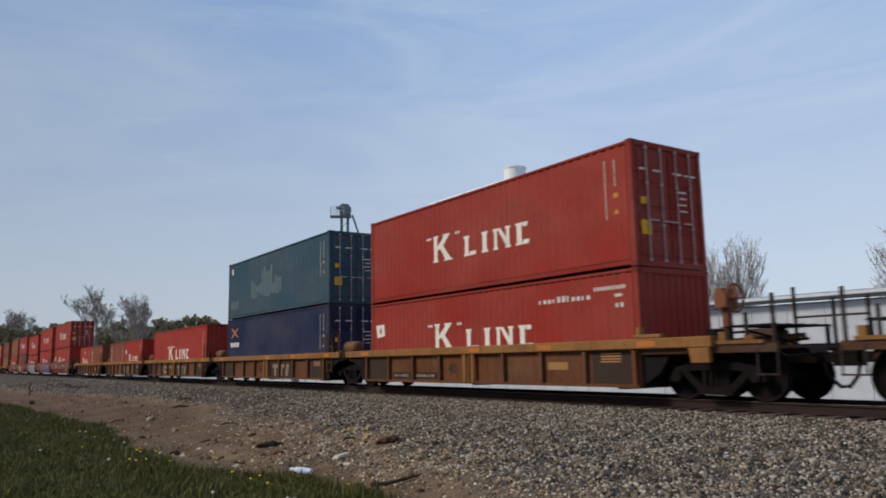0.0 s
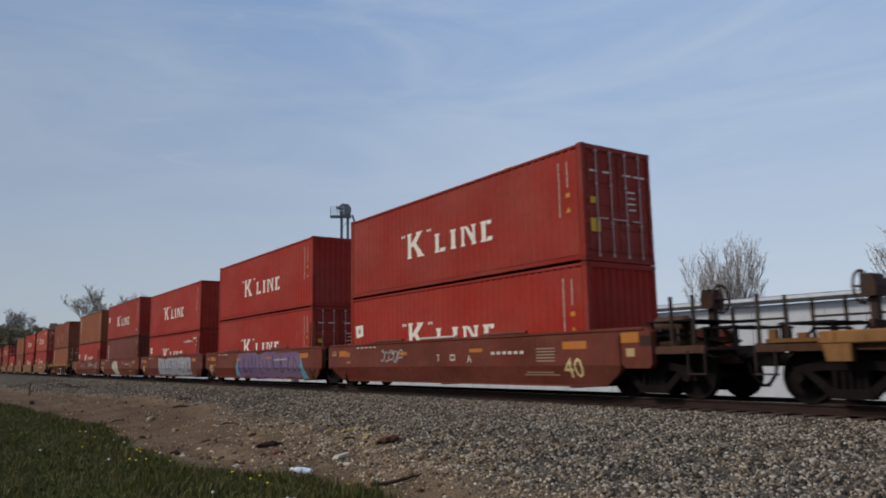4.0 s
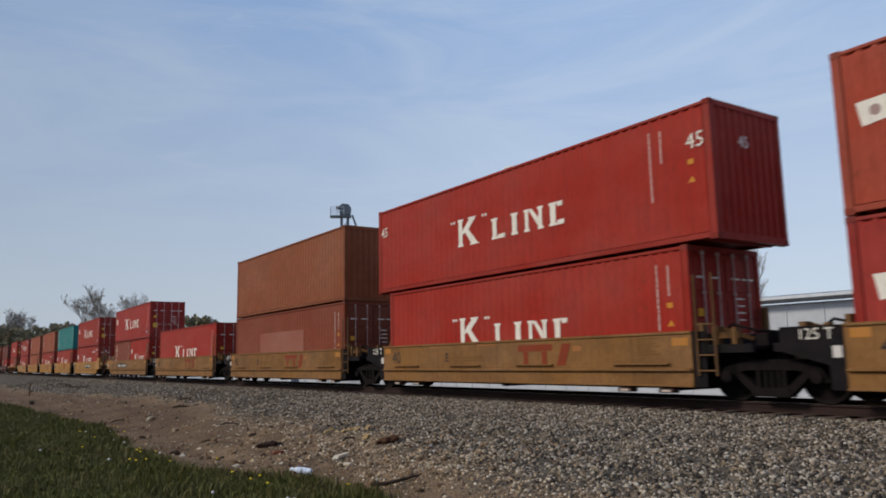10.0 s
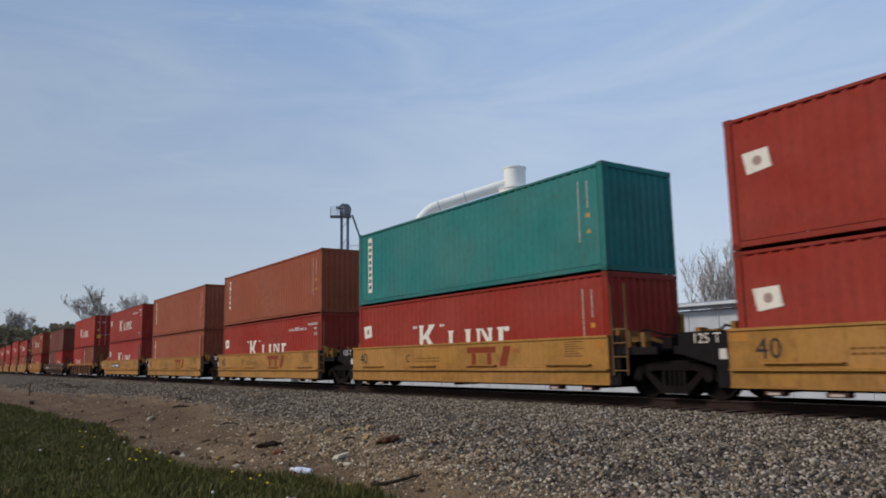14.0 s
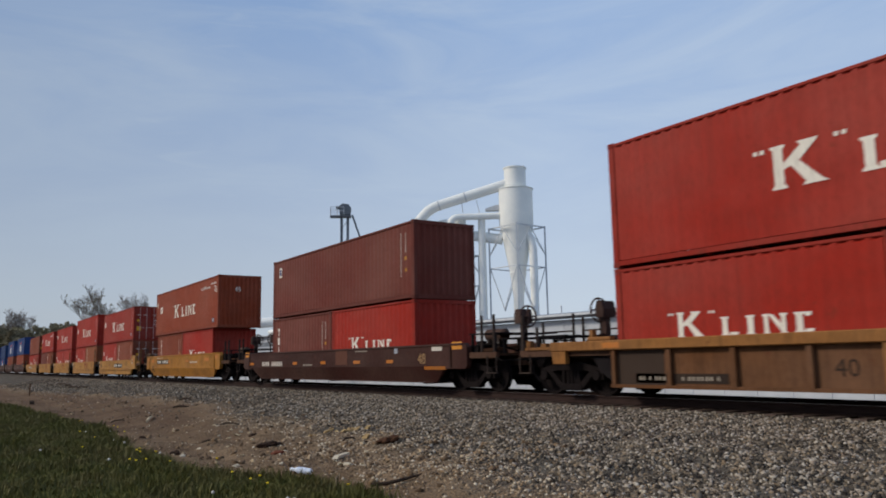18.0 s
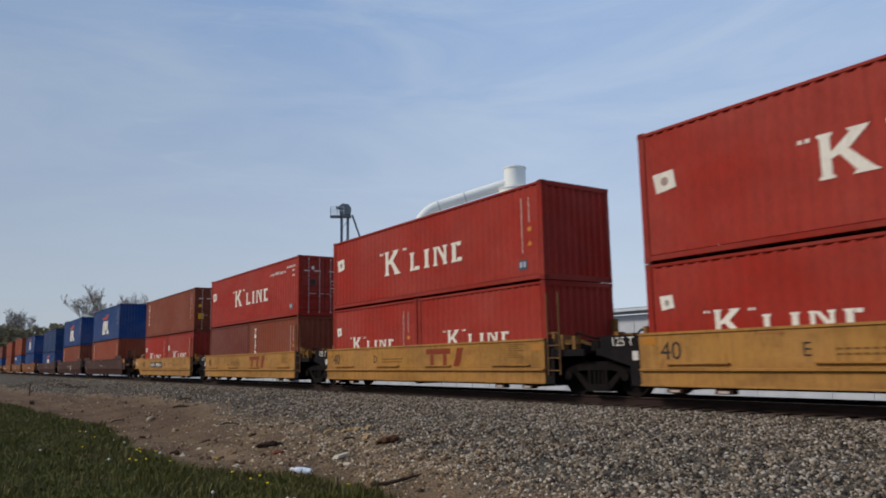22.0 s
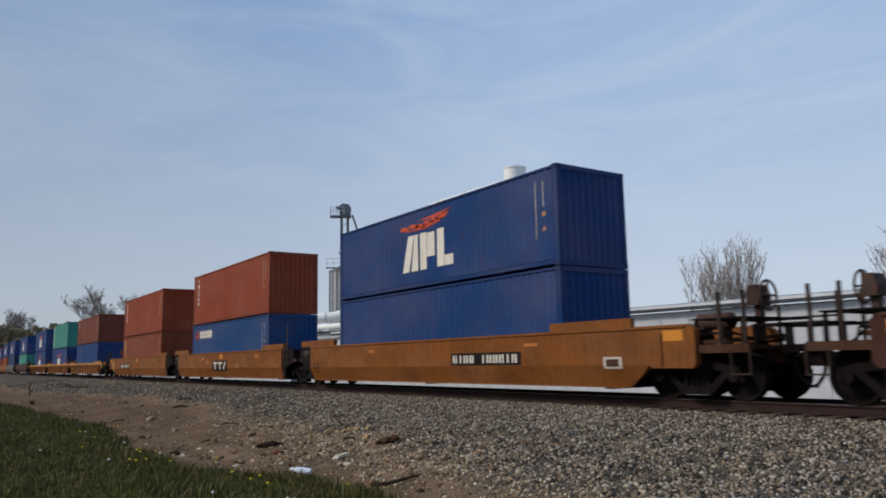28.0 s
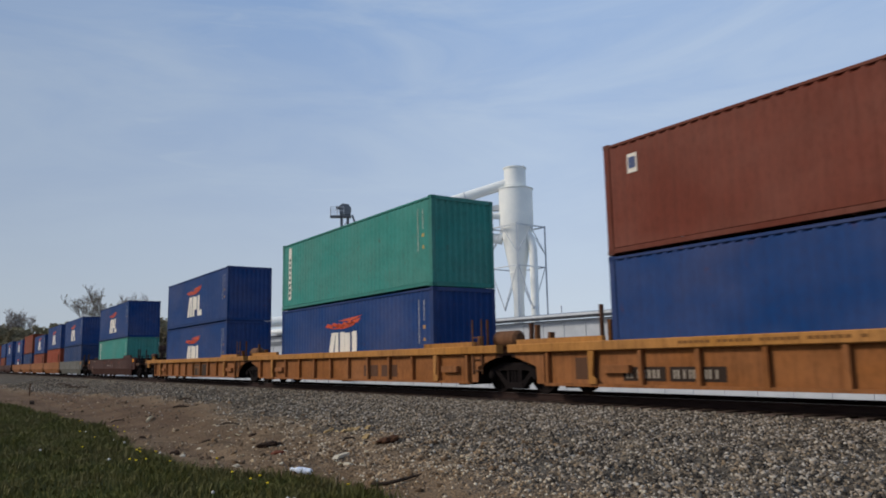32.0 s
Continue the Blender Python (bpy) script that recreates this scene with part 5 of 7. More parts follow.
def coupled_end(u, kind, size, k, well, tip, colour, chord):
    """Posts, brake gear, grating and brackets on the platform of a coupled end; k is the way outwards along x."""
    dark, ochre = srgb(48, 39, 36), srgb(112, 80, 48)
    tone = ochre if kind == "lip" else dark

    def put(name, shape, mat, label="", col=None, at=None, under=u, smooth=False):
        key = ("coupled", name, kind, size, k, label)
        return part(name, cached(key, lambda: shape, smooth), mat, under, label, col, at)

    near = {"lip": ((2.8, 0.98), (3.3, 1.02)), "rib": ((3.18, 0.95), (2.62, 0.62)), "slab": ((2.45, 1.05), (3.0, 1.05))}[kind]
    far_ = {"lip": ((1.5, 0.95), (2.7, 0.9)), "rib": ((2.06, 1.25), (2.9, 1.0), (3.6, 0.98)), "slab": ((2.1, 0.9), (3.4, 1.1))}[kind]
    for x, h in near:
        part("grab_post", cached(("grab_post", h), lambda: Shape().tube([(0, 0, 1.06), (0, 0, 1.06 + h)], 0.04, 8)), STEEL, u, "upright grab post", tone, pose(k * (well + x), -1.3, 0))
    for x, h in far_:
        part("grab_post", cached(("grab_post", h), lambda: Shape().tube([(0, 0, 1.06), (0, 0, 1.06 + h)], 0.04, 8)), STEEL, u, "upright grab post", dark, pose(k * (well + x), 1.28, 0))
    rails = Shape().tube([(k * (well + far_[0][0]), 1.28, 1.66), (k * (well + far_[-1][0]), 1.28, 1.66)], 0.026, 6)
    put("hand_rail", rails, STEEL, "thin hand rail", dark)
    # grating across the platform on four legs
    x0, x1 = (1.95, 3.0) if kind == "rib" else (2.9, 3.75)
    g = Shape().box(*sorted((k * (well + x0), k * (well + x1))), -1.0, 1.0, 1.43, 1.455)
    for y in (-0.9, -0.45, 0.0, 0.45, 0.9):
        g.box(*sorted((k * (well + x0), k * (well + x1))), y - 0.02, y + 0.02, 1.456, 1.475)
    grating = put("crossover_grating", g, BLACK, "black crossover grating")
    for i, (x, y) in enumerate(((x0 + 0.06, -0.92), (x1 - 0.06, -0.92), (x0 + 0.06, 0.92), (x1 - 0.06, 0.92))):
        part("grating_leg", cached(("grating_leg",), lambda: Shape().box(-0.03, 0.03, -0.03, 0.03, 1.06, 1.429)), BLACK, grating, "", None, pose(k * (well + x), y, 0))
    # hand brake
    if kind != "lip":
        bx = {("rib", 1): 1.0, ("rib", -1): 1.9, ("slab", 1): 2.2, ("slab", -1): 2.7}[kind, k]
        bx = k * (well + bx)
        tint = srgb(122, 70, 46) if kind == "rib" and k > 0 else srgb(62, 45, 41)
        bs = put("brake_stand", Shape().box(bx - 0.07, bx + 0.07, 0.35, 0.52, 1.06, 1.95).box(bx - 0.05, bx + 0.05, 0.2, 0.34, 1.06, 1.5)
                 .prism([(bx - 0.13, 1.92), (bx + 0.13, 1.92), (bx + 0.15, 2.12), (bx + 0.08, 2.34), (bx - 0.08, 2.34), (bx - 0.15, 2.12)], 0.2, 0.66), STEEL, "brake stand", tint)
        ring = [(bx + k * 0.22, 0.43 + 0.31 * math.cos(i * 0.3927), 2.12 + 0.31 * math.sin(i * 0.3927)) for i in range(17)]
        rim = Shape().tube(ring, 0.026, 6).tube([(bx + k * 0.1, 0.43, 2.12), (bx + k * 0.25, 0.43, 2.12)], 0.05, 8)
        for i in range(0, 16, 4):
            rim.bar((bx + k * 0.22, 0.43, 2.12), ring[i], 0.035)
        put("brake_wheel", rim, STEEL, "rusty brake wheel", srgb(140, 74, 44) if kind == "rib" and k > 0 else srgb(74, 52, 46), None, bs)
        put("brake_chain", Shape().tube([(bx, 0.28, 1.5), (bx + k * 0.08, 0.1, 1.3), (bx + k * 0.3, 0.0, 1.1)], 0.022, 6), GRIMESHADE, "brake chain", None, None, bs)
    # air tanks, valves and pipes
    tank = {"lip": (2.95, -0.6, 1.6, srgb(112, 82, 60)), "slab": (1.35, 0.1, 1.62, srgb(70, 50, 43)), "rib": (1.7, 0.75, 1.27, srgb(72, 50, 40))}[kind]
    tk = put("air_reservoir", Shape().tube([(-0.46, 0, 0), (-0.4, 0, 0), (0.4, 0, 0), (0.46, 0, 0)], [0.12, 0.18, 0.18, 0.12], 16), STEEL, "round air reservoir", tank[3], pose(k * (well + tank[0]), tank[1], tank[2]), u, True)
    for x in (-0.25, 0.25):
        put("tank_saddle", Shape().box(-0.04, 0.04, -0.16, 0.16, 1.06 - tank[2], -0.1), STEEL, "", dark, pose(x, 0, 0), tk)
    put("valve_box", Shape().box(-0.2, 0.2, -0.28, 0.28, 0, 0.26, 0.04).box(-0.1, 0.1, -0.12, 0.12, 0.26, 0.38).tube([(-0.3, 0.1, 0.12), (0.3, 0.1, 0.12)], 0.05, 8), GRIMESHADE, "dark valve box", None, pose(k * (well + 1.3), -0.45, 1.06))
    if kind == "lip":
        put("red_valve", Shape().tube([(-0.12, 0, 0.1), (0.14, 0, 0.1)], 0.13, 10).tube([(0, 0, 0.1), (0, 0, 0.44)], [0.09, 0.06], 8).box(-0.16, 0.1, -0.1, 0.1, 0.3, 0.4), STEEL, "red-painted brake valve", srgb(158, 66, 42), pose(k * (well + 2.2), -1.0, 1.06))
    put("brake_pipe", Shape().tube([(k * (well + 0.5), -0.95, 1.12), (k * (well + 1.5), -0.95, 1.14), (k * (well + 1.7), -0.9, 1.32), (k * (well + 2.4), -0.85, 1.34), (k * (tip - 0.9), -0.3, 1.12), (k * (tip - 0.4), -0.3, 0.8)], 0.028, 6), GRIMESHADE, "dark bent brake pipe")
    put("brake_lever", Shape().bar((k * (well + 1.6), -0.7, 1.16), (k * (well + 2.9), 0.2, 1.26), 0.05, 0.09).bar((k * (well + 1.1), 0.9, 1.1), (k * (well + 2.6), 0.8, 1.2), 0.06), STEEL, "rusty brake lever", srgb(82, 56, 42))
    step = Shape().box(-0.22, 0.22, -1.40, -1.3, 0.52, 0.55).bar((-0.2, -1.36, 0.53), (-0.2, -1.36, 1.0), 0.028).bar((0.2, -1.36, 0.53), (0.2, -1.36, 1.0), 0.028)
    put("corner_step", step, STEEL, "corner step", tuple(c * 0.5 for c in colour) if kind == "lip" else dark, pose(k * (tip - 0.75), 0, 0))
    part("cut_lever", cached(("cut_lever", k), lambda: Shape().tube([(0, -1.33, 0.98), (k * 0.35, -1.33, 0.86), (k * 0.5, -0.3, 0.9)], 0.018, 6)), GRIMESHADE, u, "thin uncoupling rod", None, pose(k * (tip - 0.7), 0, 0))
    # kind by kind: the corner where the side meets the platform
    if kind == "rib":
        part("end_bracket", cached(("end_bracket", k), lambda: Shape().prism([(-0.24, 1.05), (0.24, 1.05), (0.24, 0.76), (-0.18, 0.76)], -1.498, -1.38)), STEEL, u, "yellow bracket under the chord end", chord, pose(k * (well + 1.66), 0, 0))
        # Black plate added to stand for the dark void below the chord end.
        part("end_recess", cached(("end_recess", k, well), lambda: Shape().prism([(k * (well + 0.052), 0.3), (k * (well + 0.5), 0.55), (k * (well + 0.75), 0.9), (k * (well + 2.2), 0.92), (k * (well + 2.2), 1.05), (k * (well + 0.052), 1.05)], -1.26, -1.2)), BLACK, u, "dark recessed end web")
        part("platform_bracket", cached(("platform_bracket", k), lambda: Shape().box(-0.5, 0.5, -1.40, -1.28, 1.102, 1.17).box(-0.45, -0.3, -1.38, -1.26, 1.17, 1.34).box(0.1, 0.28, -1.38, -1.26, 1.17, 1.26)), STEEL, u, "ochre platform bracket", tuple(c * 0.8 for c in chord), pose(k * (well + 2.5), 0, 0))
        part("container_stop", cached(("container_stop", k), lambda: Shape().box(-0.35, 0.35, -1.46, -1.3, 1.272, 1.36, 0.02).box(-0.3, -0.2, -1.44, -1.3, 1.36, 1.52)), STEEL, u, "ochre container stop on the chord", chord, pose(k * (well + 0.35), 0, 0))
    elif kind == "lip":
        if k > 0:
            part("end_box", cached(("end_box", k), lambda: Shape().box(-0.375, 0.375, -1.455, -1.3, 0.98, 1.68, 0.02).box(-0.3, 0.3, -1.46, -1.4555, 1.12, 1.18)), SLAB, u, "boxed yellow end post", colour, pose(k * (well + 1.66), 0, 0))
            part("reflector", cached(("reflector_box",), lambda: Shape().box(-0.2, 0.2, -1.4615, -1.4555, 1.24, 1.44)), MARK, u, "orange reflector patch", STICK, pose(k * (well + 1.66), 0, 0))
            part("window_panel", cached(("window_panel",), lambda: Shape().box(-0.24, 0.24, -1.418, -1.4105, 1.1, 1.4)), MARK, u, "white-framed panel", PALE_P, pose(k * (well + 1.04), 0, 0))
            part("window_panel", cached(("window_panel_in",), lambda: Shape().box(-0.18, 0.18, -1.424, -1.4185, 1.15, 1.35)), MARK, u, "dark panel inside the frame", srgb(60, 52, 46), pose(k * (well + 1.04), 0, 0))
            part("container_stop", cached(("lip_stop", k), lambda: Shape().box(-0.3, 0.3, -1.40, -1.27, 1.502, 1.6, 0.02).box(-0.06, 0.06, -1.38, -1.28, 1.6, 1.72)), SLAB, u, "yellow container stop", tuple(c * 0.85 for c in colour), pose(k * (well + 0.85), 0, 0))
        else:
            for x, z, w, h in ((1.62, 1.0, 0.15, 0.14), (1.3, 0.9, 0.07, 0.12)):
                part("data_panel", cached(("lip_panel", w), lambda: Shape().box(-w, w, -1.418, -1.4105, 0, h * 1.4)), MARK, u, "small pale data panel", srgb(196, 182, 150), pose(-(well + x), 0, z))
            part("reflector", cached(("lip_reflector",), lambda: Shape().box(-0.28, 0.28, -1.418, -1.4105, 1.2, 1.33)), MARK, u, "orange reflector patch", srgb(188, 110, 36), pose(-(well + 0.9), 0, 0))
            part("end_ledge", cached(("end_ledge",), lambda: Shape().box(-0.75, 0.75, -1.45, -1.4105, 0.705, 0.75)), SLAB, u, "ledge along the end's lower edge", colour, pose(-(well + 1.35), 0, 0))
            part("bolster_cover", cached(("bolster_cover",), lambda: Shape().box(-0.6, 0.5, -1.2, 1.1, 1.392, 1.5, 0.03).box(-0.2, 0.25, -0.9, -0.3, 1.5, 1.72, 0.05)), SLAB, u, "ochre casting over the truck", tuple(c * 0.7 for c in colour), pose(-(well + 0.95), 0, 0))
        part("platform_bracket", cached(("lip_bracket", k), lambda: Shape().box(-0.4, 0.4, -1.36, -1.26, 1.102, 1.2).box(-0.4, -0.25, -1.36, -1.2, 1.2, 1.36).box(0.16, 0.34, -1.36, -1.2, 1.2, 1.3)), SLAB, u, "ochre platform bracket", tuple(c * 0.75 for c in colour), pose(k * (well + 2.6), 0, 0))
    else:
        part("reflector", cached(("reflector_end",), lambda: Shape().box(-0.25, 0.25, -1.447, -1.4405, 1.2, 1.42)), MARK, u, "orange reflector patch", srgb(206, 132, 34) if size > 40 else srgb(176, 108, 40), pose(k * (well + 1.42), 0, 0))
        part("end_stiffener", cached(("end_stiffener",), lambda: Shape().box(-0.04, 0.04, -1.475, -1.4405, 0.7, 1.36)), SLAB, u, "upright end stiffener", tuple(c * 0.85 for c in colour), pose(k * (well + 1.1), 0, 0))
        part("walkway", cached(("walkway", k), lambda: Shape().box(-0.6, 0.6, -1.2, 1.1, 1.60, 1.63).box(-0.56, -0.5, -1.15, -1.09, 1.06, 1.599).box(0.5, 0.56, -1.15, -1.09, 1.06, 1.599)), BLACK, u, "black walkway grating", None, pose(k * (well + 2.3), 0, 0))
        if colour == W_RED:
            part("data_panel", cached(("data_panel",), lambda: Shape().box(-0.12, 0.12, -1.447, -1.4405, 0.9, 1.08)), MARK, u, "small pale data panel", srgb(178, 150, 104), pose(k * (well + 1.42), 0, 0))
            part("data_panel", cached(("data_panel_dark",), lambda: Shape().box(-0.16, 0.16, -1.447, -1.4405, 1.12, 1.34)), INK, u, "dark data panel", srgb(60, 40, 36), pose(k * (well + 1.85), 0, 0))


def wagon(place, kind, size, colour, rear, front, marks, label):
    """One well unit: place is its middle along the train."""
    u = thing("well_wagon", pose(place, TC, RAIL), label, "rail wagon", "well wagons of the train")
    well, bogie, tip = SPAN[size]
    low = {"slab": 1.38 if size == 48 else 1.53, "rib": 1.27, "lip": 1.39}[kind]
    skin = STEEL if kind == "rib" else SLAB
    for n, me in wall_pieces(kind, size, rear, front):
        part(n, me, skin, u, "", colour)
    for n, me in wall_pieces(kind, size, front, rear)[:2 if kind == "slab" else 1]:
        part(n, me, skin, u, "", colour, pose(0, 0, 0, 0, 0, 180))
    part("floor", cached(("floor", size), lambda: Shape().box(-well, well, -1.26, 1.26, 0.236, 0.272)), BLACK, u, "dark well floor")
    for i in range(3):
        part("cross_bearer", cached(("cross_bearer",), lambda: Shape().box(-0.12, 0.12, -1.24, 1.24, 0.19, 0.2355)), BLACK, u, "", None, pose(-well + 0.6 + i * (2 * well - 1.2) / 2, 0, 0))
    if kind == "lip":
        for x in (-5.35, -4.2, 4.36, 5.49):
            pad = part("jack_pad", cached(("jack_pad",), lambda: Shape().box(-0.19, 0.19, -1.40, -1.2, 0.15, 0.238, 0.02)), STEEL, u, "rusty jacking pad", srgb(52, 36, 32), pose(x, 0, 0))
            part("pad_face", cached(("pad_face",), lambda: Shape().box(-0.12, 0.12, -1.407, -1.4005, 0.17, 0.215)), MARK, pad, "pale worn pad face", srgb(190, 172, 160))
    for k in (-1, 1):
        a, b = sorted((k * (well + 0.01), k * (well + 0.08)))
        part("bulkhead", cached(("bulkhead", a, low), lambda: Shape().box(a, b, -1.26, 1.26, 0.236, low - 0.05)), BLACK, u, "dark well end plate")
    chord = CHORDS.get(label.split(" ")[0], tuple(min(1, c * 1.3) for c in colour))
    if kind == "rib":
        xr = -(bogie - 0.25) if rear == "a" else -(well + 1.95)
        xf = bogie - 0.25 if front == "a" else well + 1.95
        for y in (-1, 1):
            a, b = sorted((y * 1.50, y * 1.262))
            part("top_chord", cached(("top_chord", xr, xf, y), lambda: Shape().box(xr, xf, a, b, 1.052, 1.27, 0.02)), STEEL, u, "yellow-brown top chord", chord)
        n = 8 if size == 40 else 11
        rib = cached(("side_rib",), lambda: Shape().prism([(-0.05, 0.27), (0.05, 0.27), (0.05, 1.05), (-0.05, 1.05)], -1.45, -1.342))
        for i in range(n + 1):
            x = -well + 0.05 + i * (2 * well - 0.1) / n
            for s in (0, 180):
                part("side_rib", rib, STEEL, u, "", colour, pose(0, 0, 0, 0, 0, s) @ pose(x, 0, 0))
        if size == 40:
            for x in (-0.2, 0.2):
                part("brace_post", cached(("centre_post",), lambda: Shape().box(-0.07, 0.07, -1.47, -1.452, 0.27, 1.05)), STEEL, u, "", chord, pose(x, 0, 0))
        if size == 53:
            for x in (-well + 1.6, well - 1.6):
                part("brace_post", cached(("brace_post",), lambda: Shape().prism([(-0.09, 0.3), (0.14, 0.3), (0.14, 0.42), (0.03, 0.5), (0.09, 1.05), (-0.09, 1.05)], -1.49, -1.451)), STEEL, u, "", chord, pose(x, 0, 0))
                part("step_plate", cached(("step_plate",), lambda: Shape().box(-0.4, 0.4, -1.47, -1.345, 0.55, 0.72)), STEEL, u, "", colour, pose(x + 0.7, 0, 0))
    ends = ((-1, rear), (1, front))
    up = 1.48 if kind == "slab" and size > 40 else (1.37 if kind == "lip" else 1.24)
    for k, how in ends:
        e = bogie - 0.28 if how == "a" else tip - 0.55
        a, b = sorted((k * (well + 0.1), k * e))
        part("end_deck", cached(("end_deck", a, b), lambda: deck_shape(a, b)), STEEL if kind != "lip" or how == "c" else BLACK, u, "end platform over the truck", srgb(74, 48, 34))
        if how == "c":
            truck(u, k * bogie, place)
            cp = part("coupler", cached(("coupler", k * tip), lambda: Shape().box(*sorted((k * (tip - 0.9), k * (tip - 0.12))), -0.1, 0.1, 0.72, 0.92)
                      .prism([(k * (tip - 0.2), -0.2), (k * (tip + 0.04), -0.18), (k * (tip + 0.04), 0.02), (k * (tip - 0.06), 0.06), (k * (tip - 0.02), 0.2), (k * (tip - 0.2), 0.18)], 0.66, 0.98, "z")), GRIMESHADE, u, "dark steel coupler")
            part("air_hose", cached(("air_hose", k * tip), lambda: Shape().tube([(k * (tip - 0.3), -0.3, 0.72), (k * (tip - 0.25), -0.3, 0.5), (k * (tip - 0.05), -0.25, 0.28), (k * (tip + 0.0), -0.2, 0.3)], 0.035, 8)), BLACK, cp, "hanging black air hose")
            coupled_end(u, kind, size, k, well, tip, colour, chord)
        else:
            if k < 0:
                truck(u, -bogie, place)
            reach_ = k * (well + 0.42) if k > 0 and kind == "lip" else k * (bogie - 0.42)
            part("end_plate", cached(("end_plate", k, well, bogie, up, kind == "lip"), lambda: Shape().prism([(k * (well + 0.12), 0.28), (k * (well + 0.4), 0.28), (k * (well + 0.41), 0.7), (reach_, 0.94), (reach_, up), (k * (well + 0.12), up)], -1.378, -1.3625)), STEEL if kind == "slab" and size == 40 or kind == "rib" and size > 40 else BLACK, u, "dark end plate" if kind != "rib" or size == 40 else "ochre end plate", tuple(c * (0.5 if kind == "slab" else 0.92) for c in colour))
            part("pivot", cached(("pivot", k, bogie), lambda: Shape().box(*sorted((k * (bogie - 0.6), k * (bogie - 0.02))), -0.45, 0.45, 0.75, 1.2, 0.05).box(*sorted((k * (bogie - 0.5), k * (bogie - 0.25))), -0.9, 0.9, 1.06, 1.3)), GRIMESHADE, u, "dark articulation casting")
            if k > 0:
                lad = Shape()
                x0 = well + 0.25
                long_ = kind == "slab" and size > 40
                for x in (x0, x0 + 0.42):
                    lad.tube([(x, -1.42, 0.86 if long_ else 0.5), (x, -1.42, 2.0 if kind == "rib" else (1.75 if long_ and x == x0 else 2.5))], 0.026, 6)
                for z in ((0.88, 1.18, 1.48, 1.72) if long_ else (0.6, 0.9, 1.2, 1.5)):
                    lad.tube([(x0, -1.42, z), (x0 + 0.42, -1.42, z)], 0.018, 6)
                if ("ladder", well, kind) not in CACHE:
                    CACHE[("ladder", well, kind)] = lad.mesh("ladder")
                if long_ and colour == W_ORG:
                    part("reflector", cached(("reflector_end",), lambda: Shape().box(well + 0.13, well + 0.4, -1.386, -1.3785, 1.14, 1.4)), MARK, u, "orange reflector", srgb(196, 120, 34))
                part("ladder", CACHE[("ladder", well, kind)], STEEL, u, "side ladder", srgb(96, 62, 38) if kind == "rib" else (srgb(104, 74, 44) if kind == "lip" else srgb(86, 66, 50)))
            if kind == "rib" and k > 0:
                part("air_reservoir", cached(("air_reservoir_large",), lambda: Shape().tube([(-0.5, 0, 0), (-0.42, 0, 0), (0.42, 0, 0), (0.5, 0, 0)], [0.16, 0.24, 0.24, 0.16], 14).box(-0.35, -0.25, -0.15, 0.15, -0.38, -0.15).box(0.25, 0.35, -0.15, 0.15, -0.38, -0.15), True), STEEL, u, "rusty brown air reservoir over the joint", srgb(112, 78, 54), pose(well + 0.85, -0.6, 1.44))
                part("grab_post", cached(("grab_post", 0.95), lambda: Shape().tube([(0, 0, 1.06), (0, 0, 2.01)], 0.05, 6)), STEEL, u, "upright grab post", srgb(96, 58, 36), pose(well + 0.4, -1.0, 0))
            if kind == "lip":
                part("joint_bracket", cached(("joint_bracket", k), lambda: Shape().box(-0.28, 0.3, -1.16, -1.06, 1.22, 1.34).box(-0.28, -0.16, -1.2, -1.02, 1.06, 1.46).box(0.16, 0.26, -1.2, -1.02, 1.06, 1.42).bar((-0.2, -1.0, 1.42), (0.24, -0.6, 1.2), 0.08)), SLAB, u, "ochre casting beside the joint", tuple(c * 0.62 for c in colour), pose(k * (well + 0.72), 0, 0))
                part("joint_pipe", cached(("joint_pipe", k), lambda: Shape().tube([(-0.3, -0.7, 1.3), (0.0, -0.75, 1.5), (0.5, -0.7, 1.36), (0.8, -0.4, 1.32)], 0.03, 6)), GRIMESHADE, u, "bent brake pipe over the joint", None, pose(k * (well + 0.6), 0, 0))
            if kind == "slab" and size > 40 and k < 0:
                rig = part("brake_rig", cached(("brake_rig",), lambda: Shape().box(-0.62, -0.12, -0.95, -0.35, 1.1, 1.5, 0.04).box(-0.08, 0.5, -1.0, -0.4, 1.1, 1.38, 0.04).box(-0.5, 0.62, -0.3, 0.3, 1.1, 1.55, 0.05)), STEEL, u, "dark brake gear over the joint", srgb(44, 34, 30), pose(-bogie, 0, 0))
                part("pipe", cached(("rig_pipe",), lambda: Shape().tube([(-0.7, -0.9, 1.72), (0.7, -0.9, 1.7)], 0.035, 6)), GRIMESHADE, rig, "dark hand rail")
                for x in (-0.66, -0.3, 0.05, 0.4):
                    part("pipe", cached(("rig_post",), lambda: Shape().tube([(0, -0.9, 1.1), (0, -0.9, 1.7)], 0.03, 6)), GRIMESHADE, rig, "", None, pose(x, 0, 0))
                part("valve", cached(("rig_valve",), lambda: Shape().tube([(0.1, -1.1, 1.2), (0.16, -1.1, 1.2), (0.4, -1.1, 1.2), (0.46, -1.1, 1.2)], [0.08, 0.14, 0.14, 0.08], 10), True), STEEL, rig, "round brake valve", srgb(58, 44, 36))
            for y, h in ((1.07, 1.9), (-1.07, 1.55)):
                part("guide_post", cached(("guide_post", k, well, y), lambda: Shape().box(*sorted((k * (well + 0.1), k * (well + 0.2))), y - 0.075, y + 0.075, 1.06, h)), STEEL, u, "stub post", tuple(c * 0.6 for c in colour))
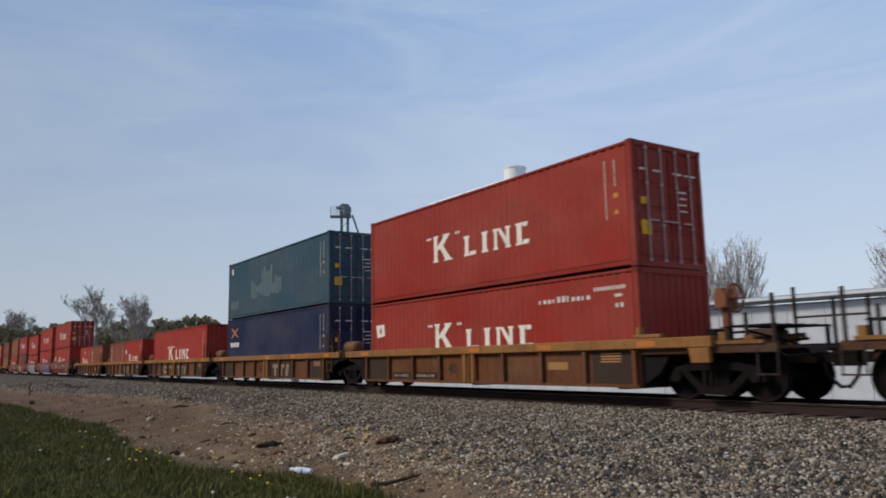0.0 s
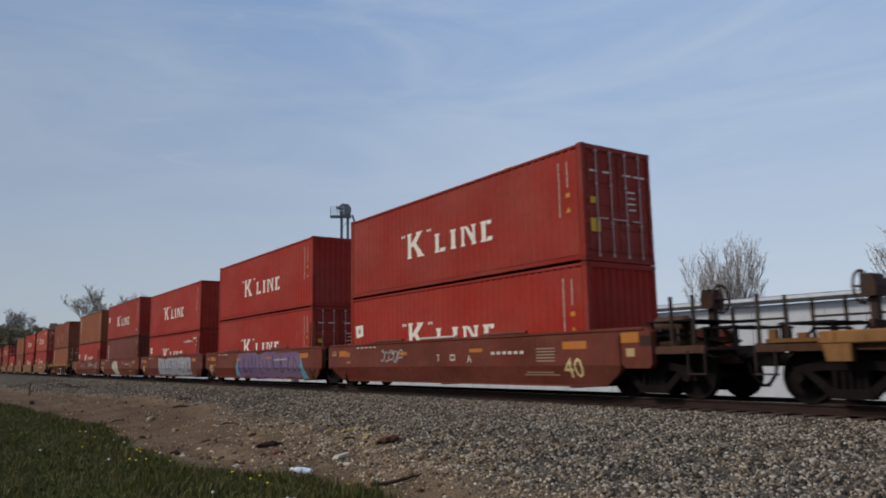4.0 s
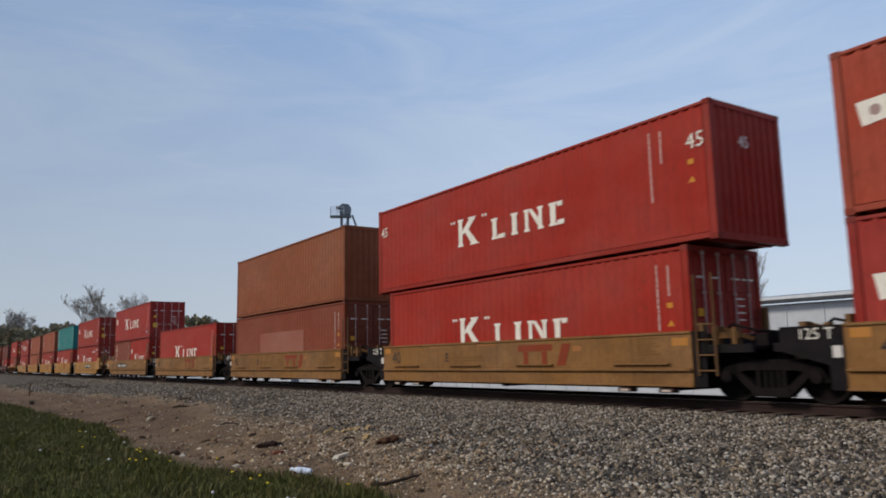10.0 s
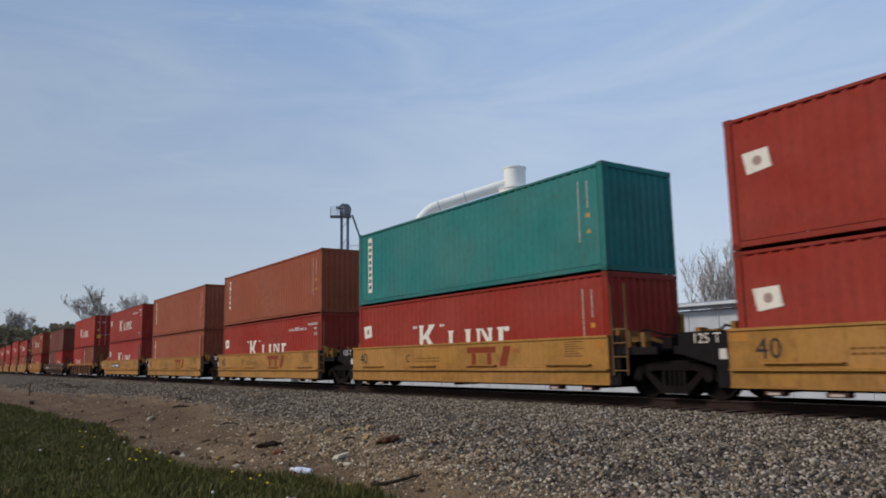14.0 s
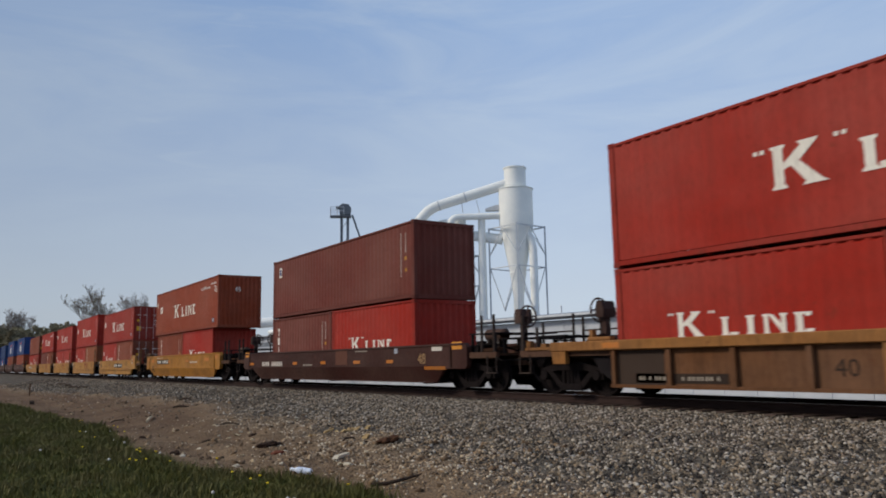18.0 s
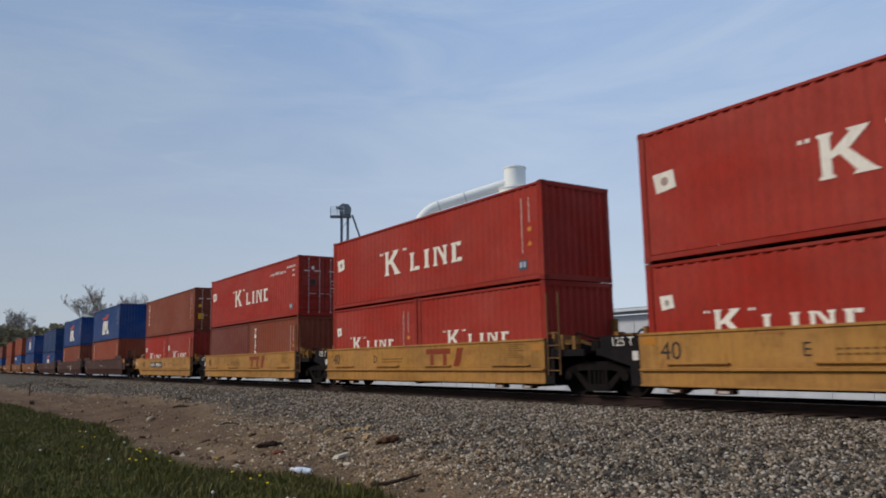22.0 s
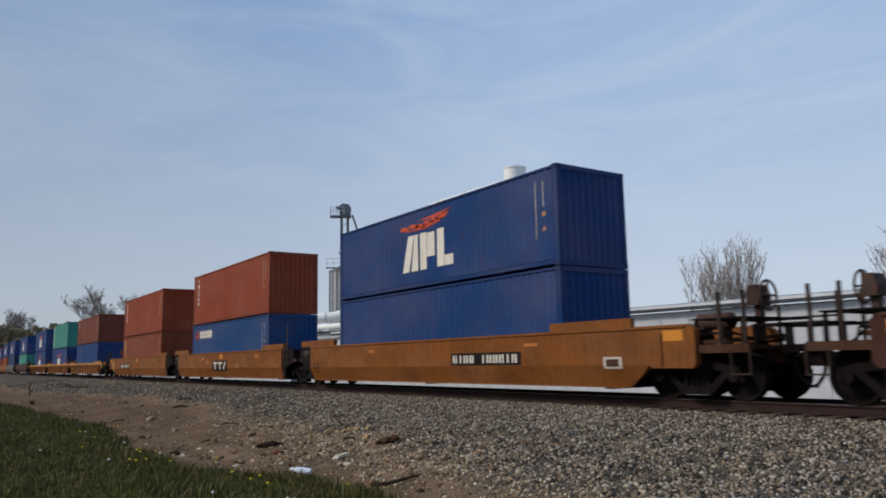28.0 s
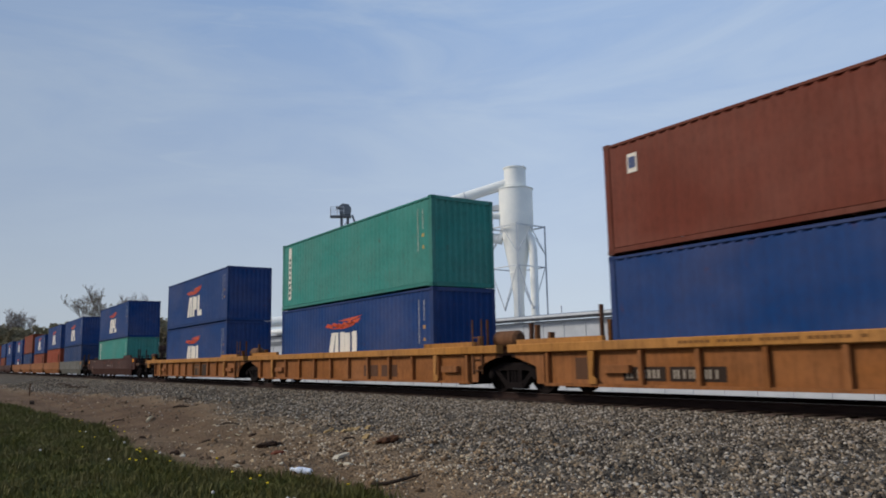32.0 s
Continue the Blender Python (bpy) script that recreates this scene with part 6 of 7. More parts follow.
    if kind == "slab" and size == 53 or kind == "rib" and size == 53:
        high = 0.2 if kind == "slab" else 0.12
        part("guide_plate", cached(("guide_plate", low), lambda: Shape().box(well - 2.3, well + 0.3, -1.42, -1.3, low + 0.002, low + high)), SLAB, u, "raised container guide", colour if kind == "slab" else chord)
        if rear == "a":
            high = 0.23 if kind == "slab" else 0.12
            part("guide_plate", cached(("rear_guide", low), lambda: Shape().box(-(well + 1.13), -(well - 1.9), -1.40, -1.28, low + 0.002, low + high)), SLAB, u, "raised container guide", colour if kind == "slab" else chord)
            if kind == "rib":
                for x, y, h in ((-well - 0.6, 1.2, 2.34), (-well + 0.2, 1.2, 2.2), (-well + 1.3, 1.2, 2.26), (-well + 1.68, 1.2, 2.24), (-well - 0.75, -1.2, 1.8)):
                    part("stub_post", cached(("stub_post", h), lambda: Shape().box(-0.04, 0.04, -0.05, 0.05, 1.06, h)), STEEL, u, "rusty stub post", srgb(84, 54, 38), pose(x, y, 0))
    yo = {"slab": -1.44, "rib": -1.34, "lip": -1.41}[kind]

    def mark(name, polys, col, lab, y=yo):
        fine = all(max(q[1] for q in p) - min(q[1] for q in p) < 0.13 for p in polys) or "scrawl" in lab
        for group in ([polys] if fine else [[p] for p in polys]):
            s = Shape()
            for p in group:
                s.prism(p, y - 0.006, y - 0.0005, "y")
            me = drape(s.mesh(name)) if kind == "slab" else s
            tagged(part(name, me, INK if sum(col) < 0.3 else MARK, u, lab, col), kind="stuff" if fine and len(polys) > 1 else "")

    def write(words, size_, x, z, col, y=yo, lab="painted number"):
        for i, ch in enumerate(words):
            if ch != " ":
                me = text_mesh(ch, size_)
                part("writing", drape(me, z) if kind == "slab" and z < CREASE else me, INK if sum(col) < 0.3 else MARK, u, lab, col, pose(x + spread(words, size_, i), y - 0.003, z))

    for mk in marks:
        what = mk[0]
        if what == "num":          # ("num", words, size, x, z, colour)
            write(mk[1], mk[2], mk[3], mk[4], mk[5])
        elif what == "plate":      # black plate with white bars: x0, x1, z0, z1, bars
            _, x0, x1, z0, z1, n = mk
            mark("number_plate", [rect(x0, x1, z0, z1)], srgb(20, 18, 18) if kind != "rib" else srgb(46, 36, 30), "black panel")
            w = (x1 - x0 - 0.2) / n
            mark("panel_bar", [q for i in range(n) if i != 4 or n < 8 for q in twin_bars(x0 + 0.1 + i * w, w * 0.76, z0 + 0.06, z1 - 0.06, i % 4 == 1)], WHITE_P if kind != "rib" else srgb(150, 140, 126), "white bars on the panel", yo - 0.006)
        elif what == "bars":       # ("bars", list of rects, colour)
            mark("painted_bar", mk[1], mk[2], mk[3], yo - (0.006 if len(mk) > 4 else 0))
        elif what == "chord":      # ("chord", list of rects, colour): paint on the top chord
            mark("painted_bar", mk[1], mk[2], "orange reflector patch", -1.5)
        elif what == "stencil":    # ("stencil", list of rects, colour): small writing on the top chord
            mark("painted_bar", mk[1], mk[2], "dark stencil bars", -1.5)
        elif what == "rod":        # bar that lies along the top of the side
            part("guide_bar", Shape().box(mk[1], mk[2], yo - 0.05, yo + 0.04, 1.534, 1.60, 0.015), SLAB, u, "bar along the top of the side", mk[3])
        elif what == "125":
            write("125 T", 0.25 if kind == "slab" else 0.28, -(well + 0.95), 1.19 if kind == "slab" else 1.14, WHITE_P if kind == "lip" else srgb(124, 112, 94), -1.378, "white painted load marking")
            if kind == "lip":
                mark("panel", [rect(-(well + 0.33), -(well + 0.17), 0.82, 1.02)], PALE_P, "small white panel", -1.378)
    return u


# ---- the train, from its head to its tail ----
RED, DULL, PINK = srgb(154, 39, 27), srgb(146, 43, 32), srgb(152, 44, 38)
BROWN, DARKB, TAN, RUST = srgb(123, 58, 37), srgb(106, 51, 42), srgb(134, 74, 44), srgb(136, 59, 34)
BLUE, NAVY, FADED, SEA, SLATE = srgb(14, 58, 112), srgb(10, 33, 66), srgb(44, 75, 90), srgb(18, 65, 116), srgb(22, 54, 96)
DUSTY, UMBER, WORN = srgb(146, 76, 52), srgb(110, 54, 41), srgb(162, 66, 46)
GREEN, TEAL = srgb(56, 134, 124), srgb(34, 120, 118)
NAMES = {RED: "bright red", DULL: "dull red", PINK: "faded pinkish red", BROWN: "brown", DARKB: "dark brown", TAN: "tan brown", RUST: "rust brown", BLUE: "blue", NAVY: "navy blue",
         FADED: "faded grey-blue", SEA: "mid blue", SLATE: "slate blue", GREEN: "green", TEAL: "teal", DUSTY: "dusty brown", UMBER: "umber brown", WORN: "weathered orange-red"}
W_TAN = srgb(132, 93, 50)
W_RUST, W_RED, W_YEL, W_BRN, W_DRK, W_GOLD, W_CHO, W_ORG, W_OCH, W_GRY = (srgb(102, 61, 35), srgb(104, 46, 34), srgb(168, 121, 60), srgb(100, 64, 37), srgb(56, 28, 23), srgb(160, 108, 40),
                                                                         srgb(61, 32, 26), srgb(130, 76, 27), srgb(143, 90, 48), srgb(104, 104, 98))
W_NAMES = {W_RUST: "rusty yellow-brown", W_RED: "red-brown", W_YEL: "yellow", W_BRN: "dark rusty brown", W_DRK: "dark maroon-brown", W_GOLD: "golden yellow", W_CHO: "chocolate brown",
           W_ORG: "orange-brown", W_OCH: "ochre", W_GRY: "grey", W_TAN: "dusty tan-yellow"}
PALE = srgb(198, 190, 180)
STICK = srgb(178, 104, 28)


def forty(h, col, style, doors=False):
    return [(12.192, 0.0, h, col, style, doors)]


def longer(h, col, style, doors=False):
    return [(13.716, 0.0, h, col, style, doors)]


def twins(h, c1, s1, c2, s2, doors=False):
    return [(6.058, -3.06, h, c1, s1, False), (6.058, 3.06, h, c2, s2, doors)]


def yellow_marks(name, number, ttx):
    back = number == "rear"
    m = [("num", "40", 0.54, -5.64, 0.82, DARK_P), ("num", name, 0.36, 0.3 if back else (-0.65 if number else -2.55), 0.85, DARK_P), ("125",),
         ("bars", [rect(x, x + 0.11, z, z + 0.035) for z in (0.86, 0.95) for x in ([2.26 + 0.15 * i for i in range(9)] if back else [(-3.9 if number else -1.95) + 0.15 * i for i in range(9)])], srgb(112, 80, 40), "faint stencil bars"),
         ("bars", [rect(4.78, 5.42 - 0.12 * (i % 3), 0.93 + 0.055 * i, 0.952 + 0.055 * i) for i in range(7)], srgb(112, 80, 40), "faint stencil lines"),
         ("bars", [rect(5.72, 6.12, 1.1, 1.26), rect(-6.1, -5.75, 1.14, 1.3)], srgb(172, 112, 34), "orange reflector patches"),
         ("bars", [rect(-3.4, -2.9, 1.26, 1.29), rect(-0.9, -0.1, 1.27, 1.3), rect(2.82, 3.1, 1.05, 1.17)], srgb(150, 92, 40), "faint orange marks")]
    if number:
        x = -3.5 if back else 0.3
        m.append(("plate", x, x + 3.2, 0.8, 1.12, 11))
        x = 1.16 if back else -2.12
        m.append(("bars", [rect(x, x + 0.2, 0.98, 1.06), rect(x + 0.32, x + 0.4, 0.9, 1.14, 0.12), rect(x + 0.58, x + 0.8, 0.98, 1.06)], srgb(128, 68, 62), "small faded red emblem"))
    if ttx:
        m.append(("bars", [rect(0.8, 2.1, 1.08, 1.24), rect(1.02, 1.2, 0.72, 1.07), rect(1.72, 1.9, 0.72, 1.07),
                           [(2.25, 0.72), (2.55, 0.72), (2.75, 1.24), (2.45, 1.24)]], srgb(128, 56, 34), "dark red emblem bars"))
    return m


def slab_marks(words, x, extra=(), ink=srgb(206, 186, 136)):
    if words == "53":
        return [("num", words, 0.6, x, 0.5, ink), ("bars", [rect(a, a + 0.46, 1.16, 1.23) for a in (-5.8, -1.96, 1.12, 4.07)], srgb(114, 60, 38), "dull orange reflector patches"),
                ("bars", [rect(-0.76 + i * 0.15, -0.65 + i * 0.15, 0.95, 1.01) for i in range(9)] + [rect(-0.36 + i * 0.14, -0.26 + i * 0.14, 1.43, 1.48) for i in range(6)] + [rect(4.25, 4.4, 1.43, 1.48), rect(4.43, 4.55, 1.43, 1.48)], srgb(160, 148, 138), "small pale stencil bars"),
                ("bars", [q for q in round_sign(0.72, 1.06, 0.82, 1.08)], srgb(104, 90, 82), "pale ring mark"), ("num", "A", 0.28, 1.55, 0.84, srgb(150, 138, 128)),
                ("bars", [rect(-7.4 + i * 0.2, -7.3 + i * 0.2, 1.34, 1.4) for i in range(7)], srgb(150, 138, 126), "pale stencil row")] + list(extra)
    return [("num", words, 0.66, x, 0.44, ink), ("bars", [rect(-6.6, -6.0, 1.1, 1.3), rect(5.4, 6.2, 1.1, 1.28), rect(-2.4, -1.8, 1.08, 1.18), rect(1.6, 2.2, 1.1, 1.2)], STICK, "orange reflector patches"),
            ("bars", [rect(-5.2 + i * 0.3, -5.02 + i * 0.3, 1.36, 1.4) for i in range(5)] + [rect(2.6 + i * 0.24, 2.75 + i * 0.24, 1.02, 1.1) for i in range(6)], PALE, "small pale stencil bars")] + list(extra)


def scrawl(x0, x1, z0, z1, col, seed, n):
    """A sprayed scrawl: a row of uneven outlined shapes in thin bars."""
    r = random.Random(seed)
    w, ps = (x1 - x0) / n, []
    for i in range(n):
        m, a = x0 + (i + 0.5) * w, w * r.uniform(0.42, 0.62)
        lo, hi, k = z0 + r.uniform(0, 0.25) * (z1 - z0), z1 - r.uniform(0, 0.2) * (z1 - z0), r.uniform(-0.1, 0.25)
        c, b = (lo + hi) / 2, (hi - lo) / 2
        first, turns = r.uniform(0, 6.28), r.uniform(4.4, 6.2)
        pts = [(m + a * math.cos(first + turns * q / 9) + k * b * math.sin(first + turns * q / 9), c + b * math.sin(first + turns * q / 9)) for q in range(10)]
        pts.append((m + w * r.uniform(0.3, 0.8), c + b * r.uniform(-0.8, 0.8)))
        for p, q in zip(pts, pts[1:]):
            dx, dz = q[0] - p[0], q[1] - p[1]
            e = 0.016 / max(0.01, math.hypot(dx, dz))
            ps.append([(p[0] - dz * e, p[1] + dx * e), (p[0] + dz * e, p[1] - dx * e), (q[0] + dz * e, q[1] - dx * e), (q[0] - dz * e, q[1] + dx * e)])
    return [("bars", ps, col, "thin pale sprayed scrawl")]


def mural(x0, x1, z0, z1, fill, line, edge, seed):
    """A sprayed block with a wavy outline, dark lines across it and bright ends."""
    r = random.Random(seed)
    n = int((x1 - x0) / 0.45)
    w = (x1 - x0) / n
    top = [z1 + r.uniform(-0.14, 0.02) for _ in range(n + 1)]
    low = [z0 + r.uniform(0, 0.1) for _ in range(n + 1)]
    body = [[(x0 + i * w, low[i]), (x0 + i * w + w - 0.004, low[i + 1]), (x0 + i * w + w - 0.004, top[i + 1]), (x0 + i * w, top[i])] for i in range(n)]
    lines = []
    for i in range(n):
        x, k = x0 + (i + r.uniform(0.1, 0.6)) * w, r.uniform(-0.35, 0.2)
        a, b = z0 + r.uniform(0.15, 0.5), z1 - r.uniform(0.15, 0.4)
        lines.append([(x, a), (x + 0.05, a), (x + 0.05 + k, b), (x + k, b)])
        if r.random() < 0.5:
            lines.append([(x, a), (x + 0.3, a + 0.06), (x + 0.3, a + 0.1), (x, a + 0.045)])
    ends = [[(x0 - 0.5, z0 + 0.1), (x0 - 0.01, z0 + 0.05), (x0 - 0.01, z1 - 0.2)], [(x1 + 0.01, z0), (x1 + 0.6, z0), (x1 + 0.01, z1 - 0.2)]]
    return [("bars", body, fill, "spray-painted scrawl"), ("bars", lines, line, "dark scrawl lines", 1), ("bars", ends, edge, "bright scrawl edges")]


LILAC, SKYB, ASH = srgb(104, 84, 116), srgb(84, 142, 158), srgb(136, 142, 150)
DEEP, TAGC = srgb(56, 44, 62), srgb(146, 166, 168)
REDS = [("num", "125", 0.24, -7.2, 1.13, srgb(196, 178, 130)), ("bars", [rect(-6.2, -5.75, 1.08, 1.24), rect(-6.0, -5.7, 0.84, 0.92)], srgb(158, 96, 44), "faded orange panels"),
        ("bars", [rect(4.44, 5.12, 0.82 + 0.075 * i, 0.85 + 0.075 * i) for i in range(5)] + [rect(3.9, 5.2, 0.48, 0.51), rect(4.0, 5.0, 0.54, 0.57)], srgb(150, 126, 112), "small pale stencil lines"),
        ("rod", -3.9, -2.0, srgb(110, 66, 54)), ("rod", 2.2, 4.1, srgb(110, 66, 54))]
GRIMY = srgb(56, 44, 37)
RIBE = [("bars", [rect(4.72, 6.0, 0.29, 1.03)], GRIMY, "dark grimy end panel"), ("bars", [rect(-6.0, -4.72, 0.29, 1.03)], GRIMY, "dark grimy end panel"),
        ("num", "40", 0.44, -1.15, 0.5, srgb(40, 30, 24)), ("chord", [rect(-6.3, -5.8, 1.1, 1.22), rect(0.1, 0.6, 1.1, 1.22), rect(3.0, 3.5, 1.1, 1.22), rect(6.2, 6.7, 1.1, 1.22)], STICK),
        ("bars", [rect(5.0, 5.6, 0.78 + 0.06 * i, 0.81 + 0.06 * i) for i in range(4)], srgb(170, 120, 84), "small stencil lines", 1)]


def emblem(col):
    """A worn dark panel with pale plain bars."""
    return [("bars", [rect(0.3, 3.1, 0.29, 0.92)], srgb(52, 43, 38), "worn dark panel"),
            ("bars", [rect(0.6, 1.95, 0.71, 0.86), rect(0.78, 1.02, 0.36, 0.70), rect(1.48, 1.72, 0.36, 0.70), rect(2.05, 2.35, 0.36, 0.86, 0.12)], col, "pale emblem bars", 1)]


RIBM = RIBE + [("plate", -4.35, -1.75, 0.34, 0.54, 11), ("bars", [rect(3.2, 3.9, 0.62, 0.8)], srgb(150, 110, 60), "faded panel")]
RIBT = RIBE + emblem(srgb(128, 110, 92))
RIBW = RIBE + emblem(srgb(216, 208, 198)) + [("bars", [rect(-5.5 + 0.24 * i, -5.36 + 0.24 * i, 0.4, 0.55) for i in range(8)], srgb(190, 176, 160), "small pale stencil bars", 1)]
#         middle, side, well, colour, rear, front, marks, lower load, upper load
TRAIN = [
    (2.63, "rib", 40, W_RUST, "c", "a", [], [], []),
    (-17.22, "rib", 40, W_RUST, "a", "c", RIBM, forty(STD, DULL, "wordfw"), forty(HC, DULL, "word", True)),
    (-32.83, "rib", 40, W_RUST, "a", "a", RIBT, forty(HC, NAVY, "cross", True), forty(HC, FADED, "ghost", True)),
    (-48.64, "rib", 40, W_RUST, "a", "a", [*scrawl(-2.94, -1.98, 0.36, 0.98, srgb(170, 164, 156), 21, 4), *scrawl(-1.5, -0.63, 0.7, 0.9, srgb(150, 142, 134), 22, 5), *RIBT], forty(HC, RED, "word"), []),
    (-64.36, "rib", 40, W_RUST, "a", "a", RIBT, twins(STD, BROWN, "stack", RED, "wordf"), []),
    (-80.04, "rib", 40, W_RUST, "c", "a", RIBM, twins(STD, RED, "worddiamond", BROWN, "stack"), []),
    (-99.85, "slab", 40, W_RED, "a", "c", slab_marks("40", 5.4, REDS + scrawl(-3.5, -2.05, 0.84, 1.3, TAGC, 3, 5) + [("num", "T", 0.3, -0.08, 0.86, PALE), ("num", "A", 0.3, 1.48, 0.82, PALE), ("bars", [rect(0.64, 0.88, 0.88, 0.92), rect(0.64, 0.88, 1.02, 1.06), rect(0.64, 0.68, 0.925, 1.015), rect(0.84, 0.88, 0.925, 1.015)], PALE, "pale stencil box"), ("rod", -0.95, 0.98, PALE)]),
     forty(HC, RED, "wordf"), forty(HC, DULL, "word", True)),
    (-115.47, "slab", 40, W_RED, "a", "a", slab_marks("40", -6.8, REDS + mural(-2.2, 5.4, 0.24, 1.42, LILAC, DEEP, SKYB, 5)), forty(HC, RED, "word", True), forty(HC, RED, "word")),
    (-131.1, "slab", 40, W_RED, "a", "a", slab_marks("40", -6.8, REDS + mural(-2.4, 5.2, 0.26, 1.4, ASH, DEEP, srgb(110, 60, 56), 6)), forty(STD, RED, "wordfw"), forty(HC, RED, "word")),
    (-146.78, "slab", 40, W_RED, "a", "a", slab_marks("40", -6.8, REDS + [("bars", [[(-1.9, 0.62), (-1.5, 0.42), (-1.2, 0.26), (0.25, 0.26), (0.05, 0.8), (-0.3, 1.25), (-0.9, 1.34), (-1.7, 1.3), (-2.3, 1.1), (-2.4, 0.8)]], srgb(172, 166, 150), "pale sprayed blob"),
                                                            ("bars", [[(-3.1, 1.2), (-2.9, 0.9), (-2.6, 0.85), (-2.5, 1.25), (-2.8, 1.36)], [(0.2, 0.9), (0.55, 0.8), (0.45, 1.0), (0.1, 1.15)]], srgb(70, 40, 44), "dark sprayed blob")]),
     forty(HC, DARKB, "tex"), forty(HC, DULL, "wordfb")),
    (-162.33, "slab", 40, W_RED, "c", "a", slab_marks("40", -6.45, REDS[1:] + scrawl(1.6, 2.9, 0.88, 1.32, TAGC, 9, 5) + scrawl(5.1, 6.2, 0.72, 1.05, srgb(128, 130, 156), 10, 5) + [("num", "B", 0.3, -1.85, 0.86, PALE), ("num", "B", 0.3, -2.65, 0.86, PALE), ("bars", [rect(-1.06, -0.86, 0.86, 0.9), rect(-1.06, -0.86, 1.02, 1.06), rect(-1.06, -1.02, 0.905, 1.015), rect(-0.9, -0.86, 0.905, 1.015)], PALE, "pale stencil box")]), forty(HC, RED, "wordf"), forty(HC, TAN, "stack")),
    (-182.11, "rib", 40, W_RUST, "c", "c", RIBW, forty(HC, TAN, "stack", True), forty(HC, BROWN, "patch")),
    (-201.91, "lip", 40, W_TAN, "a", "c", yellow_marks("A", True, False), forty(HC, PINK, "wordf"), forty(HC, WORN, "wordfwb", True)),
    (-217.37, "lip", 40, W_TAN, "a", "a", yellow_marks("E", False, True), forty(HC, RED, "word", True), longer(HC, RED, "word")),
    (-232.98, "lip", 40, W_TAN, "a", "a", yellow_marks("D", False, True), forty(HC, BROWN, "band", True), forty(HC, TAN, "")),
    (-248.46, "lip", 40, W_TAN, "a", "a", yellow_marks("C", False, True), forty(HC, RED, "word", True), []),
    (-263.82, "lip", 40, W_TAN, "c", "a", yellow_marks("B", "rear", False), twins(STD, BROWN, "stack", RED, "wordf", True), forty(STD, PINK, "wordfb", True)),
    (-283.6, "lip", 40, W_YEL, "a", "c", yellow_marks("B", True, False), forty(STD, DULL, "wordfw", True), forty(STD, DULL, "wordfb", True)),
    (-299.09, "lip", 40, W_YEL, "a", "a", yellow_marks("C", False, True), forty(STD, DULL, "wordf"), forty(STD, TEAL, "strip")),
    (-314.49, "lip", 40, W_YEL, "a", "a", yellow_marks("D", False, True), forty(STD, DULL, "wordfw"), forty(STD, DUSTY, "stack")),
    (-330.15, "lip", 40, W_YEL, "a", "a", yellow_marks("E", False, True), forty(STD, DUSTY, "stack"), forty(STD, DUSTY, "stack")),
    (-345.7, "lip", 40, W_YEL, "c", "a", yellow_marks("A", "rear", False), forty(STD, PINK, "wordf"), forty(STD, DULL, "wordfwb")),
    (-365.52, "rib", 40, W_BRN, "c", "c", RIBE[1:] + [("plate", -5.5, -3.2, 0.34, 0.54, 10)], twins(STD, RED, "word", BROWN, "stack"), forty(HC, RED, "word", True)),
    (-386.31, "slab", 48, W_DRK, "c", "c", [("num", "48", 0.46, 6.6, 0.8, srgb(150, 118, 82)), ("bars", [rect(a, b, 0.83, 0.94) for a, b in ((-8.5, -7.85), (-3.22, -2.79), (-0.49, -0.06), (2.26, 2.75), (4.64, 5.07))] + [rect(6.95, 8.1, 0.62, 0.72)], STICK, "orange reflector patches"),
      ("bars", [rect(a, b, 0.80, 0.826) for a, b in ((-8.5, -7.85), (-3.22, -2.79), (-0.49, -0.06), (2.26, 2.75), (4.64, 5.07))], srgb(40, 24, 20), "dark lower stripes"), ("bars", [rect(0.82, 1.77, 0.8, 1.32)], srgb(92, 58, 46), "brown repaint patch"),
      ("bars", [rect(5.16, 5.37, 1.14, 1.33)], srgb(150, 156, 170), "pale blue label"), ("bars", [rect(-6.75 + i * 0.23, -6.6 + i * 0.23, 0.78, 0.97) for i in range(4)] + [rect(-5.6 + i * 0.21, -5.46 + i * 0.21, 0.78, 0.97) for i in range(6)], PALE, "pale number bars"),
      ("bars", [rect(-2.16 + i * 0.13, -2.07 + i * 0.13, 0.78, 0.84) for i in range(7)] + [rect(2.42 + i * 0.15, 2.54 + i * 0.15, 1.24, 1.28) for i in range(6)], srgb(150, 140, 130), "small pale stencil bars"), ("bars", [rect(7.4, 7.95, 1.18, 1.3)], PALE, "pale panel")],
     twins(STD, DARKB, "tex", RED, "word"), forty(STD, DARKB, "tile")),
    (-407.35, "slab", 40, W_GOLD, "c", "c", slab_marks("40", -6.62, [("plate", -5.2, -2.2, 0.98, 1.26, 11)], srgb(50, 36, 28)), twins(STD, BROWN, "stack", RED, "word"), longer(HC, RUST, "wordfwb")),
    (-427.39, "lip", 40, W_YEL, "a", "c", yellow_marks("A", True, False), twins(STD, RED, "wordf", BROWN, "stack", True), forty(STD, DULL, "wordfb", True)),
    (-442.82, "lip", 40, W_YEL, "a", "a", yellow_marks("E", False, True), twins(STD, RED, "wordf", TAN, "stack"), forty(HC, RED, "wordfb")),
    (-458.26, "lip", 40, W_YEL, "a", "a", yellow_marks("D", False, True), twins(STD, RED, "wordf", RED, "word"), forty(STD, RED, "wordfb")),
    (-473.82, "lip", 40, W_YEL, "a", "a", yellow_marks("C", False, True), twins(STD, DARKB, "", BROWN, "stack"), forty(STD, RED, "wordfwb", True)),
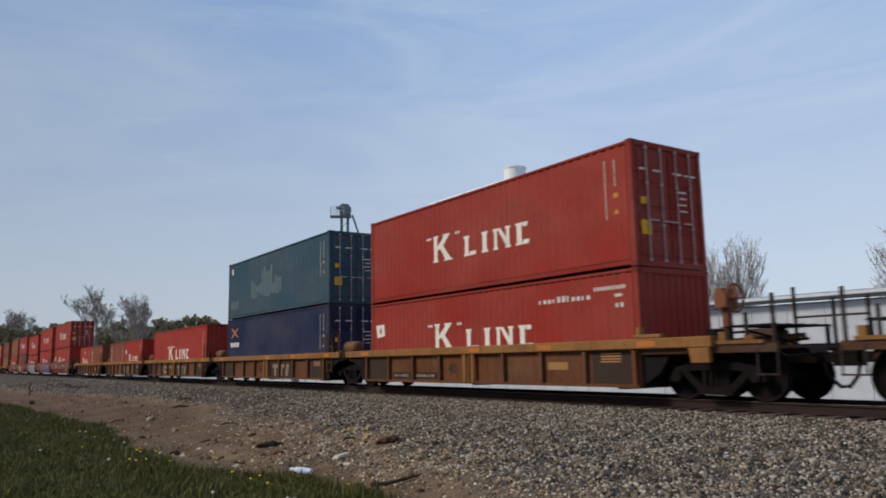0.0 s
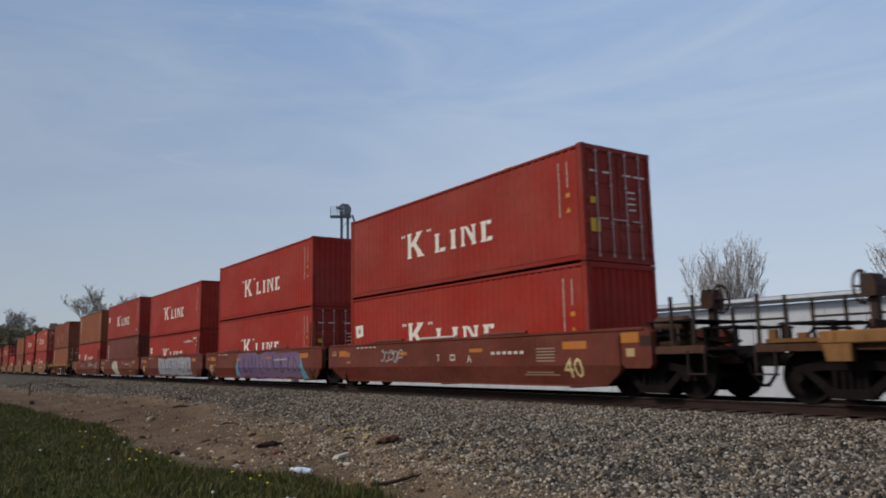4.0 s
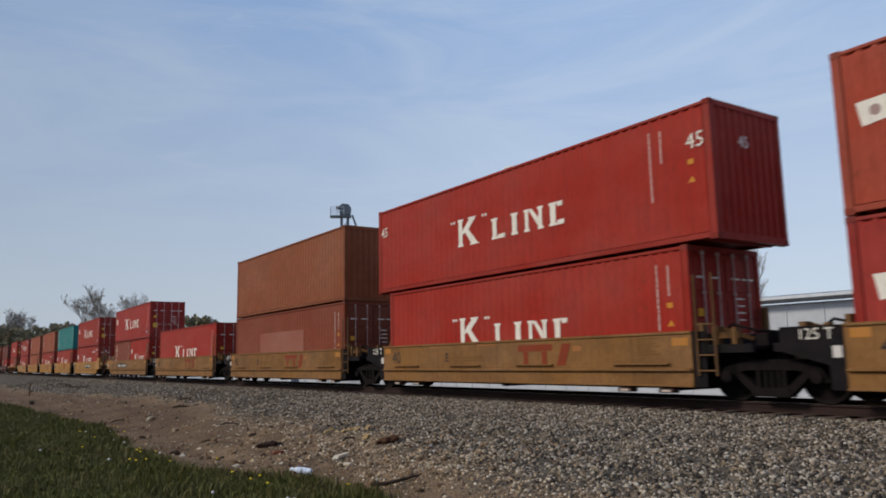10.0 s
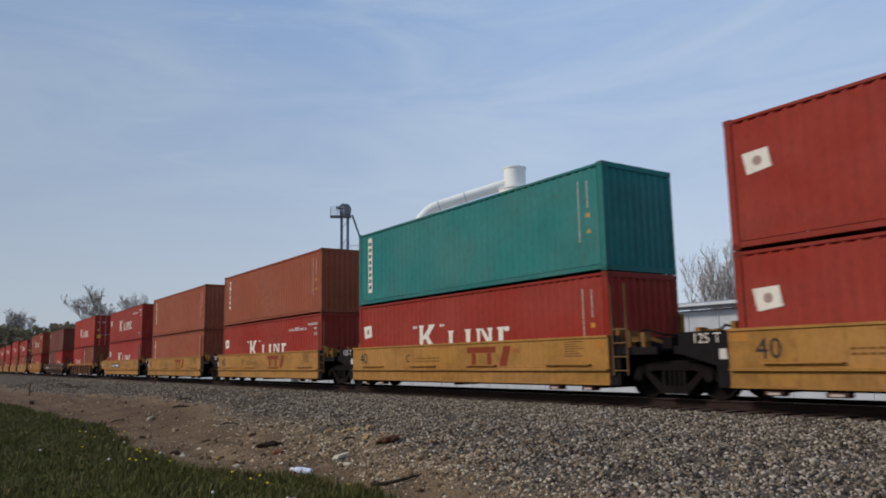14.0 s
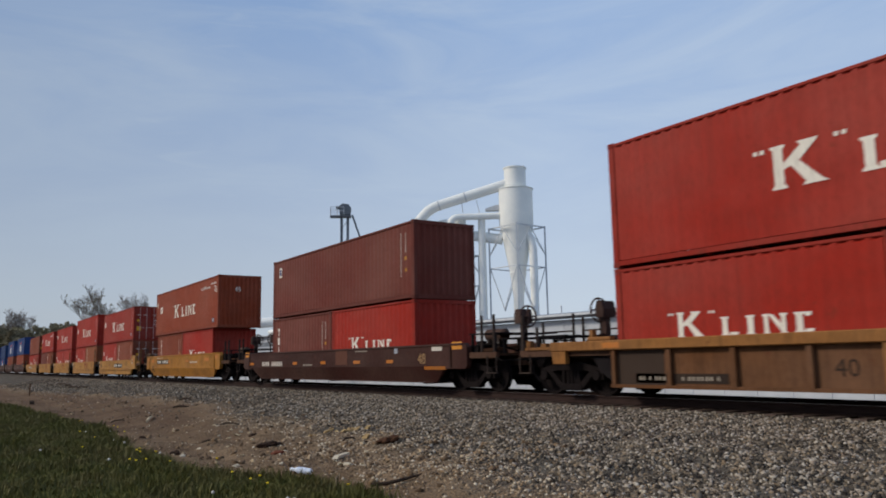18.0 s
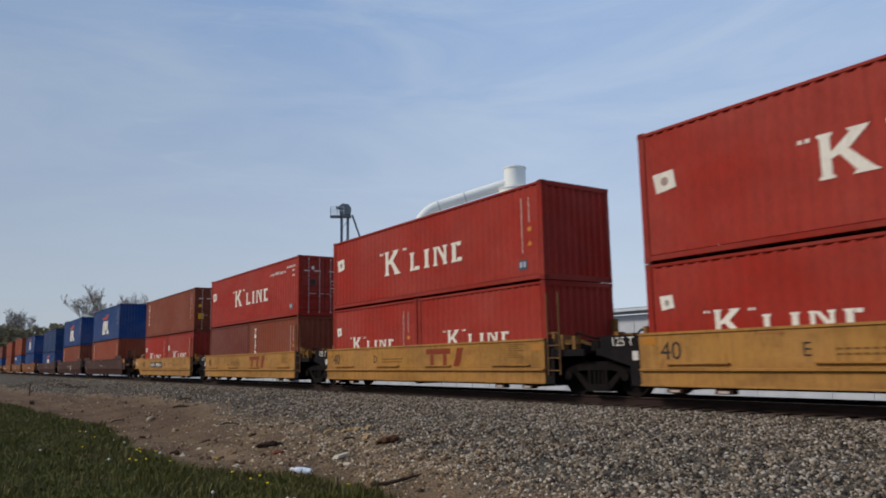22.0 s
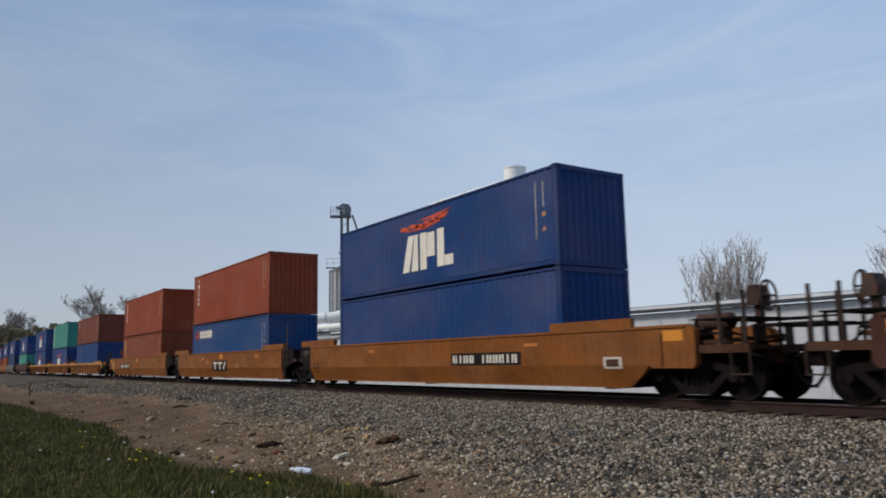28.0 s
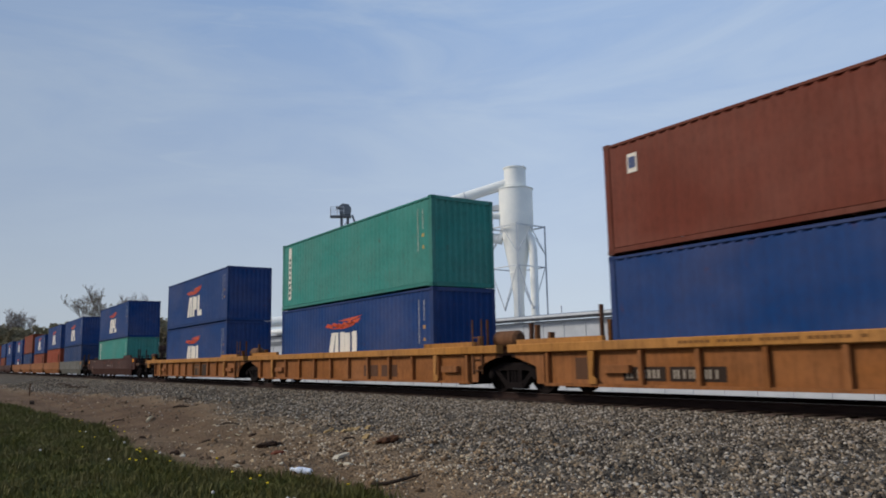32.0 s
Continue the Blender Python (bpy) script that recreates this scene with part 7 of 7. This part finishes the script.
    (-489.26, "lip", 40, W_YEL, "c", "a", yellow_marks("B", "rear", False), twins(STD, RED, "wordf", DULL, "wordf"), forty(STD, BROWN, "stack", True)),
    (-511.04, "slab", 53, W_CHO, "a", "c", slab_marks("53", -8.05, (), srgb(140, 116, 98)), forty(HC, RUST, "stack"), forty(HC, BLUE, "eagle")),
    (-530.58, "slab", 53, W_CHO, "a", "a", slab_marks("53", -8.2, [("bars", [[(1.6, 0.5), (1.9, 0.5), (2.0, 0.85), (1.75, 1.1), (1.5, 0.85)]], PALE, "pale shield mark")]), forty(HC, BROWN, "stack"), forty(HC, BLUE, "eagle")),
    (-550.18, "slab", 53, W_CHO, "c", "a", slab_marks("53", -8.2, (), srgb(140, 116, 98)), forty(STD, BLUE, "eagle"), forty(HC, SLATE, "")),
    (-573.77, "slab", 53, W_ORG, "a", "c", [("plate", 1.6, 4.75, 0.74, 1.08, 11), ("bars", [rect(7.62, 8.16, 0.64, 0.9)], PALE, "white-edged panel"), ("bars", [rect(7.70, 8.08, 0.69, 0.85)], srgb(70, 46, 34), "dark panel", 1), ("num", "53", 0.58, -8.04, 0.5, srgb(58, 36, 24)),
                                            ("bars", [rect(4.9, 5.4, 1.2, 1.28), rect(-3.4, -3.0, 1.2, 1.28)], STICK, "orange reflector patches"), ("125",)], forty(HC, BLUE, ""), forty(STD, BLUE, "eagle")),
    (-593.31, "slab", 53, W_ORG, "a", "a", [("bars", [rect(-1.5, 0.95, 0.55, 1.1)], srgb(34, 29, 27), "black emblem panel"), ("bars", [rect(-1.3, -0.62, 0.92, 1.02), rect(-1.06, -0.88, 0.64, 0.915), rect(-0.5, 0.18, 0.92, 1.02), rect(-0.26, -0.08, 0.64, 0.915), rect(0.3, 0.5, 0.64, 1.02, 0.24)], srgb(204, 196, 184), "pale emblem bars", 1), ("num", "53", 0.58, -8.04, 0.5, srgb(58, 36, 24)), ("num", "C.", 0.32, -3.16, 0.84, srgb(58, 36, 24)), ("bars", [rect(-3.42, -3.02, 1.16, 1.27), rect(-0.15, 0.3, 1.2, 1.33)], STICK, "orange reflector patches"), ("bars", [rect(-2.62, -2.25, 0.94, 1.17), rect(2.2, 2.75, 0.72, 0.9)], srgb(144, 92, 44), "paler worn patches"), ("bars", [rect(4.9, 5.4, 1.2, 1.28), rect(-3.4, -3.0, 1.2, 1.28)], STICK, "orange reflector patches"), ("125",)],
     forty(HC, SEA, "sea"), forty(HC, RUST, "stack")),
    (-612.9, "slab", 53, W_ORG, "c", "a", [("plate", -5.6, -2.5, 0.74, 1.08, 11), ("num", "53", 0.58, -7.95, 0.5, srgb(58, 36, 24)), ("bars", [rect(-9.28, -8.13, 0.9, 1.3), [(-8.75, 0.5), (-8.15, 0.5), (-8.15, 0.88), (-9.0, 0.88)]], srgb(164, 112, 50), "paler repaint patch"),
                                           ("bars", [rect(4.9, 5.4, 1.2, 1.28)], STICK, "orange reflector patch")], forty(HC, BROWN, "gold"), forty(HC, RUST, "stack")),
    (-636.55, "rib", 53, W_OCH, "a", "c", [("plate", -5.72, -4.55, 0.38, 0.68, 4), ("plate", -4.45, -3.1, 0.38, 0.68, 6), ("stencil", [rect(-4.2 + 0.13 * i, -4.1 + 0.13 * i, 1.14, 1.2) for i in range(30) if i % 7], srgb(118, 80, 42)), ("bars", [rect(-7.2, -6.5, 0.4, 0.9)], srgb(84, 58, 42), "dark panel")], forty(HC, BLUE, ""), forty(STD, UMBER, "tile")),
    (-656.12, "rib", 53, W_OCH, "a", "a", [("bars", [rect(1.8, 2.8, 0.4, 0.78), rect(3.05, 4.1, 0.4, 0.78)], srgb(84, 58, 44), "dark panels")], forty(HC, BLUE, "eagle"), forty(HC, GREEN, "strip")),
    (-675.9, "rib", 53, W_OCH, "c", "a", emblem(srgb(110, 78, 52)), forty(HC, BLUE, "eagle"), forty(HC, BLUE, "eagle")),
    (-700.3, "slab", 53, W_CHO, "c", "c", slab_marks("53", -8.0, (), srgb(140, 116, 98)), forty(HC, GREEN, "strip"), forty(HC, BLUE, "eagle")),
    (-722.5, "slab", 40, W_GRY, "a", "c", [], forty(HC, SLATE, ""), forty(HC, BLUE, "eagle")),
    (-738.1, "slab", 40, W_OCH, "a", "a", [], forty(HC, RUST, ""), forty(HC, BLUE, "eagle")),
    (-753.7, "slab", 40, W_OCH, "a", "a", [], forty(STD, BROWN, ""), forty(STD, BLUE, "eagle")),
    (-769.3, "slab", 40, W_OCH, "a", "a", [], forty(HC, SLATE, ""), forty(HC, BROWN, "")),
    (-784.9, "slab", 40, W_OCH, "c", "a", [], forty(HC, BLUE, "eagle"), forty(STD, BLUE, "eagle")),
    (-804.8, "slab", 40, W_CHO, "a", "c", [], forty(HC, BLUE, ""), forty(HC, BLUE, "eagle")),
    (-820.4, "slab", 40, W_CHO, "a", "a", [], forty(HC, BROWN, ""), forty(HC, BLUE, "")),
    (-836.0, "slab", 40, W_CHO, "c", "a", [], forty(HC, BLUE, ""), forty(HC, RUST, "")),
]
MOVERS = []          # (thing, place along the train, height)
STYLES = {"word": "white name bars", "stack": "upright white name", "tex": "upright white name", "gold": "cream upright bars", "eagle": "cream name and orange emblem",
          "sea": "white and orange name", "strip": "white name strip", "cross": "orange crossed emblem", "patch": "faded patches", "band": "long faded patch", "ghost": "worn pale patches",
          "tile": "small white panel", "": "plain sides"}
for place, kind, size, colour, rear, front, marks, lower, upper in TRAIN:
    shape = {"slab": "smooth-sided", "rib": "ribbed-side", "lip": "ledged-side"}[kind]
    load = "two container layers" if upper else ("one container layer" if lower else "no load in sight")
    u = wagon(place, kind, size, colour, rear, front, marks, f"{W_NAMES[colour]} {shape} well wagon with {load}")
    MOVERS.append((u, place, RAIL))
    z = RAIL + 0.275
    for layer, boxes in enumerate((lower, upper)):
        for L, dx, H, col, style, doors in boxes:
            if layer == 1:
                z = RAIL + 0.275 + lower[0][2] + 0.022
            look_of = STYLES["word" if style.startswith("word") else style]
            rests = "stacked on top" if layer else "in a wagon"
            feet = {6.058: "short", 12.192: "long", 13.716: "extra-long"}[L]
            c = container(L, H, col, style, doors, f"{feet} {NAMES[col]} container, {look_of}, {rests}", pose(place + dx, TC, z))
            MOVERS.append((c, place + dx, z))

# ---- small things on the verge ----
def lay(name, x, y, shape, mat, label, category, turn=0, tilt=0, group="", lift=0.0):
    t = thing(name, pose(x, y, level(x, y) + lift, 0, tilt, turn), label, category, group)
    part(name + "_body", shape, mat, t)
    return t


tube_ = thing("plastic_bottle", pose(-10.93, 4.76, level(-10.93, 4.76) + 0.045, 0, 2, 24) @ Matrix.Scale(0.8, 4), "pale blue-white plastic bottle lying in the grass edge", "bottle")
part("bottle", Shape().tube([(-0.24, 0, 0), (-0.2, 0, 0), (-0.12, 0, 0), (0.18, 0, 0), (0.22, 0, 0)], [0.026, 0.03, 0.056, 0.06, 0.042], 14), PLASTIC, tube_, smooth=True)
part("cap", Shape().tube([(-0.3, 0, 0), (-0.24, 0, 0)], 0.032, 10), PLASTIC, tube_)
part("label_band", Shape().tube([(-0.1, 0, 0), (0.14, 0, 0)], 0.0612, 14, False), plain("blue_label", srgb(176, 188, 210), srgb(206, 214, 228), 10), tube_, "pale blue paper label")
lay("wood_scrap", -11.95, 5.9, Shape().prism([(-0.24, 0.0), (0.2, 0.01), (0.26, 0.05), (-0.16, 0.045)], -0.05, 0.05), SPLINTER, "pale dry wood splinter on the dirt", "wood scrap", 128, 0, "wood scraps", 0.015)
lay("wood_scrap", -11.4, 5.76, Shape().box(-0.07, 0.07, -0.045, 0.045, 0, 0.05, 0.012), SPLINTER, "small pale wood chip on the dirt", "wood scrap", 20, 0, "wood scraps")
wood = random.Random(31)
for i in range(13):
    x, y, k = wood.gauss(-15.2, 0.62), wood.gauss(7.4, 0.24), wood.uniform(0.06, 0.15)
    lay("wood_scrap", x, y, Shape().prism([(-k, 0.0), (k * 0.8, 0.012), (k, 0.04), (-k * 0.7, 0.035)], -k * 0.35, k * 0.3), CHIP, "tan wood chip on the gravel slope", "wood scrap", wood.uniform(60, 160), wood.uniform(-14, 14), "wood scraps", 0.02)
stick = thing("branch", pose(-9.1, 5.36, level(-9.1, 5.36) + 0.02, 0, 0, 92), "dark fallen stick on the gravel edge", "branch")
part("stick", Shape().tube([(-0.34, 0.16, 0.0), (-0.14, 0.02, 0.02), (0.1, 0.0, 0.05), (0.42, 0.05, 0.08)], [0.022, 0.026, 0.022, 0.012], 7), DARKWOOD, stick, smooth=True)
def clod(seed, size, flat_):
    """An uneven lump."""
    bm = bmesh.new()
    bmesh.ops.create_icosphere(bm, subdivisions=3, radius=1.0)
    for v in bm.verts:
        n = noise.noise(v.co * 1.3 + Vector((seed, 0, 0))) * 0.5 + noise.noise(v.co * 3.1 + Vector((0, seed, 0))) * 0.25
        v.co = v.co * (1 + n) * size
        v.co.z *= flat_
    me = bpy.data.meshes.new("lump")
    bm.to_mesh(me)
    bm.free()
    return me


for x, y, k, a, fl, tip_, mat, lab in ((-14.85, 5.7, 0.24, 35, 0.32, -14, DARKEARTH, "dark broken slab of earth on the slope"), (-16.6, 6.04, 0.1, 80, 0.5, -8, DARKEARTH, "small dark clod on the slope"),
                                       (-13.8, 5.5, 0.15, 60, 0.4, -10, BRICKY, "reddish lump of old brick on the slope"), (-12.6, 7.2, 0.22, 40, 0.36, -16, RUSTY, "flat brown slab of earth on the gravel"),
                                       (-18.98, 4.23, 0.07, 50, 0.6, 0, DARKEARTH, "small dark clod on the slope"), (-14.9, 3.9, 0.09, 15, 0.6, 0, DARKEARTH, "small dark clod at the grass edge")):
    t = thing("earth_clod", pose(x, y, level(x, y) + 0.01, 0, tip_, a), lab, "clod", "earth clods")
    part("lump", clod(k * 40 + a, k, fl), mat, t)
rr = random.Random(12)
PALE_STONES = [clod(i + 0.5, 1.0, 0.6) for i in range(5)]
SPOTS = ((-13.94, 5.71), (-21.7, 6.98), (-19.2, 6.06), (-17.86, 5.68), (-17.67, 6.14), (-15.54, 4.8), (-16.02, 4.68), (-14.33, 3.9), (-16.92, 7.38), (-18.4, 7.84), (-11.91, 4.82), (-14.07, 6.54), (-12.59, 4.3))
for i in range(44):
    x, y = SPOTS[i] if i < len(SPOTS) else (rr.uniform(-20, -8.5), rr.uniform(4.9, 7.4))
    k = rr.uniform(0.04, 0.062) if i < len(SPOTS) else rr.uniform(0.025, 0.055)
    t = thing("pale_stone", pose(x, y, level(x, y) + k * 0.15, rr.uniform(-20, 20), rr.uniform(-20, 20), rr.uniform(0, 360)), "pale sandy stone on the dirt slope", "stone", "pale stones")
    part("stone", PALE_STONES[i % 5], SPLINTER if i < len(SPOTS) else DRYWOOD, t, at=Matrix.Diagonal((k * 1.2, k * 0.8, k * 0.8, 1)))
for i in range(24):
    if i < 5:
        x, y = ((-12.82, 2.77), (-12.99, 2.71), (-14.02, 3.09), (-10.31, 3.86), (-8.99, 4.55))[i]
    else:
        x = -5.5 - 24 * rr.random() ** 1.3
        y = 4.3 - abs(rr.gauss(0, 1.0)) - 0.05
    h = rr.uniform(0.08, 0.16)
    t = thing("dandelion", pose(x, y, level(x, y)), "small yellow dandelion in the grass", "flower", "dandelions")
    part("stem", cached(("stem",), lambda: Shape().tube([(0, 0, 0), (0.01, 0, 0.12)], 0.004, 5)), STALK, t)
    part("flower_head", cached(("flower_head",), lambda: Shape().lathe([(0.005, 0.105), (0.020, 0.12), (0.022, 0.127), (0.010, 0.134)], 9)), YELLOW, t)
for i in range(11):
    x = -7.5 - 13 * rr.random()
    y = 3.7 - abs(rr.gauss(0, 0.8))
    t = thing("dandelion", pose(x, y, level(x, y)), "dandelion gone to a pale round seed head", "flower", "dandelion seed heads")
    part("stem", cached(("stem",), lambda: Shape().tube([(0, 0, 0), (0.01, 0, 0.12)], 0.004, 5)), STALK, t)
    part("seed_head", cached(("seed_head",), lambda: Shape().lathe([(0.004, 0.108), (0.016, 0.115), (0.021, 0.128), (0.016, 0.141), (0.004, 0.147)], 9)), SEEDW, t)
post = thing("marker_stake", pose(-52, 5.0, level(-52, 5.0)), "thin rusty marker stake on the slope", "stake")
part("stake", Shape().box(-0.05, 0.05, -0.03, 0.03, -0.1, 0.75), RUSTY, post)
lay("dark_rock", -39.9, 3.95, Shape().prism([(-0.13, 0), (0.13, 0), (0.1, 0.13), (-0.04, 0.18), (-0.12, 0.12)], -0.09, 0.09), DARKWOOD, "dark rock at the grass edge", "rock")
for x, y, a, n, r in ((-25.3, 4.9, 125, 0.3, 0.022), (-26.7, 7.15, 42, 0.3, 0.045), (-29.6, 8.1, 50, 0.25, 0.035), (-69.3, 8.2, 12, 0.9, 0.09), (-66.0, 8.5, 20, 0.7, 0.09), (-56.7, 8.1, 15, 0.9, 0.07),
                      (-55.0, 8.4, 28, 0.6, 0.07), (-61, 8.3, 8, 0.7, 0.08), (-19.0, 6.3, 50, 0.25, 0.02), (-16.9, 5.2, 70, 0.2, 0.02), (-13.6, 6.9, 110, 0.18, 0.02)):
    t = thing("branch", pose(x, y, level(x, y) + 0.03, 0, 0, a), "dark broken branch on the slope", "branch", "broken branches")
    part("stick", Shape().tube([(-n, 0, 0.01), (-n * 0.3, 0.03, 0.05), (n * 0.4, -0.01, 0.05), (n, 0.02, 0.02)], [r * 0.7, r, r * 0.9, r * 0.5], 6), DARKWOOD, t)
pale_stick = thing("branch", pose(-24.2, 5.57, level(-24.2, 5.57) + 0.04, 0, 0, 156), "pale broken stick on the dirt slope", "branch", "broken branches")
part("stick", Shape().tube([(-0.4, 0, 0.0), (0.0, 0.02, 0.05), (0.4, 0, 0.08)], [0.04, 0.045, 0.03], 7), DRYWOOD, pale_stick)

# ---- ties, the nearest as single pieces ----
tie_me = Shape().box(-0.115, 0.115, -1.3, 1.3, 0, 0.17, 0.012).mesh("tie")
for i in range(260):
    part("tie", tie_me, TIE, track, at=pose(-128 + 0.53 * i, 0, RAIL - 0.18 - 0.172 + 0.001 * (i % 3), 0, 0, rr.uniform(-1, 1)))
rest = Shape()
for i in range(700):
    rest.box(-500 + 0.53 * i, -499.77 + 0.53 * i, -1.3, 1.3, RAIL - 0.352, RAIL - 0.183)
tagged(part("tie", rest, TIE, track, "dark wooden ties far down the line"), kind="stuff")


# ---- movement ----
def run(t):
    """How far the train has come at t seconds; it slows a little."""
    return 20.349 * t - 0.02 * t * t - 0.065


def motions():
    times = [2.0 * i for i in range(17)]
    for ob, place, z in MOVERS:
        walk(ob, [(t, pose(place + run(t), TC, z)) for t in times])
    for w, k, place in WHEELS:
        rows, held = [], None
        for i in range(0, 961):
            t = i / 30
            x = place + run(t)
            turn = math.degrees(run(t) / 0.483)
            if -52 < x < 3:
                rows.append((t, pose(k, 0, 0.483, 0, turn % 360, 0)))
        if not rows:
            continue
        first, last = rows[0], rows[-1]
        if first[0] > 0:
            rows.insert(0, (0, first[1]))
        if last[0] < 32:
            rows.append((32, last[1]))
        if len(rows) > 1:
            walk(w, rows)


motions()
